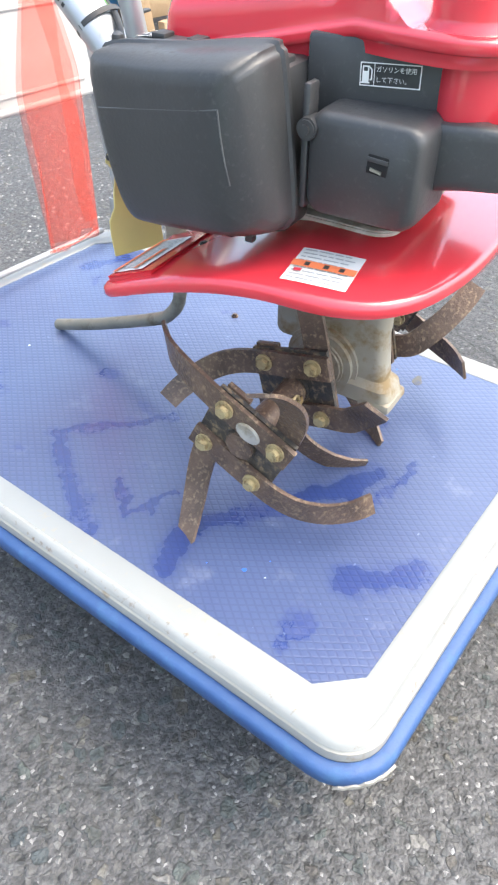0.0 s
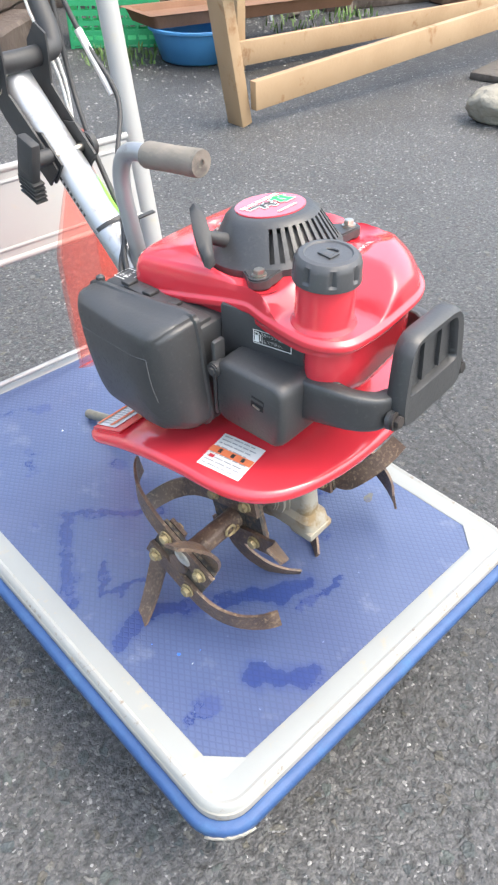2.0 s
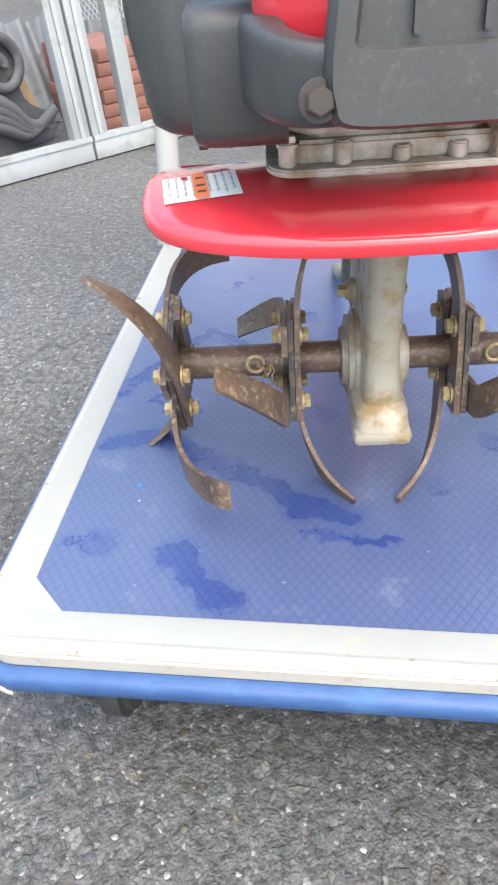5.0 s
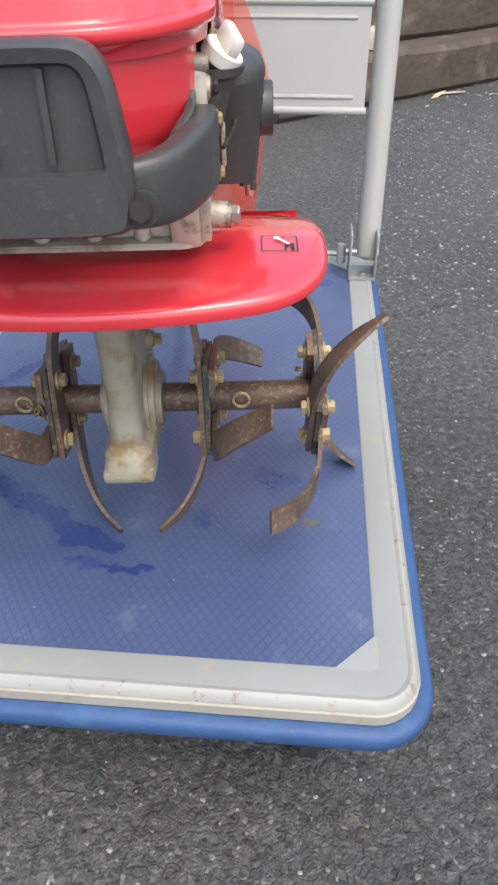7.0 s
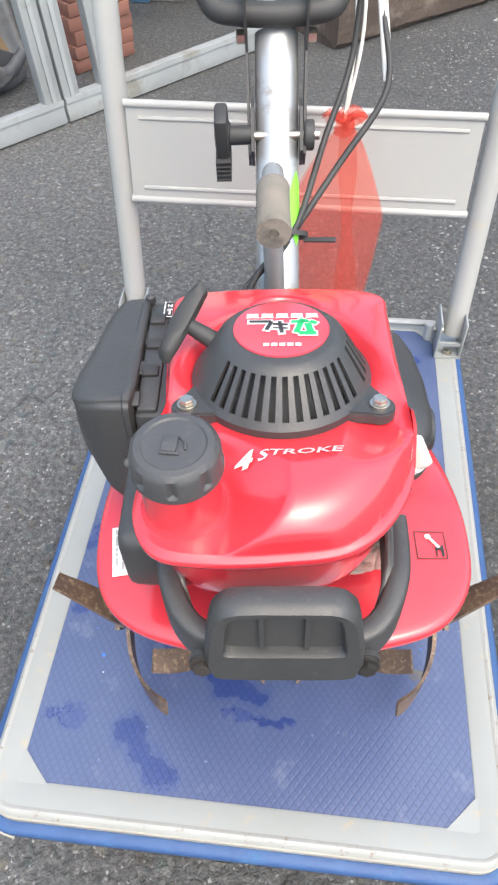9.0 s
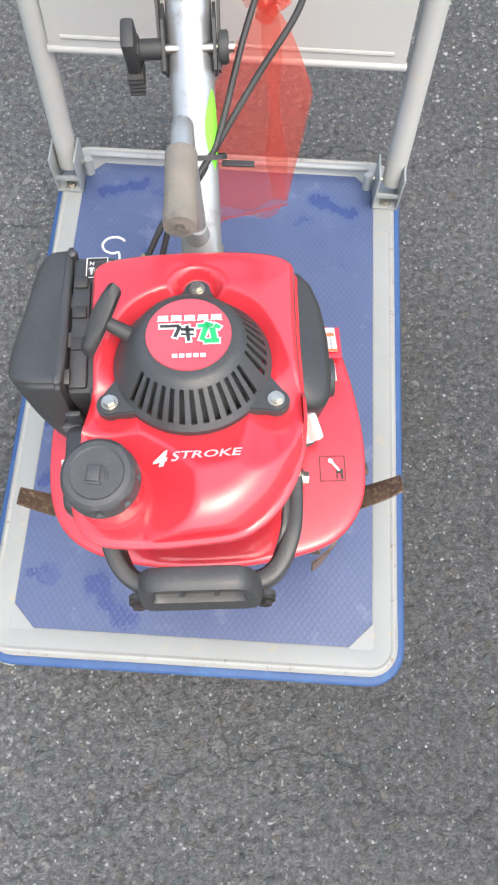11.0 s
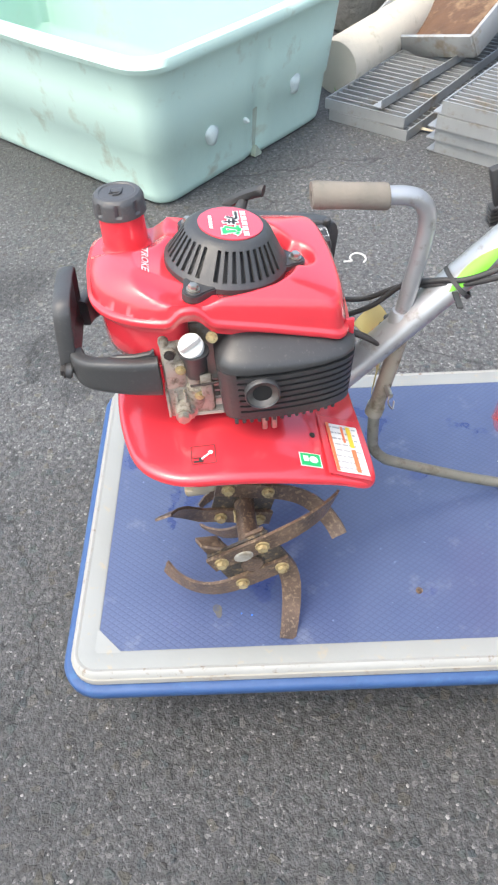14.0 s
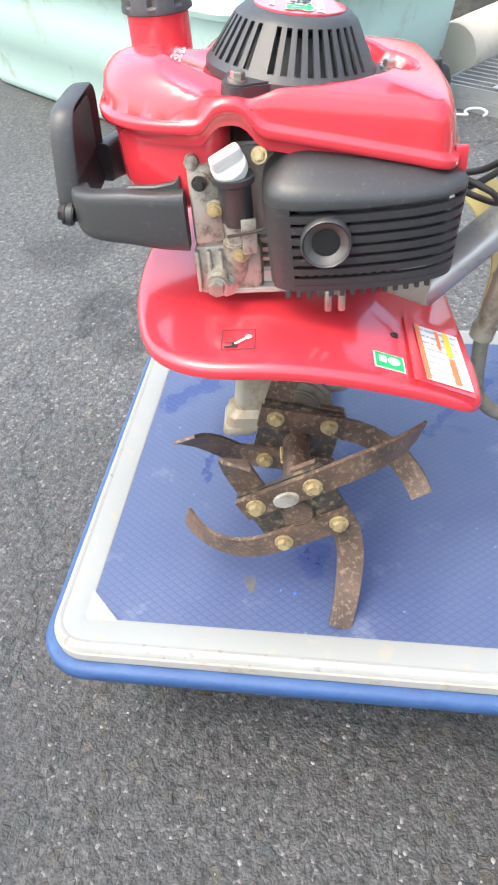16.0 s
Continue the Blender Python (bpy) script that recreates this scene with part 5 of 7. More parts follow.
sh = lambda o, k: [(x * k, 0.325 + (z - 0.325) * k) for x, z in o]
gr = [[lean(0.965 * x, z, d) for x, z in o] for o, d in ((GI, 0.0085), (GI, 0.0025), (sh(GI, 1.05), 0.0), (sh(GO, 0.94), -0.001), (sh(GO, 0.985), 0.002), (GO, 0.005), (GO, 0.013), (sh(GO, 0.97), 0.0145), (GI, 0.0085))]
grd = part("bumper_guard", loft(gr, caps=(False, False)), BLACK, tiller, "black moulded front guard with a hand opening, scuffed", smooth=45)
part("recess_panel", loft([[lean(x, z, d) for x, z in sh(GI, 1.02)] for d in (0.0065, 0.011)]), BLACK, grd)
for x in (-0.0115, 0.0115):
    part("recess_rib", put(bmesh.new(), loft([[lean(x + a, z, d) for z in (0.316, 0.351)] + [lean(x + a, z, d2) for z, d2 in ((0.351, 0.0065), (0.316, 0.0065))] for a, d in ((-0.0013, 0.0032), (0.0013, 0.0032))])), BLACK, grd)
for sx in (-1, 1):
    path = smooth_path([(sx * 0.037, -0.141, 0.301), (sx * 0.050, -0.136, 0.301), (sx * 0.060, -0.124, 0.302), (sx * 0.067, -0.105, 0.303), (sx * 0.0695, -0.085, 0.301), (sx * 0.070, -0.066, 0.300)], 5)
    rings = []
    for i, p in enumerate(path):
        d = (path[min(i + 1, len(path) - 1)] - path[max(i - 1, 0)]).normalized()
        n = Vector((-d.y, d.x, 0)).normalized()
        k = i / (len(path) - 1)
        hh = 0.0140 + 0.0055 * k
        rings.append([p + n * a * 0.0070 + Vector((0, 0, b * hh)) for a, b in rounded(1, 1, 0.4, 3)])
    arm = part("guard_arm", loft(rings), BLACK, grd, smooth=40)
    fin = []
    for k_, zt in ((0.42, 0.306), (0.52, 0.318), (0.66, 0.3215), (0.8, 0.3215), (0.92, 0.3235), (0.99, 0.327)):
        p = path[int(k_ * (len(path) - 1))]
        fin.append([(p.x - sx * e, p.y, z) for e, z in ((0.0035, 0.296), (0.0035, zt - 0.001), (0.0047, zt), (0.0072, zt), (0.0085, zt - 0.001), (0.0085, 0.296))])
    part("arm_flange", loft(fin), BLACK, arm, smooth=35)
    ax_ = Vector((0, -1, 0.2))
    part("bolt_recess", put(bmesh.new(), rod((0, 0, -0.004), (0, 0, 0.0015), 0.0078, seg=22, bevel=0.001), to_axis((sx * 0.046, -0.1505, 0.2978), ax_)), BLACK, arm)
    part("bolt", put(bmesh.new(), hexbolt(0.0054, 0.005, 0.0074), to_axis((sx * 0.046, -0.1522, 0.2981), ax_)), DARK, arm)

# steering column, lifting handle, drag stake
colm = part("handle_column", loft([[(0.0185 * w * math.cos(a), y - 0.0095 * w * math.sin(a), 0.189 + 0.99 * (y - 0.09) + 0.0096 * w * math.sin(a)) for a in [2 * math.pi * k / 32 for k in range(32)]] for y, w in ((0.085, 1), (0.22, 1), (0.343, 1), (0.3435, 0.9), (0.325, 0.88))]), SILVER, tiller, "silver-painted steering column tube", smooth=40)
gp = tube([(-0.002, 0.172, 0.262), (-0.003, 0.179, 0.31), (-0.005, 0.187, 0.36), (-0.005, 0.1875, 0.387), (-0.004, 0.180, 0.404), (-0.004, 0.165, 0.411), (-0.004, 0.14, 0.4135), (-0.004, 0.09, 0.419)], 0.0083, 6, 16)
lg = part("lifting_handle", gp, SILVER, tiller, smooth=60)
part("foam_grip", loft([[( -0.004 + r * math.cos(a), 0.149 - 0.0675 * k, 0.412 + 0.008 * k + r * math.sin(a)) for a in [2 * math.pi * j / 28 for j in range(28)]] for k, r in ((0, 0.010), (0, 0.0112), (0.03, 0.0118), (0.5, 0.0113), (0.95, 0.0119), (1.0, 0.0112), (1.0, 0.0035), (0.97, 0.003))]), FOAM, lg, "dirty grey foam grip", smooth=40)
part("weld", put(bmesh.new(), loft([[(-0.002 + r * math.cos(a), 0.1735 + r * math.sin(a), z) for a in [2 * math.pi * j / 16 for j in range(16)]] for r, z in ((0.0128, 0.276), (0.0112, 0.286), (0.0083, 0.291))])), SILVER, lg)
hold = part("stake_holder", put(rod((0, 0.176, 0.258), (0, 0.157, 0.155), 0.0085, seg=20, bevel=0.001), rod((0, 0.1592, 0.168), (0, 0.1564, 0.153), 0.0100, seg=20, bevel=0.001)), HOLDER, tiller, "grey tube holding the drag stake", smooth=40)
part("lock_pin", rod((-0.02, 0.1655, 0.2), (0.024, 0.1655, 0.2), 0.003, seg=10), STEEL, hold)
part("pin_clip", tube([(0.022, 0.1655, 0.203), (0.027, 0.163, 0.193), (0.026, 0.169, 0.183), (0.021, 0.171, 0.19)], 0.001, 4, 6), STEEL, hold)
part("drag_stake", tube([(0, 0.158, 0.165), (0, 0.158, 0.135), (0, 0.161, 0.098), (0, 0.174, 0.0775), (0.000, 0.19, 0.067), (0.002, 0.24, 0.045), (0.004, 0.29, 0.0245), (0.006, 0.345, 0.0048)], 0.0065, 6, 12), STAKE, tiller, "bent steel drag stake with its tip on the mat", smooth=60)

# clamp plates, knob and handlebar
CD = Vector((0, 0.7107, 0.7035)).normalized()
CN = Vector((0, -0.7035, 0.7107)).normalized()


def col(u, v, x=0.0):
    """A point along the column: u from the knob's bolt, v square to it."""
    return Vector((x, 0.282, 0.379)) + CD * u + CN * v


bar = tube([(-0.09, 0.51, 0.68), (-0.078, 0.44, 0.585), (-0.068, 0.38, 0.508), (-0.056, 0.345, 0.467), (-0.03, 0.335, 0.459), (0.03, 0.335, 0.459), (0.052, 0.345, 0.467), (0.062, 0.38, 0.508), (0.07, 0.44, 0.585), (0.08, 0.51, 0.68)], 0.0098, 6, 16)
hbar = part("handlebar", bar, BLACK2, tiller, "black steel handlebar, folded on its clamp", smooth=60)
for sx in (-1, 1):
    ol = [(-0.018, -0.014), (0.03, -0.015), (0.06, -0.014), (0.095, -0.006), (0.112, 0.018), (0.112, 0.042), (0.095, 0.048), (0.083, 0.036), (0.066, 0.014), (0.01, 0.014), (-0.016, 0.012)]
    pl = loft([[col(u, v, sx * (0.0222 + d + 0.004 * max(0, u) / 0.15)) for u, v in ol] for d in (0, 0.0022)])
    part("side_plate", pl, BLACK2, hbar, smooth=0)
    part("clamp_plate", loft([[col(u, v, sx * (0.0192 + d)) for u, v in ((-0.02, -0.008), (0.02, -0.009), (0.032, 0.004), (0.02, 0.019), (-0.016, 0.019))] for d in (0, 0.0025)]), BLACK2, hbar, smooth=0)
    part("bolt", put(bmesh.new(), hexbolt(0.006, 0.009, 0.009), to_axis(col(0.082, 0.006, sx * 0.0248), (sx, 0, 0))), STEEL, hbar)
part("clamp_bolt", rod(col(0, 0.008, -0.03), col(0, 0.008, 0.036), 0.004, seg=12), STEEL, hbar)
part("rubber_washer", rod(col(0, 0.008, 0.0235), col(0, 0.008, 0.0315), 0.0125, seg=20, bevel=0.001), BLACK2, hbar)
kb = rod(col(0, 0.011, -0.022), col(0, 0.011, -0.041), 0.0078, seg=18)
put(kb, box((0.011, 0.024, 0.05), col(0, 0.011, -0.0465), (18, 0, 0), 0.003))
put(kb, box((0.0135, 0.018, 0.02), col(0.0, 0.011, -0.046), (18, 0, 0), 0.003))
knob = part("clamp_knob", kb, BLACK2, hbar, "black plastic clamp knob")
for k in range(5):
    part("ridge", box((0.013, 0.0255, 0.0016), col(-0.010 - k * 0.0028, -0.001 - k * 0.003, -0.0465), (18, 0, 0)), BLACK2, knob)
dec = bmesh.new()
leaf = lambda i, j: 1.02 + 0.52 * math.sin(math.pi * i / 12) ** 0.8 * (j / 2 - 1)
grid = [[dec.verts.new(col(-0.092 + 0.063 * i / 12, math.cos(leaf(i, j)) * 0.0139, math.sin(leaf(i, j)) * 0.0189)) for j in range(5)] for i in range(13)]
for i in range(12):
    for j in range(4):
        try:
            dec.faces.new((grid[i][j], grid[i + 1][j], grid[i + 1][j + 1], grid[i][j + 1]))
        except ValueError:
            pass
for k in range(9):
    yb = 0.238 + 0.0042 * k
    part("fine_print", box((0.0005, 0.0026 + 0.0008 * (k % 3), 0.0034), (-0.0184, yb, 0.189 + 0.99 * (yb - 0.09)), (44.7, 0, 0)), INK, colm)
part("leaf_sticker", dec, LIME, colm, "lime green leaf sticker", smooth=60)
for n, pts in enumerate((
        [(0.085, 0.385, 0.60), (0.073, 0.362, 0.48), (0.065, 0.340, 0.413), (0.042, 0.29, 0.359), (0.020, 0.232, 0.320), (0.004, 0.205, 0.310), (-0.02, 0.18, 0.297), (-0.035, 0.155, 0.275), (-0.045, 0.13, 0.26)],
        [(0.075, 0.40, 0.58), (0.085, 0.358, 0.49), (0.089, 0.336, 0.45), (0.095, 0.312, 0.41), (0.087, 0.294, 0.384), (0.055, 0.268, 0.349), (0.022, 0.234, 0.316), (0.002, 0.203, 0.304), (-0.028, 0.178, 0.290), (-0.05, 0.15, 0.275), (-0.062, 0.12, 0.27)])):
    pts = [(x, y, z + 0.0155 * min(1, max(0, (y - 0.15) / 0.04)) * min(1, max(0, (0.35 - y) / 0.05))) for x, y, z in pts]
    cb_ = part("control_cable", tube(pts, 0.0028, 7, 8), BLACK2, tiller, "black control cable", smooth=60)
    if n == 1:
        part("cable_sleeve", rod((0.0950, 0.313, 0.412), (0.0868, 0.347, 0.470), 0.0042, seg=10), WHITE_PLASTIC, cb_)
tie = loft([[(0.004 + w * 0.0225 * math.cos(a), 0.2445 - 0.0165 * w * math.sin(a) * 0.7035 + d - 0.021, 0.3217 + 0.0165 * w * math.sin(a) * 0.7107 + d * 0.99) for d, w in ((-0.0015, 1), (0.0015, 1), (0.0015, 0.94), (-0.0015, 0.94))] for a in [2 * math.pi * k / 20 for k in range(21)]], caps=(False, False))
put(tie, box((0.028, 0.006, 0.002), (0.036, 0.213, 0.324), (0, -4, -8), 0.0006))
part("cable_tie", tie, BLACK2, tiller)
part("grey_hose", tube([(0.05, 0.112, 0.31), (0.055, 0.13, 0.302), (0.045, 0.138, 0.29), (0.025, 0.132, 0.285), (0.02, 0.118, 0.29)], 0.0022, 5, 10), DARK, tiller, smooth=60)
part("plug_bracket", box((0.004, 0.008, 0.017), (0.062, 0.106, 0.327), bevel=0.001), RED, tiller)
tg_rows = smooth_path([(0.140, 0, 0.266), (0.150, 0, 0.255), (0.160, 0, 0.235), (0.166, 0, 0.205), (0.163, 0, 0.165)], 4)
tgm = loft([[(x, p.x + (0.04 if p.z > 0.235 else 0.018) * (-0.03 - x) / 0.05 + 0.002 * math.sin(60 * x) + d, p.z) for x, d in [(-0.02 + w * f, d) for f, d in ((-1, 0), (-0.7, 0), (-0.35, 0), (0, 0), (0, 0.0012), (-0.35, 0.0012), (-0.7, 0.0012), (-1, 0.0012))]] for p, w in [(p, 0.036 + 0.006 * min(1, max(0, (0.205 - p.z) / 0.012))) for p in tg_rows]])
tg = part("yellow_tag", tgm, CARDY, tiller, "bent yellow safety tag with small symbols", smooth=50)
for x, z, mt_ in ((-0.032, 0.244, ORANGE), (-0.043, 0.243, INK), (-0.053, 0.245, INK)):
    yt = 0.1553 + 0.04 * (-0.03 - x) / 0.05
    part("symbol", rod((x, yt - 0.0035, z), (x, yt + 0.0045, z), 0.0036, seg=14), mt_, tg)
# mount below the engine that takes the column
part("column_mount", box((0.038, 0.04, 0.04), (0, 0.088, 0.205), (0, 0, 0), 0.006), GEARCASE, tiller)


# ---- red net bag hung on the handlebar ----
def net_material():
    m = bpy.data.materials.new("red_translucent_net")
    m.use_nodes = True
    nt = m.node_tree
    ln, N = nt.links.new, nt.nodes.new
    nt.nodes.remove(nt.nodes["Principled BSDF"])
    tr, tl, df, mx, mx2 = N("ShaderNodeBsdfTransparent"), N("ShaderNodeBsdfTranslucent"), N("ShaderNodeBsdfDiffuse"), N("ShaderNodeMixShader"), N("ShaderNodeMixShader")
    tr.inputs[0].default_value = (1, 0.80, 0.76, 1)
    tl.inputs[0].default_value = df.inputs[0].default_value = (0.92, 0.19, 0.15, 1)
    no, tc, mr = N("ShaderNodeTexNoise"), N("ShaderNodeTexCoord"), N("ShaderNodeMapRange")
    no.inputs["Scale"].default_value = 40
    ln(tc.outputs["Object"], no.inputs["Vector"]), ln(no.outputs["Fac"], mr.inputs["Value"])
    mr.inputs["To Min"].default_value, mr.inputs["To Max"].default_value = 0.16, 0.29
    ln(tl.outputs[0], mx.inputs[1]), ln(df.outputs[0], mx.inputs[2])
    ln(mr.outputs[0], mx2.inputs[0]), ln(tr.outputs[0], mx2.inputs[1]), ln(mx.outputs[0], mx2.inputs[2])
    ln(mx2.outputs[0], nt.nodes["Material Output"].inputs[0])
    return m


NET = net_material()
bag = thing("net_bag", 0.055, 0.194, 0.555, 0, "empty red net bag hanging by a white string", "bag")


def bag_sheet(off, seed):
    b = bmesh.new()
    rows = []
    for j in range(25):
        v = j / 24
        c = Vector((-0.008 - 0.018 * v, 0.004 - 0.022 * v, -0.038 - 0.257 * v))
        hw = 0.006 + 0.058 * min(1, v / 0.4) ** 0.8 - 0.010 * max(0, v - 0.6)
        row = []
        for i in range(17):
            u = i / 8 - 1
            fold = 0.006 * math.sin(5 * u + seed + 2 * v) * (0.3 + v) + off * (1 - u * u) * min(1, 3 * v)
            row.append(b.verts.new(c + Vector((0.90 * u * hw, 0.42 * u * hw, -0.012 * u * v)) + Vector((-0.42, 0.90, 0)) * fold))
        rows.append(row)
    for a, c in zip(rows, rows[1:]):
        for i in range(16):
            b.faces.new((a[i], a[i + 1], c[i + 1], c[i]))
    return b


part("front_sheet", bag_sheet(-0.010, 0.3), NET, bag, smooth=80)
part("back_sheet", bag_sheet(0.008, 1.9), NET, bag, smooth=80)
fold = bmesh.new()
rows = [[fold.verts.new((-0.006 + 0.035 * v * 0.6 + u * (0.006 + 0.005 * v + 0.003 * math.sin(11 * v)), 0.002 - 0.004 * v + 0.003 * math.sin(9 * v) + 0.003 * u * math.sin(14 * v + 2 * u), -0.036 - 0.255 * v)) for u in (-1, -0.3, 0.4, 1)] for v in [j / 16 for j in range(17)]]
for a, c in zip(rows, rows[1:]):
    for i in range(3):
        fold.faces.new((a[i], a[i + 1], c[i + 1], c[i]))
part("gathered_fold", fold, NET, bag, smooth=80)
part("knot", put(tube([(-0.016, 0, -0.030), (-0.006, 0.003, -0.034), (-0.007, -0.005, -0.040), (-0.015, 0.002, -0.042)], 0.006, 4, 8), tube([(-0.012, 0, -0.036), (-0.002, 0.004, -0.026), (0.006, 0.0, -0.034)], [0.005, 0.009], 4, 8)), NET, bag)
ruf = bmesh.new()
rr_ = [[ruf.verts.new((-0.010 + r_ * math.cos(a), 0.4 * r_ * math.sin(a) + 0.002, -0.036 + z_ + 0.004 * math.sin(7 * a + 3 * r_ / 0.02) * r_ / 0.02)) for a in [2 * math.pi * k / 40 for k in range(40)]] for r_, z_ in ((0.005, 0.0), (0.011, 0.007), (0.017, 0.009), (0.021, 0.006))]
for q0, q1 in zip(rr_, rr_[1:]):
    for k in range(40):
        ruf.faces.new((q0[k], q0[(k + 1) % 40], q1[(k + 1) % 40], q1[k]))
part("ruffled_mouth", ruf, NET, bag, smooth=80)
part("string", tube([(-0.010, 0, -0.032), (-0.006, 0.02, 0.03), (-0.010, 0.055, 0.09), (-0.006, 0.072, 0.125), (-0.004, 0.076, 0.152)], 0.0016, 5, 6), WHITE_PLASTIC, bag)
part("string", tube([(-0.010, 0, -0.032), (0.0, 0.02, 0.03), (-0.001, 0.055, 0.09), (0.003, 0.072, 0.125), (0.004, 0.076, 0.152)], 0.0016, 5, 6), WHITE_PLASTIC, bag)
part("string_loop", tube([(0.0 + 0.0125 * math.cos(a), 0.0735 + 0.009 * math.sin(a), 0.158 - 0.008 * math.sin(a)) for a in [2 * math.pi * k / 18 for k in range(19)]], 0.003, 1, 8), WHITE_PLASTIC, bag, smooth=60)
hem = bmesh.new()
put(hem, tube([(-0.079, -0.043, -0.283), (-0.04, -0.028, -0.293), (-0.01, -0.012, -0.301), (0.027, 0.006, -0.306)], 0.0012, 4, 6))
part("hem", hem, NET, bag)

# ---- small things on the mat ----
scr = put(bmesh.new(), hexbolt(0.003, 0.004, 0.004), pose(0, 0, 0, 0, 0, 20))
o = part("loose_screw", scr, TINE)
o.matrix_basis = pose(0.1423, 0.0445, ZD + 0.0003)
tagged(o, "small rusty screw head lying on the blue mat", "screw")


def splash(name, x, y, r, material, seed, label, n=9):
    rnd = random.Random(seed)
    b = bmesh.new()
    for k in range(n):
        a, d = rnd.uniform(0, 6.28), r * rnd.random() ** 0.7
        q = r * rnd.uniform(0.12, 0.4)
        pts = [(x + d * math.cos(a) * 1.3 + q * rnd.uniform(0.6, 1.2) * math.cos(t), y + d * math.sin(a) + q * rnd.uniform(0.6, 1.2) * math.sin(t)) for t in [2 * math.pi * i / 9 for i in range(9)]]
        put(b, prism(pts, ZD - 0.001, ZD + 0.0004 + 0.00004 * k))
    return part(name, b, material, cart, label, smooth=0)


WETB = mat("bright_blue_smear", (0.02, 0.10, 0.5), 0.3, 0, (0.05, 0.2, 0.62), 40, 0.8)
MUD = mat("dried_mud", (0.13, 0.115, 0.065), 0.7, 0, (0.06, 0.075, 0.13), 160, 0.8)
PALE = mat("pale_chip", (0.6, 0.62, 0.6), 0.5, 0, (0.5, 0.52, 0.5), 60, 0.8)
part("mud_spot", prism([(0.158 + r * math.cos(a), -0.188 + 0.6 * r * math.sin(a)) for a, r in [(2 * math.pi * k / 22, 0.0085 * (1 + 0.2 * math.sin(4 * math.pi * k / 22) + 0.12 * math.sin(6 * math.pi * k / 22 + 1))) for k in range(22)]], ZD - 0.001, ZD + 0.0003), MUD, cart, "yellowish dried mud spot", smooth=0)
for bx, by, br_, sd in ((-0.150, -0.196, 0.006, 5), (-0.136, -0.214, 0.004, 8), (-0.164, -0.172, 0.0045, 9), (0.170, -0.150, 0.005, 12), (0.160, -0.163, 0.0035, 14)):
    splash("blue_scuff", bx, by, br_, WETB, sd, "bright blue scuff", 1)
splash("pale_flake", -0.1515, -0.214, 0.003, PALE, 6, "pale flake", 1)
splash("pale_flake", -0.048, 0.185, 0.006, PALE, 7, "", 1)

# ---- fibreglass tub ----
tub = thing("fish_tub", -1.036, -0.337, 0, 139.4, "pale green fibreglass fish tub with a repaired seam, on asphalt", "tub")
TU, TV, TH = 0.675, 1.25, 0.363


def tub_ring(grow, z, r, groove=0.0):
    pts = rounded(TU / 2 + grow, TV / 2 + grow, r, 8, TU / 2, TV / 2)
    dense = []
    for i, p in enumerate(pts):
        q = pts[(i + 1) % len(pts)]
        n = 28 if math.dist(p, q) > 0.3 else 1
        dense += [(p[0] + (q[0] - p[0]) * k / n, p[1] + (q[1] - p[1]) * k / n) for k in range(n)]
    out = []
    for x, y in dense:
        if groove and y < 0.03:
            y += groove * math.exp(-((x - 0.352) / 0.02) ** 2)
        # uneven, hand-laid sides
        w = 0.003 * math.sin(9 * x + 5 * z) + 0.003 * math.sin(7 * y + 3)
        out.append((x + w, y + w, z))
    return out


tr = [tub_ring(-0.012, 0.002, 0.045, 0.010), tub_ring(-0.004, 0.010, 0.05, 0.012), tub_ring(0.002, 0.03, 0.055, 0.014), tub_ring(0.012, 0.13, 0.055, 0.016), tub_ring(0.016, 0.134, 0.055, 0.016), tub_ring(0.03, 0.24, 0.06, 0.012), tub_ring(0.04, 0.323, 0.065, 0.0), tub_ring(0.044, 0.328, 0.065),
      tub_ring(0.062, 0.332, 0.08), tub_ring(0.068, 0.344, 0.085), tub_ring(0.062, 0.358, 0.08), tub_ring(0.045, TH, 0.065), tub_ring(0.028, 0.356, 0.06), tub_ring(0.02, 0.333, 0.055), tub_ring(-0.012, 0.06, 0.05), tub_ring(-0.04, 0.035, 0.06)]
part("tub_shell", loft(tr[:13], caps=(True, False)), TUBMAT, tub, smooth=50)
# inside in a darker, greener colour than the shell
part("tub_lining", loft(tr[12:], caps=(False, True)), mat("darker_green_gelcoat", (0.27, 0.45, 0.365), 0.4, 0, (0.30, 0.465, 0.385), 3, 0.9, 0.05, 30, (0.3, 0.42, 0.32), 0.15, 8), tub, "smooth mint green lining", smooth=50)
PATCH = mat("grey_repair_putty", (0.5, 0.58, 0.56), 0.6, 0, (0.42, 0.5, 0.5), 30, 0.8, 0.4, 80)
SEAM = mat("mossy_seam", (0.27, 0.29, 0.22), 0.85, 0, (0.43, 0.55, 0.47), 30, 0.9, 0.5, 60)
for u, z, rr in ((0.50, 0.15, 0.022), (0.17, 0.13, 0.020), (0.30, 0.12, 0.006)):
    yb = -0.002 - 0.028 * z / 0.25
    part("putty_patch", loft([[(u + r * math.cos(a) * (1 + 0.2 * math.sin(3 * a)), yb - d, z + 1.25 * r * math.sin(a)) for a in [2 * math.pi * k / 18 for k in range(18)]] for r, d in ((rr, -0.012), (rr * 0.95, 0.003), (rr * 0.5, 0.009), (rr * 0.1, 0.011))]), PATCH, tub, smooth=60)
part("seam_stain", loft([[(0.352 + w * (1 + 0.4 * math.sin(z * 60)), 0.0165 - 0.105 * z - 0.005, z) for w in (-0.013, 0.013)] for z in (0.03, 0.06, 0.1, 0.14, 0.18, 0.22, 0.26, 0.30)], closed=False, caps=(False, False)), SEAM, tub, smooth=0)

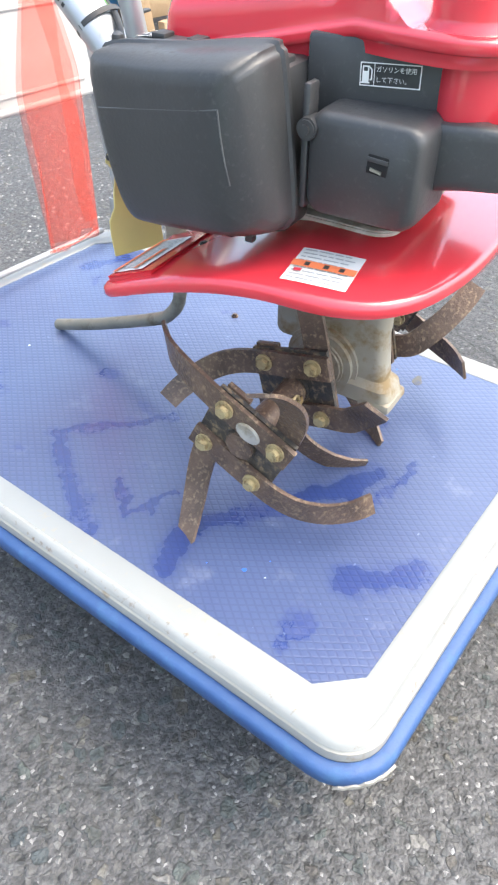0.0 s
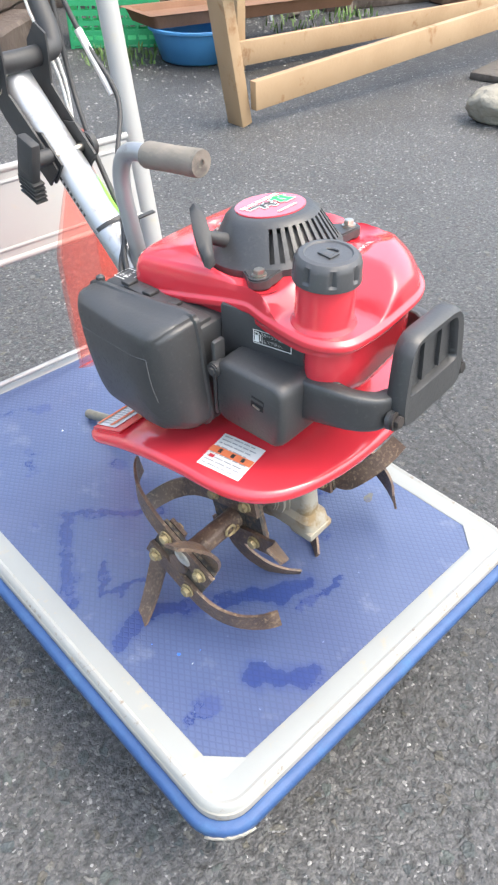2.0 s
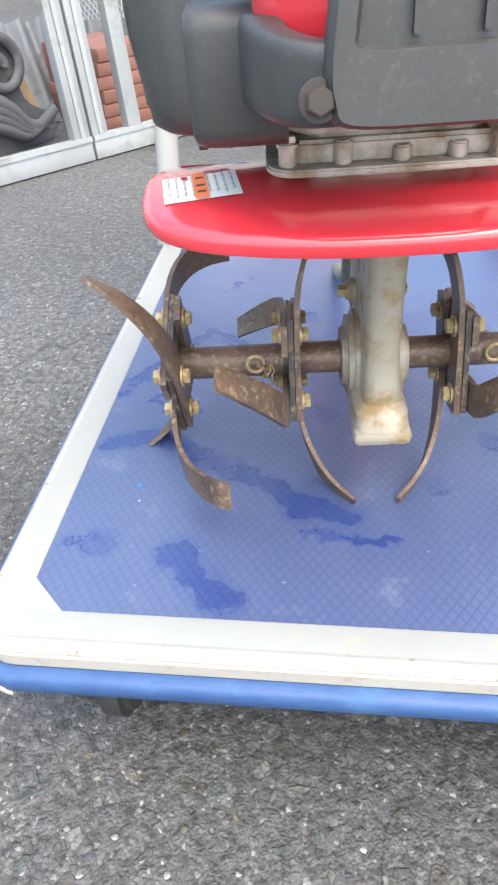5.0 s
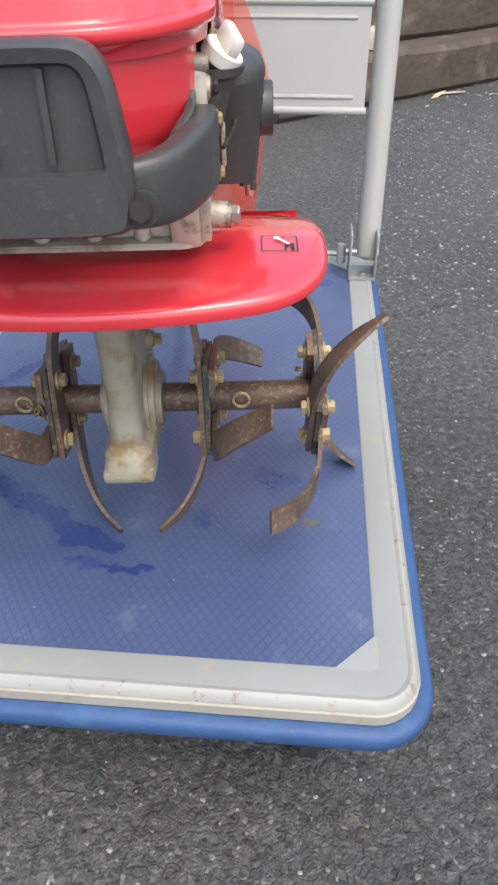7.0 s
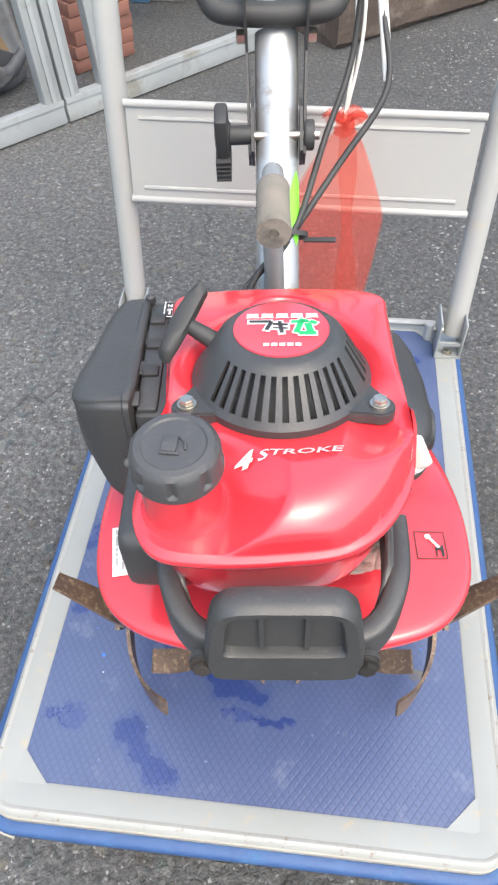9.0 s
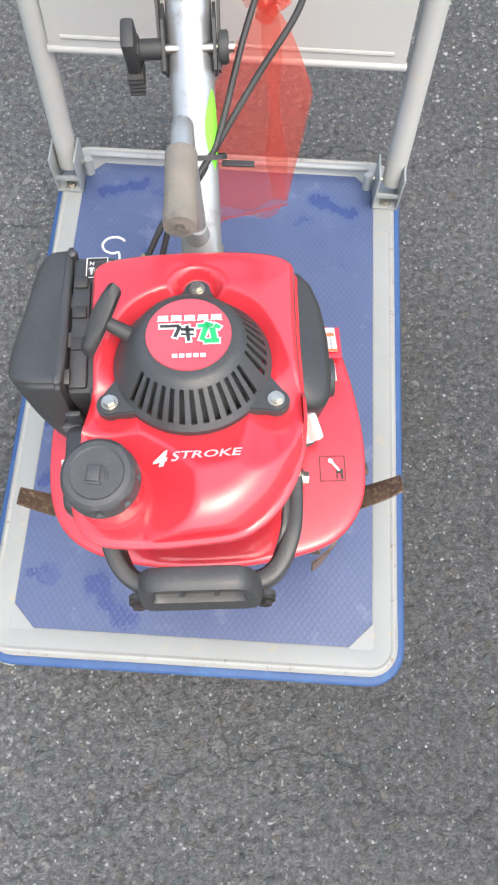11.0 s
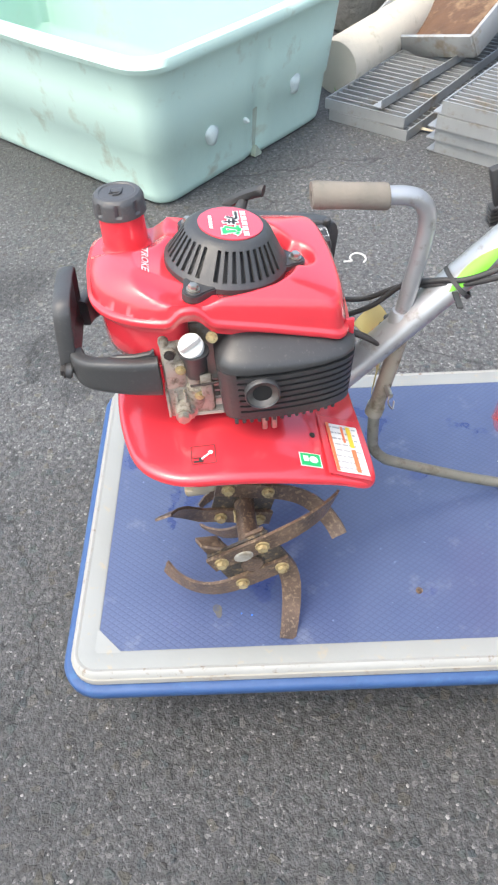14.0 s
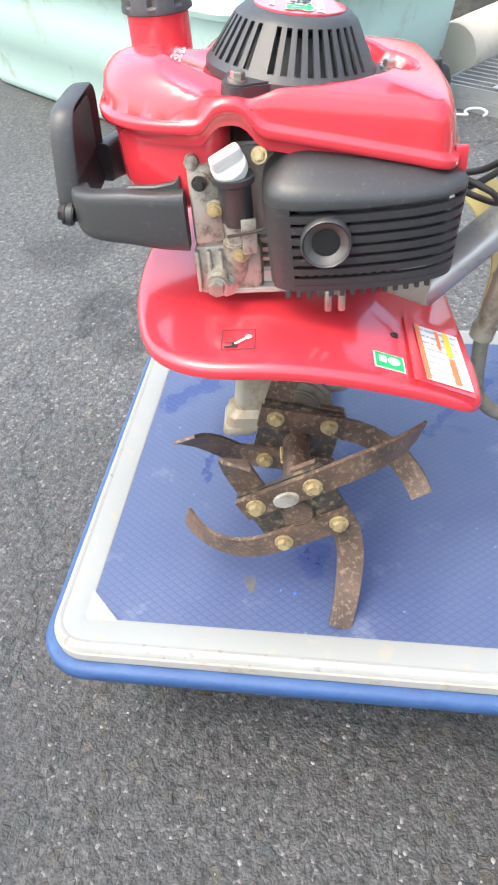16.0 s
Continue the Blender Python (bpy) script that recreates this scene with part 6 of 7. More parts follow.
part("broken_edge", loft([[(x, y, z) for x, z in ((0.346, 0.004), (0.372, 0.003), (0.374, 0.010), (0.362, 0.022), (0.353, 0.034))] for y in (-0.004, 0.012)]), SEAM, tub, "dark broken laminate at the foot of the seam", smooth=0)

# ---- gratings ----


def grating(name, L, W, h, bars, label, flange=0.0):
    """A steel drain grating: long side flats, cross bars between."""
    g_ = thing(name, 0, 0, 0, 0, label, "grating", "stacked drain gratings")
    for sy in (0, W):
        part("side_flat", box((L, 0.004, h), (L / 2, sy, h / 2)), GALV, g_)
        if flange:
            part("flange", box((L, flange, 0.003), (L / 2, sy + (flange / 2 if sy else -flange / 2), 0.0015)), GALV, g_)
    for sx in (0.002, L - 0.002):
        part("end_flat", box((0.004, W - 0.004, h), (sx, W / 2, h / 2)), GALV, g_)
    for k in range(1, bars):
        part("cross_bar", box((0.005, W - 0.004, h * 0.55), (L * k / bars, W / 2, h * 0.68)), GALV, g_)
    for sy in (0.33, 0.66):
        part("tie_bar", box((L - 0.008, 0.004, h * 0.3), (L / 2, W * sy, h * 0.5)), GALV, g_)
    return g_


def facing(x, y, z, ax, ay, flip=False):
    """A pose whose x runs along (ax, ay); flipped: turned over."""
    return pose(x, y, z, 180 if flip else 0, 0, math.degrees(math.atan2(ay, ax)))


g1 = grating("drain_grating", 0.85, 0.252, 0.028, 28, "galvanised steel drain grating lying on asphalt")
g1.matrix_basis = facing(-1.355, 0.307, 0.0, -0.765, 0.644, False) @ pose(0, 0, 0.001)
g1b = copy_thing(g1, facing(-1.372, 0.300, 0.030, -0.785, 0.62))
brt = part("angle_bar", put(box((0.55, 0.03, 0.003), (0.275, 0, 0.0015)), box((0.55, 0.003, 0.025), (0.275, -0.015, 0.0125))), GALV)
brt.matrix_basis = facing(-1.44, 0.235, 0.060, -0.745, 0.667)
tagged(brt, "loose galvanised angle bar lying on the gratings", "angle bar")
gA = grating("channel_grating", 0.75, 0.193, 0.034, 30, "galvanised channel grating in a leaning stack", 0.025)
stack_rnd = random.Random(4)
zz = 0.001
gA.matrix_basis = facing(-1.162, 0.521, zz, -0.765, 0.644)
for k in range(3):
    zz += 0.036
    j = stack_rnd.uniform(-0.012, 0.012)
    copy_thing(gA, facing(-1.162 - j + 0.01 * k, 0.521 + j, zz, -0.765 + j, 0.644))
gB = grating("channel_grating", 0.70, 0.12, 0.028, 26, "short galvanised channel grating with bolt slots", 0.022)
gB.matrix_basis = facing(-1.039, 0.672, 0.001, -0.765, 0.644)
zz = 0.001
for k in range(4):
    zz += 0.030
    j = stack_rnd.uniform(-0.01, 0.01)
    copy_thing(gB, facing(-1.039 + j + 0.010 * k, 0.672 - j, zz, -0.765 + j, 0.644))
slab = part("concrete_slab", box((0.30, 0.148, 0.049), bevel=0.004), CONCRETE)
slab.data.materials[0] = mat("tan_concrete", (0.42, 0.38, 0.28), 0.9, 0, (0.35, 0.315, 0.23), 14, 0.8, 0.4, 90)
slab.matrix_basis = facing(-1.183, 0.729, 0.178, -0.765, 0.644)
tagged(slab, "tan concrete slab resting on the stacked gratings", "slab", "tan slabs")
copy_thing(slab, facing(-1.190, 0.742, 0.228, -0.775, 0.632))

# ---- concrete pipe, rusty tray, pot ----
pipe = part("concrete_pipe", loft([[(x, r * math.cos(a), 0.078 + r * math.sin(a)) for a in [2 * math.pi * k / 40 for k in range(40)]] for x, r in ((0, 0.06), (0, 0.074), (0.004, 0.077), (0.7, 0.077), (0.704, 0.074))]), CONCRETE, smooth=40)
pipe.data.materials[0] = mat("pale_mortar", (0.5, 0.46, 0.38), 0.9, 0, (0.42, 0.39, 0.33), 9, 0.9, 0.3, 80, (0.3, 0.28, 0.22), 0.2, 12)
pipe.matrix_basis = facing(-1.70, 0.145, 0, -0.80, 0.60)
tagged(pipe, "pale concrete cylinder lying beside the green tub", "pipe")
RUST = mat("rusty_sheet", (0.14, 0.075, 0.04), 0.85, 0.1, (0.075, 0.042, 0.027), 12, 0.9, 0.5, 40, (0.26, 0.17, 0.1), 0.3, 10)
tray = thing("rusty_tray", -2.08, 0.62, 0.13, 35, "rusty brown steel tray leaning on the pipe", "tray")
tray.matrix_basis = pose(-2.04, 0.60, 0.16, 24, -12, 40)
part("pan", box((0.45, 0.55, 0.006), (0, 0, 0)), RUST, tray)
for sx in (-1, 1):
    part("side", box((0.012, 0.55, 0.07), (sx * 0.225, 0, 0.03), bevel=0.003), GALV, tray)
    part("side", box((0.45, 0.012, 0.07), (0, sx * 0.275, 0.03), bevel=0.003), GALV, tray)
pot = part("grey_pot", loft([[(r * math.cos(a), r * math.sin(a), z) for a in [2 * math.pi * k / 28 for k in range(28)]] for r, z in ((0.10, 0.001), (0.12, 0.02), (0.14, 0.2), (0.15, 0.21), (0.15, 0.23), (0.13, 0.23), (0.11, 0.03))]), CONCRETE, smooth=50)
pot.matrix_basis = pose(-2.32, 0.30, 0)
tagged(pot, "weathered grey concrete pot behind the tub", "pot")

# ---- dropped wood strips ----
strip = part("wood_strip", loft([[(x, y * w, 0.002 + 0.010 * math.sin(3 * x / 0.12) * e + 0.0015 * t) for y, t in ((-1, 0), (1, 0), (1, 1), (-1, 1))] for x, w, e in ((-0.06, 0.002, 0.2), (-0.03, 0.008, 0.3), (0.02, 0.009, 0.3), (0.06, 0.003, 0.2))]), mat("pale_peeled_wood", (0.52, 0.46, 0.33), 0.7, 0, (0.44, 0.37, 0.25), 30, 0.9, 0.1, 90))
strip.matrix_basis = pose(-0.958, 0.67, 0.004, 0, 0, 48)
tagged(strip, "peeled pale wood strip on asphalt", "wood strip", "dropped wood strips")
for x, y, r in ((-0.934, 0.778, 74), (-1.43, 0.345, 52), (-0.86, 1.05, 30), (0.62, 2.15, 15), (0.58, 2.12, 60), (-0.8, 1.07, 20)):
    copy_thing(strip, pose(x, y, 0.004, 0, 0, r))

# ---- aluminium sash frames leaning in a row ----
FA = 48.4
def sash(x, y, L, Hh, inner):
    f = thing("sash_frame", x, y, 0, FA, "weathered aluminium sash frame standing upright, without glass", "window frame", "sash frames")
    f.matrix_basis = pose(x, y, 0.001, 0, 0, FA) @ pose(0, 0, 0, -7, 0, 0)
    part("bottom_rail", put(box((L, 0.035, 0.055), (L / 2, 0, 0.0275), bevel=0.002), box((L, 0.006, 0.012), (L / 2, -0.019, 0.05))), OLDALU, f)
    part("top_rail", box((L, 0.035, 0.05), (L / 2, 0, Hh - 0.025), bevel=0.002), OLDALU, f)
    for q in (0.0225, L - 0.0225):
        part("stile", put(box((0.045, 0.033, Hh - 0.11), (q, 0, Hh / 2), bevel=0.002), box((0.01, 0.007, Hh - 0.11), (q, -0.019, Hh / 2))), OLDALU, f)
    for q in inner:
        part("mullion", box((0.04, 0.03, Hh - 0.11), (q, 0, Hh / 2), bevel=0.002), OLDALU, f)
    return f
sash(-1.056, 0.732, 0.652, 1.05, (0.17,))
sash(-0.618, 1.224, 0.72, 1.05, (0.13,))

# ---- salvage behind the sashes ----
SLATE = mat("dark_roof_tile", (0.075, 0.078, 0.085), 0.55, 0, (0.11, 0.112, 0.12), 14, 0.8, 0.3, 80, (0.2, 0.19, 0.17), 0.2, 12)
orn = thing("ornamental_roof_tile", -0.868, 1.30, 0, 57, "dark grey ornamental roof tile with a scroll, on the ground", "roof tile")
b = bmesh.new()
sp = [(0.02 + (0.012 + 0.0075 * t) * math.cos(t), 0, 0.20 + (0.012 + 0.0075 * t) * math.sin(t)) for t in [k * 0.35 for k in range(28)]]
put(b, tube(sp, 0.014, 2, 8))
part("scroll", b, SLATE, orn, smooth=60)
for k in range(4):
    part("wave", tube([(-0.10 + 0.02 * k, 0.0, 0.17 - 0.03 * k), (0.0, -0.01, 0.12 - 0.02 * k), (0.06, -0.015, 0.06 - 0.008 * k), (0.12 + 0.012 * k, -0.01, 0.045 + 0.012 * k)], [0.022, 0.014], 5, 8), SLATE, orn, smooth=60)
part("back", loft([[(x, y, z) for x, z in spline([(-0.12, 0.004), (0.14, 0.004), (0.16, 0.06), (0.08, 0.12), (0.07, 0.25), (0.0, 0.28), (-0.12, 0.2)], 4)] for y in (0.012, 0.045)]), SLATE, orn)
CORR = mat("grey_corrugated_sheet", (0.36, 0.37, 0.38), 0.6, 0.2, (0.28, 0.29, 0.3), 5, 0.9, 0.1, 50, (0.2, 0.18, 0.15), 0.25, 7)
def corr(x, y, rz, tilt, W, Hh, label):
    rows = []
    for j in (0, 1):
        rows.append([(W * (k / 60 - 0.5), 0.012 * math.sin(2 * math.pi * k / 60 * W / 0.063), Hh * j) for k in range(61)])
    bb = loft(rows, closed=False, caps=(False, False))
    bmesh.ops.solidify(bb, geom=bb.faces[:], thickness=0.002)
    o_ = part("corrugated_sheet", bb, CORR, smooth=60)
    o_.matrix_basis = pose(x, y, 0.003, 0, 0, rz) @ pose(0, 0, 0, tilt, 0, 0)
    return tagged(o_, label, "roofing sheet", "roofing sheets")
corr(-0.89, 1.56, 42, -28, 0.36, 0.29, "grey corrugated roofing sheet leaning, chipped edge")
corr(-0.76, 1.79, 22, -12, 0.32, 0.24, "grey corrugated roofing sheet leaning behind the tiles")
TERRA = mat("red_clay_tile", (0.25, 0.115, 0.085), 0.75, 0, (0.2, 0.09, 0.068), 10, 0.8, 0.2, 70, (0.25, 0.11, 0.07), 0.2, 14, island=0.12)
for k in range(6):
    o = part("clay_plank", box((0.20, 0.26, 0.034), bevel=0.003), TERRA)
    o.matrix_basis = pose(-0.695, 1.645, 0.018 + 0.035 * k, 0, 0, 52 + (k % 3 - 1) * 2)
    tagged(o, "red clay paving plank in a neat stack", "paving plank", "stack of clay planks")
board = part("orange_board", box((0.05, 0.02, 0.9), (0, 0, 0.45), bevel=0.002), WOOD)
board.matrix_basis = pose(-0.83, 1.45, 0.003, -6, -17, 42)
tagged(board, "yellowish timber board leaning upright", "board")
MESH = mat("galvanised_mesh", (0.4, 0.42, 0.43), 0.5, 0.5, (0.3, 0.31, 0.32), 10, 0.8)


def mesh_panel(x, y, rz, tilt, W, Hh, label):
    t = thing("mesh_panel", x, y, 0, rz, label, "mesh panel", "mesh panels")
    t.matrix_basis = pose(x, y, 0.004, 0, 0, rz) @ pose(0, 0, 0, tilt, 0, 0)
    b_ = bmesh.new()
    p_ = 0.014
    n = int(W / p_)
    for k in range(-int(Hh / p_ / 2), n):
        for s_ in (1, -1):
            x0 = k * p_ if s_ > 0 else W - k * p_
            pts = []
            for z in (0, Hh):
                pts.append((x0 + s_ * z * 0.5, z))
            (xa, za), (xb, zb) = pts
            if s_ > 0:
                za = max(0, (0 - x0) / 0.5); zb = min(Hh, (W - x0) / 0.5)
            else:
                za = max(0, (x0 - W) / 0.5); zb = min(Hh, x0 / 0.5)
            if zb - za > 0.02:
                A, B = Vector((x0 + s_ * za * 0.5, 0, za)), Vector((x0 + s_ * zb * 0.5, 0, zb))
                put(b_, rod(A, B, 0.0014, seg=4))
    part("wire", b_, MESH, t, smooth=0)["kind"] = "stuff"
    for a, c in (((0, 0, 0), (W, 0, 0)), ((0, 0, Hh), (W, 0, Hh)), ((0, 0, 0), (0, 0, Hh)), ((W, 0, 0), (W, 0, Hh))):
        part("frame_bar", rod(a, c, 0.006, seg=8), MESH, t)
    return t


mp_ = mesh_panel(-0.57, 1.97, 0, -4, 0.40, 0.95, "galvanised wire mesh panel leaning upright")
mp_.matrix_basis = pose(-0.885, 1.89, 0.004, -4, -12.3, 0)
SHEET = mat("white_sheet", (0.66, 0.66, 0.63), 0.5, 0, (0.58, 0.58, 0.55), 4, 0.8, 0.03, 60, (0.4, 0.4, 0.36), 0.1, 8)
o = part("white_board", box((0.62, 0.012, 1.1), (0.31, 0, 0.55), bevel=0.002), SHEET)
o.matrix_basis = pose(-0.725, 2.08, 0.003, -7, 0, 6)
tagged(o, "large white board leaning upright behind the cart", "board")
BLUEP = mat("blue_painted_steel", (0.07, 0.16, 0.3), 0.5, 0.2, (0.1, 0.2, 0.34), 14, 0.8, 0.1, 60, (0.2, 0.22, 0.24), 0.25, 12)
for x, y, top in ((-0.608, 2.03, 0.412), (-0.384, 2.03, 0.482)):
    o = part("triangular_sheet", loft([[(xx, yy, zz_) for xx, zz_ in ((0, top), (0.012, top + 0.002), (0.085, top - 0.19), (0.05, top - 0.25), (0.04, 0), (-0.02, 0), (0.008, top - 0.14))] for yy in (0, 0.008)]), BLUEP, smooth=0)
    o.matrix_basis = pose(x, y, 0.002, -2, 0, 0)
    tagged(o, "triangular blue steel sheet leaning on the white board", "steel sheet", "blue sheets")
o = part("slate_sheet", loft([[(xx, yy, zz_) for xx, zz_ in ((0, 0), (0.16, 0), (0.13, 0.14), (-0.02, 0.36))] for yy in (0, 0.01)]), SLATE, smooth=0)
o.matrix_basis = pose(-0.615, 2.045, 0.002, -2, 0, 0)
tagged(o, "dark grey triangular sheet leaning on the white board", "sheet")
o = part("plywood_board", box((0.205, 0.015, 1.0), (0.1025, 0, 0.5), bevel=0.001), mat("plywood", (0.52, 0.36, 0.17), 0.65, 0, (0.46, 0.31, 0.14), 4, 0.8, 0.1, 50))
o.matrix_basis = pose(-0.097, 1.89, 0.003, -6, 0, 5)
tagged(o, "tan plywood board leaning upright", "board")
o = part("grey_post", box((0.06, 0.05, 1.0), (0, 0, 0.5), bevel=0.004), OLDALU)
o.matrix_basis = pose(0.128, 1.97, 0.003, -4, 2, 10)
tagged(o, "grey aluminium post standing by the plywood", "post")

# ---- railway sleepers ----
SA = 41.0


def sleeper(x, y, z, L=2.1, hgt=0.15, dy=0.0):
    rnd = random.Random(int(x * 100 + z * 999))
    rings = []
    for k in range(25):
        u = L * k / 24
        c = 0.012 + 0.006 * rnd.random()
        w, h_ = 0.21, hgt
        ol = [(0, c), (0, h_ - c), (c, h_), (w - c, h_), (w, h_ - c), (w, c), (w - c, 0), (c, 0)]
        rings.append([(u, yy + rnd.uniform(-0.003, 0.003), zz_ + (rnd.uniform(-0.004, 0.002) if zz_ > 0.02 else 0)) for yy, zz_ in ol])
    o_ = part("railway_sleeper", loft(rings), SLEEPER, smooth=25)
    o_.matrix_basis = pose(x, y, z, 0, 0, SA)
    return tagged(o_, "old dark timber railway sleeper, weathered", "sleeper", "stacked railway sleepers")


nx_, ny_ = -math.sin(radians(SA)), math.cos(radians(SA))
sleeper(0.045, 1.70, 0.001)
sleeper(0.045 + nx_ * 0.22 + 0.1, 1.70 + ny_ * 0.22, 0.001)
sleeper(0.045 + nx_ * 0.16 + 0.25, 1.70 + ny_ * 0.16 + 0.19, 0.152)
sleeper(0.045 + nx_ * 0.32 - 0.1, 1.70 + ny_ * 0.32, 0.303)
sleeper(0.045 + nx_ * 0.40, 1.70 + ny_ * 0.40, 0.455)
sleeper(0.045 + nx_ * 0.44 + 0.2, 1.70 + ny_ * 0.44, 0.607)
blk = part("paving_brick", box((0.152, 0.09, 0.058), bevel=0.004), mat("pale_brick", (0.43, 0.41, 0.36), 0.85, 0, (0.37, 0.35, 0.30), 20, 0.8, 0.3, 90))
blk.matrix_basis = pose(0.165, 1.945, 0.1815, 0, 0, 24)
tagged(blk, "pale concrete paving brick lying on a sleeper", "brick", "paving bricks")
copy_thing(blk, pose(0.312, 2.075, 0.1815, 0, 0, 30))

# ---- timber bench frame ----
bench = thing("timber_bench_frame", 1.49, 1.443, 0.001, -2.4, "unfinished pine bench frame standing on asphalt", "bench frame")


def plank(name, p0, p1, w, h, seed):
    """A sawn board from p0 to p1: w deep, h high."""
    p0, p1 = Vector(p0), Vector(p1)
    d = p1 - p0
    b_ = box((d.length, w, h), bevel=0.002)
    q = d.to_track_quat("X", "Z").to_matrix().to_4x4()
    bmesh.ops.transform(b_, matrix=Matrix.Translation((p0 + p1) / 2) @ q, verts=b_.verts)
    return part(name, b_, WOOD, bench)


for x, y, lx, ly in ((-0.04, 0, -0.09, 0.0), (2.35, 0.02, 0.0, 0.02), (0.46, 0.62, 0.0, 0.0), (2.86, 0.64, 0.0, 0.0)):
    plank("leg", (x, y, 0.002), (x + lx, y + ly, 0.43), 0.085, 0.045, 1)
plank("lower_rail", (-0.03, -0.06, 0.102), (2.5, -0.06, 0.25), 0.03, 0.095, 1)
plank("lower_rail", (0.42, 0.56, 0.075), (2.95, 0.56, 0.06), 0.03, 0.095, 2)
plank("top_rail", (-0.14, -0.06, 0.447), (2.5, -0.06, 0.56), 0.04, 0.05, 3)
plank("top_rail", (0.36, 0.56, 0.445), (2.95, 0.56, 0.56), 0.04, 0.05, 4)
plank("end_rail", (-0.125, 0.02, 0.42), (0.43, 0.64, 0.42), 0.03, 0.07, 5)

# ---- old boards lying behind the bench ----
OLDBOARD = mat("grey_weathered_board", (0.06, 0.053, 0.046), 0.85, 0, (0.115, 0.103, 0.09), 6, 0.9, 0.5, 40, (0.045, 0.04, 0.035), 0.25, 10)
brd = part("weathered_board", box((0.95, 0.17, 0.028), (0, 0, 0.0145), bevel=0.003), OLDBOARD)
brd.matrix_basis = pose(2.95, 1.00, 0, 0, 0, 12)
tagged(brd, "grey weathered board lying flat on the ground", "board", "old boards")
copy_thing(brd, pose(3.08, 1.22, 0, 0, 0, 9))
copy_thing(brd, pose(3.00, 1.10, 0.0295, 0, 0, 17))

# ---- rock and hollow blocks ----
rk = bmesh.new()
bmesh.ops.create_icosphere(rk, subdivisions=4, radius=1)
for v in rk.verts:
    n = noise.noise(v.co * 1.4) * 0.22 + noise.noise(v.co * 4) * 0.06
    v.co *= 1 + n
    v.co = Vector((v.co.x * 0.168, v.co.y * 0.11, max(-0.055, v.co.z * 0.08)))
rock = part("rock", rk, STONE, smooth=50)
rock.matrix_basis = pose(2.20, 0.785, 0.055, 0, 0, -38)
tagged(rock, "pale rounded field stone lying on asphalt", "rock")


def hollow_block():
    b_ = bmesh.new()
    L, W, Hh = 0.39, 0.19, 0.10
    t = 0.028
    for y in (t / 2, Hh - t / 2):
        put(b_, box((L, t, W), (0, y - Hh / 2, W / 2)))
    for x in (-L / 2 + 0.016, -0.064, 0.064, L / 2 - 0.016):
        put(b_, box((0.032, Hh - 2 * t + 0.002, W - 0.002), (x, 0, W / 2)))
    return b_


hb_ = part("concrete_block", hollow_block(), CONCRETE, smooth=0)
hb_.matrix_basis = pose(2.52, 0.627, 0.051, 90, 0, -38)
tagged(hb_, "grey hollow concrete block lying on its side", "concrete block", "concrete blocks")
copy_thing(hb_, pose(2.54, 0.627, 0.152, 90, 0, -33))

# ---- clutter behind the bench ----
hoop = thing("spoked_wheel", 2.75, 2.62, 0, 20, "old rusty spoked cart wheel leaning upright", "wheel")
hoop.matrix_basis = pose(2.40, 2.70, 0.248, 76, 0, -38)
part("rim", tube([(0.235 * math.cos(a), 0.235 * math.sin(a), 0) for a in [2 * math.pi * k / 40 for k in range(41)]], 0.016, 1, 8, close=False), BLACK2, hoop, smooth=60)
for k in range(16):
    a = 2 * math.pi * k / 16
    part("spoke", rod((0.03 * math.cos(a), 0.03 * math.sin(a), 0), (0.235 * math.cos(a), 0.235 * math.sin(a), 0), 0.003, seg=6), RUST, hoop)
part("hub", rod((0, 0, -0.03), (0, 0, 0.03), 0.022, seg=16), RUST, hoop)
BASIN = mat("blue_plastic", (0.05, 0.2, 0.42), 0.45, 0, (0.07, 0.25, 0.47), 8, 0.8)
basin = part("blue_basin", loft([[(r * math.cos(a), r * math.sin(a), z) for a in [2 * math.pi * k / 32 for k in range(32)]] for r, z in ((0.14, 0.001), (0.16, 0.01), (0.20, 0.13), (0.215, 0.135), (0.215, 0.145), (0.195, 0.145), (0.15, 0.02))]), BASIN, smooth=50)
basin.matrix_basis = pose(1.97, 2.31, 0)
tagged(basin, "blue plastic basin under a brown planter", "basin")
PLANTER = mat("brown_planter", (0.2, 0.1, 0.055), 0.8, 0, (0.15, 0.075, 0.04), 8, 0.8, 0.2, 50)
pl = part("planter_tray", loft([[(x, y, z) for x, y in rounded(w, d, 0.02, 3)] for w, d, z in ((0.56, 0.13, 0.0), (0.58, 0.15, 0.05), (0.6, 0.16, 0.055), (0.57, 0.13, 0.055), (0.55, 0.12, 0.03))]), PLANTER)
pl.matrix_basis = pose(2.34, 2.36, 0.146, 0, 0, -10)
tagged(pl, "long brown planter tray resting on the blue basin", "planter")
CRATE = mat("green_plastic", (0.03, 0.3, 0.12), 0.45, 0, (0.04, 0.36, 0.15), 8, 0.8)
crate = thing("green_crate", 1.93, 2.88, 0.001, -38, "green slatted plastic crate on the ground", "crate")
for sy in (-0.16, 0.16):
    for k in range(7):
        part("slat", box((0.44, 0.006, 0.022), (0, sy, 0.025 + 0.042 * k)), CRATE, crate)
    for k in range(9):
        part("rib", box((0.012, 0.009, 0.30), (-0.21 + 0.0525 * k, sy, 0.15)), CRATE, crate)
for sx in (-0.22, 0.22):
    part("end", box((0.006, 0.32, 0.30), (sx, 0, 0.15)), CRATE, crate)
part("bottom", box((0.44, 0.32, 0.006), (0, 0, 0.005)), CRATE, crate)
DRIFT = mat("pale_branches", (0.2, 0.165, 0.13), 0.85, 0, (0.12, 0.095, 0.075), 8, 0.9, 0.4, 40)
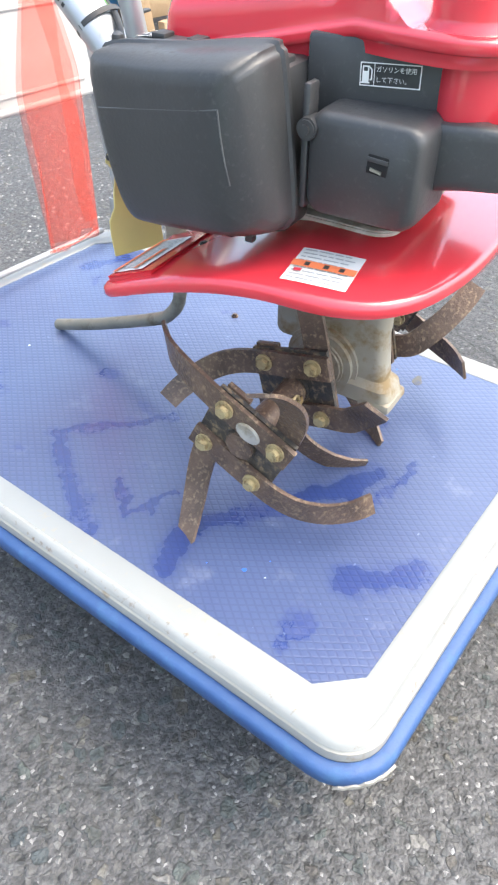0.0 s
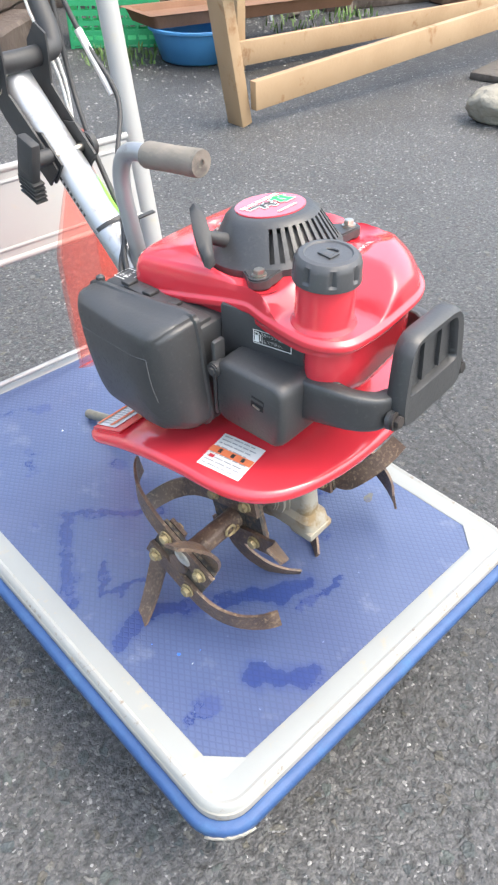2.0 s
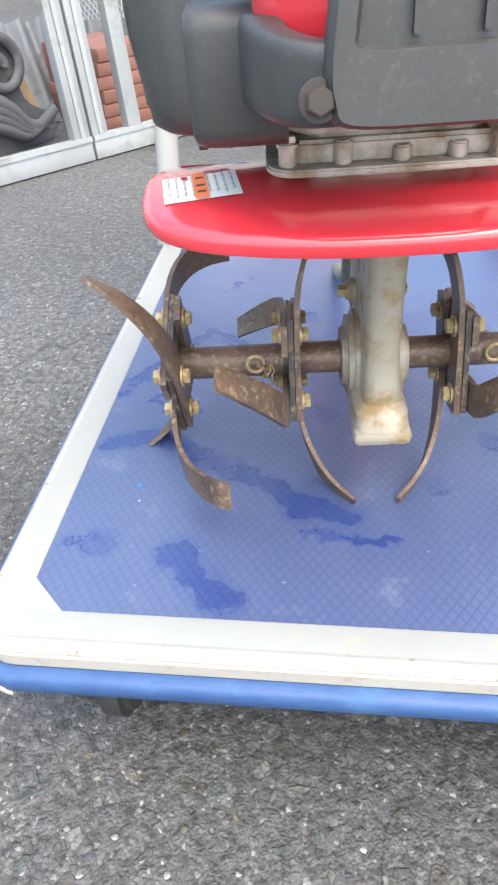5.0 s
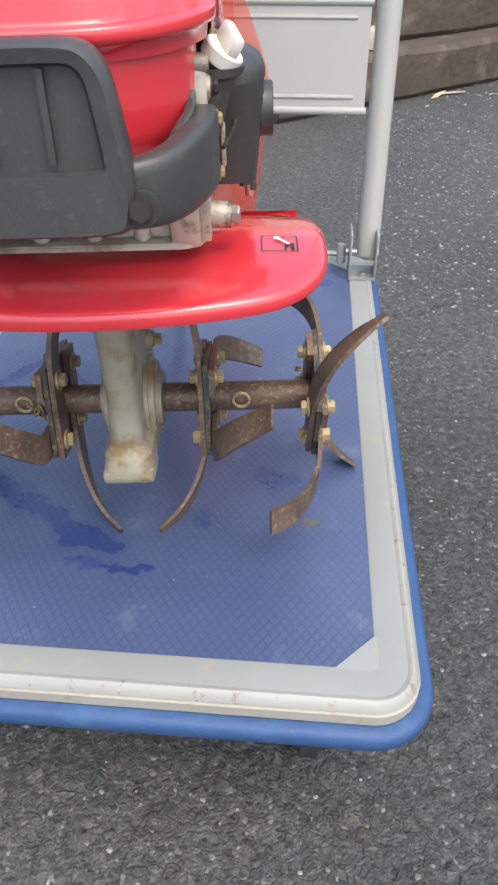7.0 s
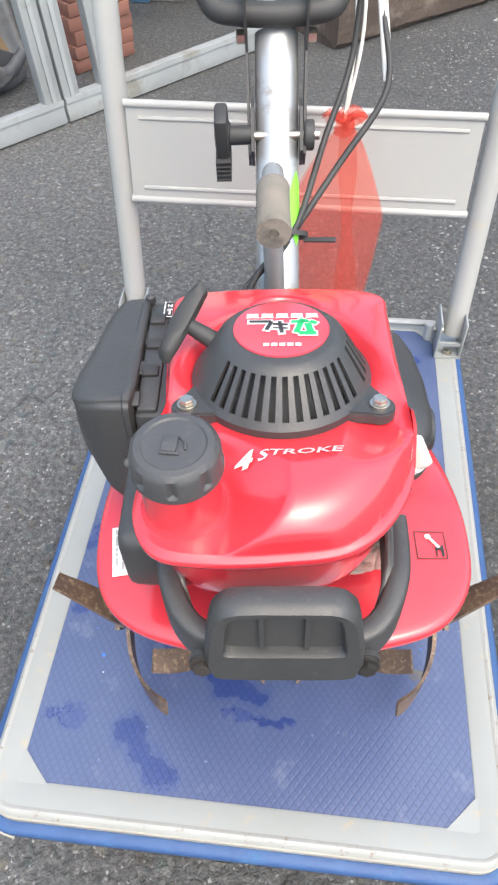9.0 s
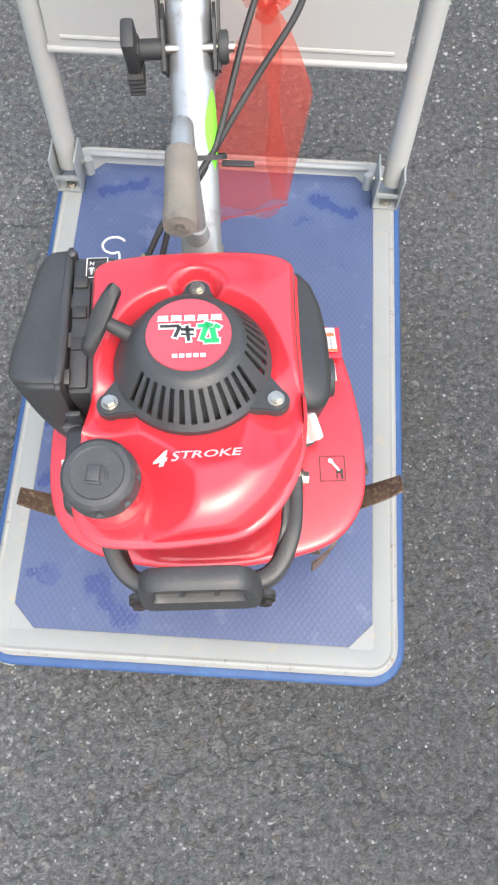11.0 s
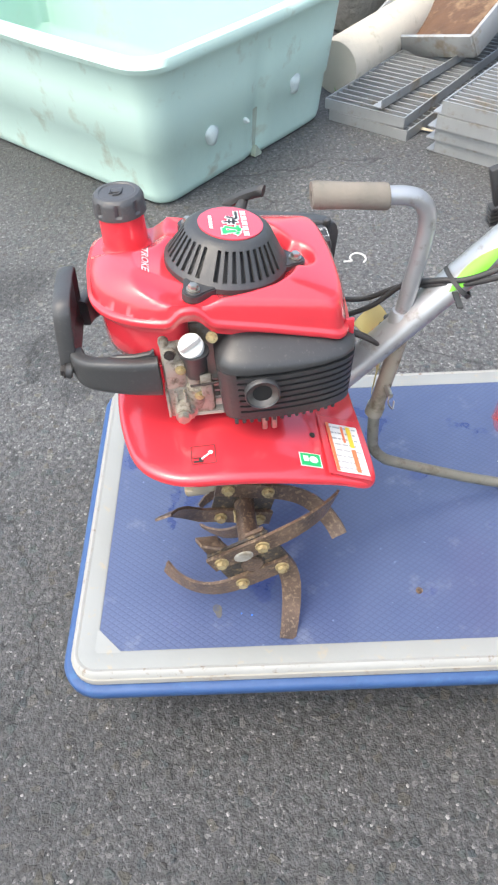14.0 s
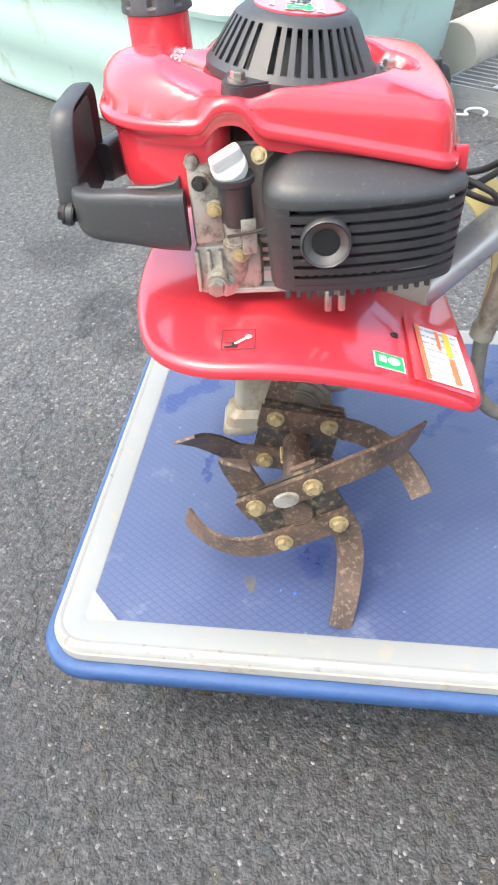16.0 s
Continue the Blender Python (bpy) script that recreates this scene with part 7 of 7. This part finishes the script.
rnd = random.Random(12)
for k in range(26):
    x0, y0 = rnd.uniform(1.95, 3.4), rnd.uniform(2.75, 3.3)
    L = rnd.uniform(0.35, 0.6)
    zb = 0.05 + 0.05 * (k // 4)
    a = rnd.uniform(-0.4, 0.4)
    o = part("branch", tube([(-L / 2, 0, 0), (-L / 6, rnd.uniform(-0.04, 0.04), rnd.uniform(-0.02, 0.03)), (L / 6, rnd.uniform(-0.04, 0.04), rnd.uniform(-0.02, 0.03)), (L / 2, 0, 0)], [rnd.uniform(0.022, 0.035), rnd.uniform(0.012, 0.02)], 4, 8), DRIFT, smooth=60)
    o.matrix_basis = pose(x0, y0, zb, 0, rnd.uniform(-8, 8), math.degrees(a))
    tagged(o, "weathered pale branch in a heaped woodpile", "branch", "woodpile branches")
drum = part("brown_drum", loft([[(r * math.cos(a), r * math.sin(a), z) for a in [2 * math.pi * k / 36 for k in range(36)]] for r, z in ((0.26, 0.001), (0.28, 0.01), (0.28, 0.25), (0.285, 0.26), (0.28, 0.27), (0.28, 0.6), (0.26, 0.61))]), RUST, smooth=40)
drum.matrix_basis = pose(4.28, 2.33, 0)
tagged(drum, "rusty brown steel drum standing in the yard", "drum")
pot2 = part("steel_pot", loft([[(r * math.cos(a), r * math.sin(a), z) for a in [2 * math.pi * k / 30 for k in range(30)]] for r, z in ((0.16, 0.001), (0.17, 0.01), (0.17, 0.36), (0.18, 0.365), (0.18, 0.37), (0.16, 0.37), (0.155, 0.02))]), SILVER, smooth=40)
pot2.matrix_basis = pose(4.75, 2.12, 0.16)
tagged(pot2, "dented steel cooking pot on a crate", "pot")
cr2 = part("dark_crate", box((0.6, 0.45, 0.158), (0, 0, 0.08), bevel=0.006), SLEEPER)
cr2.matrix_basis = pose(4.75, 2.15, 0.001, 0, 0, 8)
tagged(cr2, "low dark timber crate under the steel pot", "crate")
trestle = thing("metal_trestle", 3.05, 2.95, 0.001, 10, "pale grey metal trestle standing behind the bench", "trestle")
for sx in (-1, 1):
    for sy in (-1, 1):
        part("leg", rod((sx * 0.22, sy * 0.2, 0), (sx * 0.14, sy * 0.03, 0.62), 0.012, seg=8), OLDALU, trestle)
    part("brace", rod((sx * 0.2, -0.15, 0.15), (sx * 0.2, 0.15, 0.15), 0.008, seg=8), OLDALU, trestle)
part("top_bar", rod((-0.16, 0, 0.62), (0.16, 0, 0.62), 0.016, seg=10), OLDALU, trestle)
stool = thing("wooden_stool", 3.55, 2.75, 0.001, 12, "weathered grey wooden stool", "stool")
part("seat", box((0.36, 0.26, 0.03), (0, 0, 0.40), bevel=0.004), DRIFT, stool)
for sx in (-1, 1):
    for sy in (-1, 1):
        part("leg", rod((sx * 0.19, sy * 0.13, 0), (sx * 0.13, sy * 0.09, 0.39), 0.018, seg=8), DRIFT, stool)
BLUEL = part("upturned_bowl", loft([[(r * math.cos(a), r * math.sin(a), z) for a in [2 * math.pi * k / 28 for k in range(28)]] for r, z in ((0.15, 0.0), (0.17, 0.01), (0.17, 0.05), (0.12, 0.06))]), BASIN, smooth=40)
BLUEL.matrix_basis = pose(3.55, 2.75, 0.417)
tagged(BLUEL, "blue plastic bowl upturned on the stool", "bowl")

sheet = part("plywood_sheet", box((0.9, 0.015, 0.62), (0, 0, 0.31), bevel=0.002), mat("weathered_plywood", (0.2, 0.165, 0.125), 0.85, 0, (0.13, 0.105, 0.08), 3, 0.9, 0.3, 40, (0.08, 0.06, 0.045), 0.3, 7))
sheet.matrix_basis = pose(2.75, 3.52, 0.003, -12, 0, -8)
tagged(sheet, "weathered brown plywood sheet leaning behind the woodpile", "plywood sheet")
lean_b = part("leaning_board", box((0.62, 0.03, 0.7), (0, 0, 0.35), bevel=0.004), SLEEPER)
lean_b.matrix_basis = pose(3.95, 3.02, 0.004, -15, 0, -20)
tagged(lean_b, "dark stained board leaning in the clutter", "board")
# added timbers stand in for the dark shaded area below the pot
for k, (x, y, L) in enumerate(((3.75, 2.62, 0.9), (3.85, 2.73, 1.0), (3.8, 2.67, 0.8))):
    o = part("dark_timber", box((L, 0.09, 0.07), (0, 0, 0.035), bevel=0.004), SLEEPER)
    o.matrix_basis = pose(x, y, 0.001 + 0.0705 * (k == 2), 0, 0, -14 + 4 * k)
    tagged(o, "short dark timber added to fill a shaded area", "timber", "stacked timbers")
# added dark backdrop, so no bright asphalt shows behind the clutter
for k in range(5):
    o = part("fence_board", box((0.95, 0.03, 0.9), (0, 0, 0.45), bevel=0.004), SLEEPER)
    o.matrix_basis = pose(1.55 + 0.96 * k, 3.95 - 0.05 * k, 0.001, -3, 0, -3)
    tagged(o, "dark board panel added as a backdrop to the clutter", "board panel", "board panels")

# ---- weeds and loose gravel ----
GRASS = mat("weed_green", (0.09, 0.17, 0.035), 0.6, 0, (0.14, 0.22, 0.06), 30, 0.9, island=0.3)
rnd = random.Random(5)
gv, gf = [], []
for cx, cy, n, rr in ((1.72, 2.55, 150, 0.2), (1.95, 2.2, 40, 0.1), (1.2, 3.05, 170, 0.3), (2.2, 2.3, 60, 0.15), (2.9, 2.4, 90, 0.3), (0.9, 3.1, 80, 0.2), (3.3, 2.55, 60, 0.2), (-1.62, 0.17, 26, 0.05)):
    for k in range(n):
        a, d = rnd.uniform(0, 6.28), rr * rnd.random() ** 0.6
        x, y, h_, w = cx + d * math.cos(a), cy + d * math.sin(a), rnd.uniform(0.015, 0.06), rnd.uniform(0.002, 0.005)
        t = rnd.uniform(0, 6.28)
        lx, ly = math.cos(t) * h_ * 0.5, math.sin(t) * h_ * 0.5
        i = len(gv)
        gv += [(x - w * math.sin(t), y + w * math.cos(t), 0), (x + w * math.sin(t), y - w * math.cos(t), 0), (x + lx * 0.5 + w * math.sin(t), y + ly * 0.5 - w * math.cos(t), h_ * 0.7), (x + lx * 0.5 - w * math.sin(t), y + ly * 0.5 + w * math.cos(t), h_ * 0.7), (x + lx, y + ly, h_)]
        gf += [(i, i + 1, i + 2, i + 3), (i + 3, i + 2, i + 4)]
me = bpy.data.meshes.new("weeds")
me.from_pydata(gv, [], gf)
me.materials.append(GRASS)
tagged(new("weeds", me), "tufts of green weeds at the yard's edge", "weeds", kind="stuff")
CHIP = mat("pale_stone_chips", (0.25, 0.246, 0.236), 0.8, 0, (0.14, 0.138, 0.132), 30, 0.9, 0.2, 200, island=0.45)
gv, gf = [], []
rnd = random.Random(8)
for k in range(13000):
    if k < 2600:
        x, y, s_ = rnd.gauss(0.0, 0.75), rnd.gauss(-0.1, 0.8), rnd.uniform(0.001, 0.0026)
    elif k > 5200:
        x, y, s_ = rnd.uniform(0.25, 3.2), rnd.uniform(0.5, 1.9), rnd.uniform(0.0015, 0.0045)
    else:
        x, y, s_ = rnd.uniform(0.5, 3.6), 1.6 + 1.5 * rnd.random() ** 0.6, rnd.uniform(0.003, 0.008)
    i = len(gv)
    for j in range(6):
        a = 2 * math.pi * j / 6
        q = s_ * rnd.uniform(0.6, 1.2)
        gv.append((x + q * math.cos(a), y + q * math.sin(a), 0.0))
    gv.append((x + s_ * 0.2, y, s_ * rnd.uniform(0.35, 0.7)))
    gf += [(i + j, i + (j + 1) % 6, i + 6) for j in range(6)]
me = bpy.data.meshes.new("gravel")
me.from_pydata(gv, [], gf)
me.materials.append(CHIP)
tagged(new("gravel", me), "loose pale stone chips scattered on the asphalt", "gravel", kind="stuff")

# ---- closing the yard: an added plain block wall, out of view ----
WALLM = mat("plain_block_wall", (0.4, 0.39, 0.37), 0.9, 0, (0.33, 0.32, 0.3), 2, 0.9, 0.3, 30, (0.22, 0.22, 0.2), 0.2, 3)
w = part("wall_far", box((14, 0.15, 1.2), (1.0, 6.0, 0.6)), WALLM, smooth=0)
tagged(w, "added plain grey block wall, unseen, closing the yard", "wall", kind="structure")
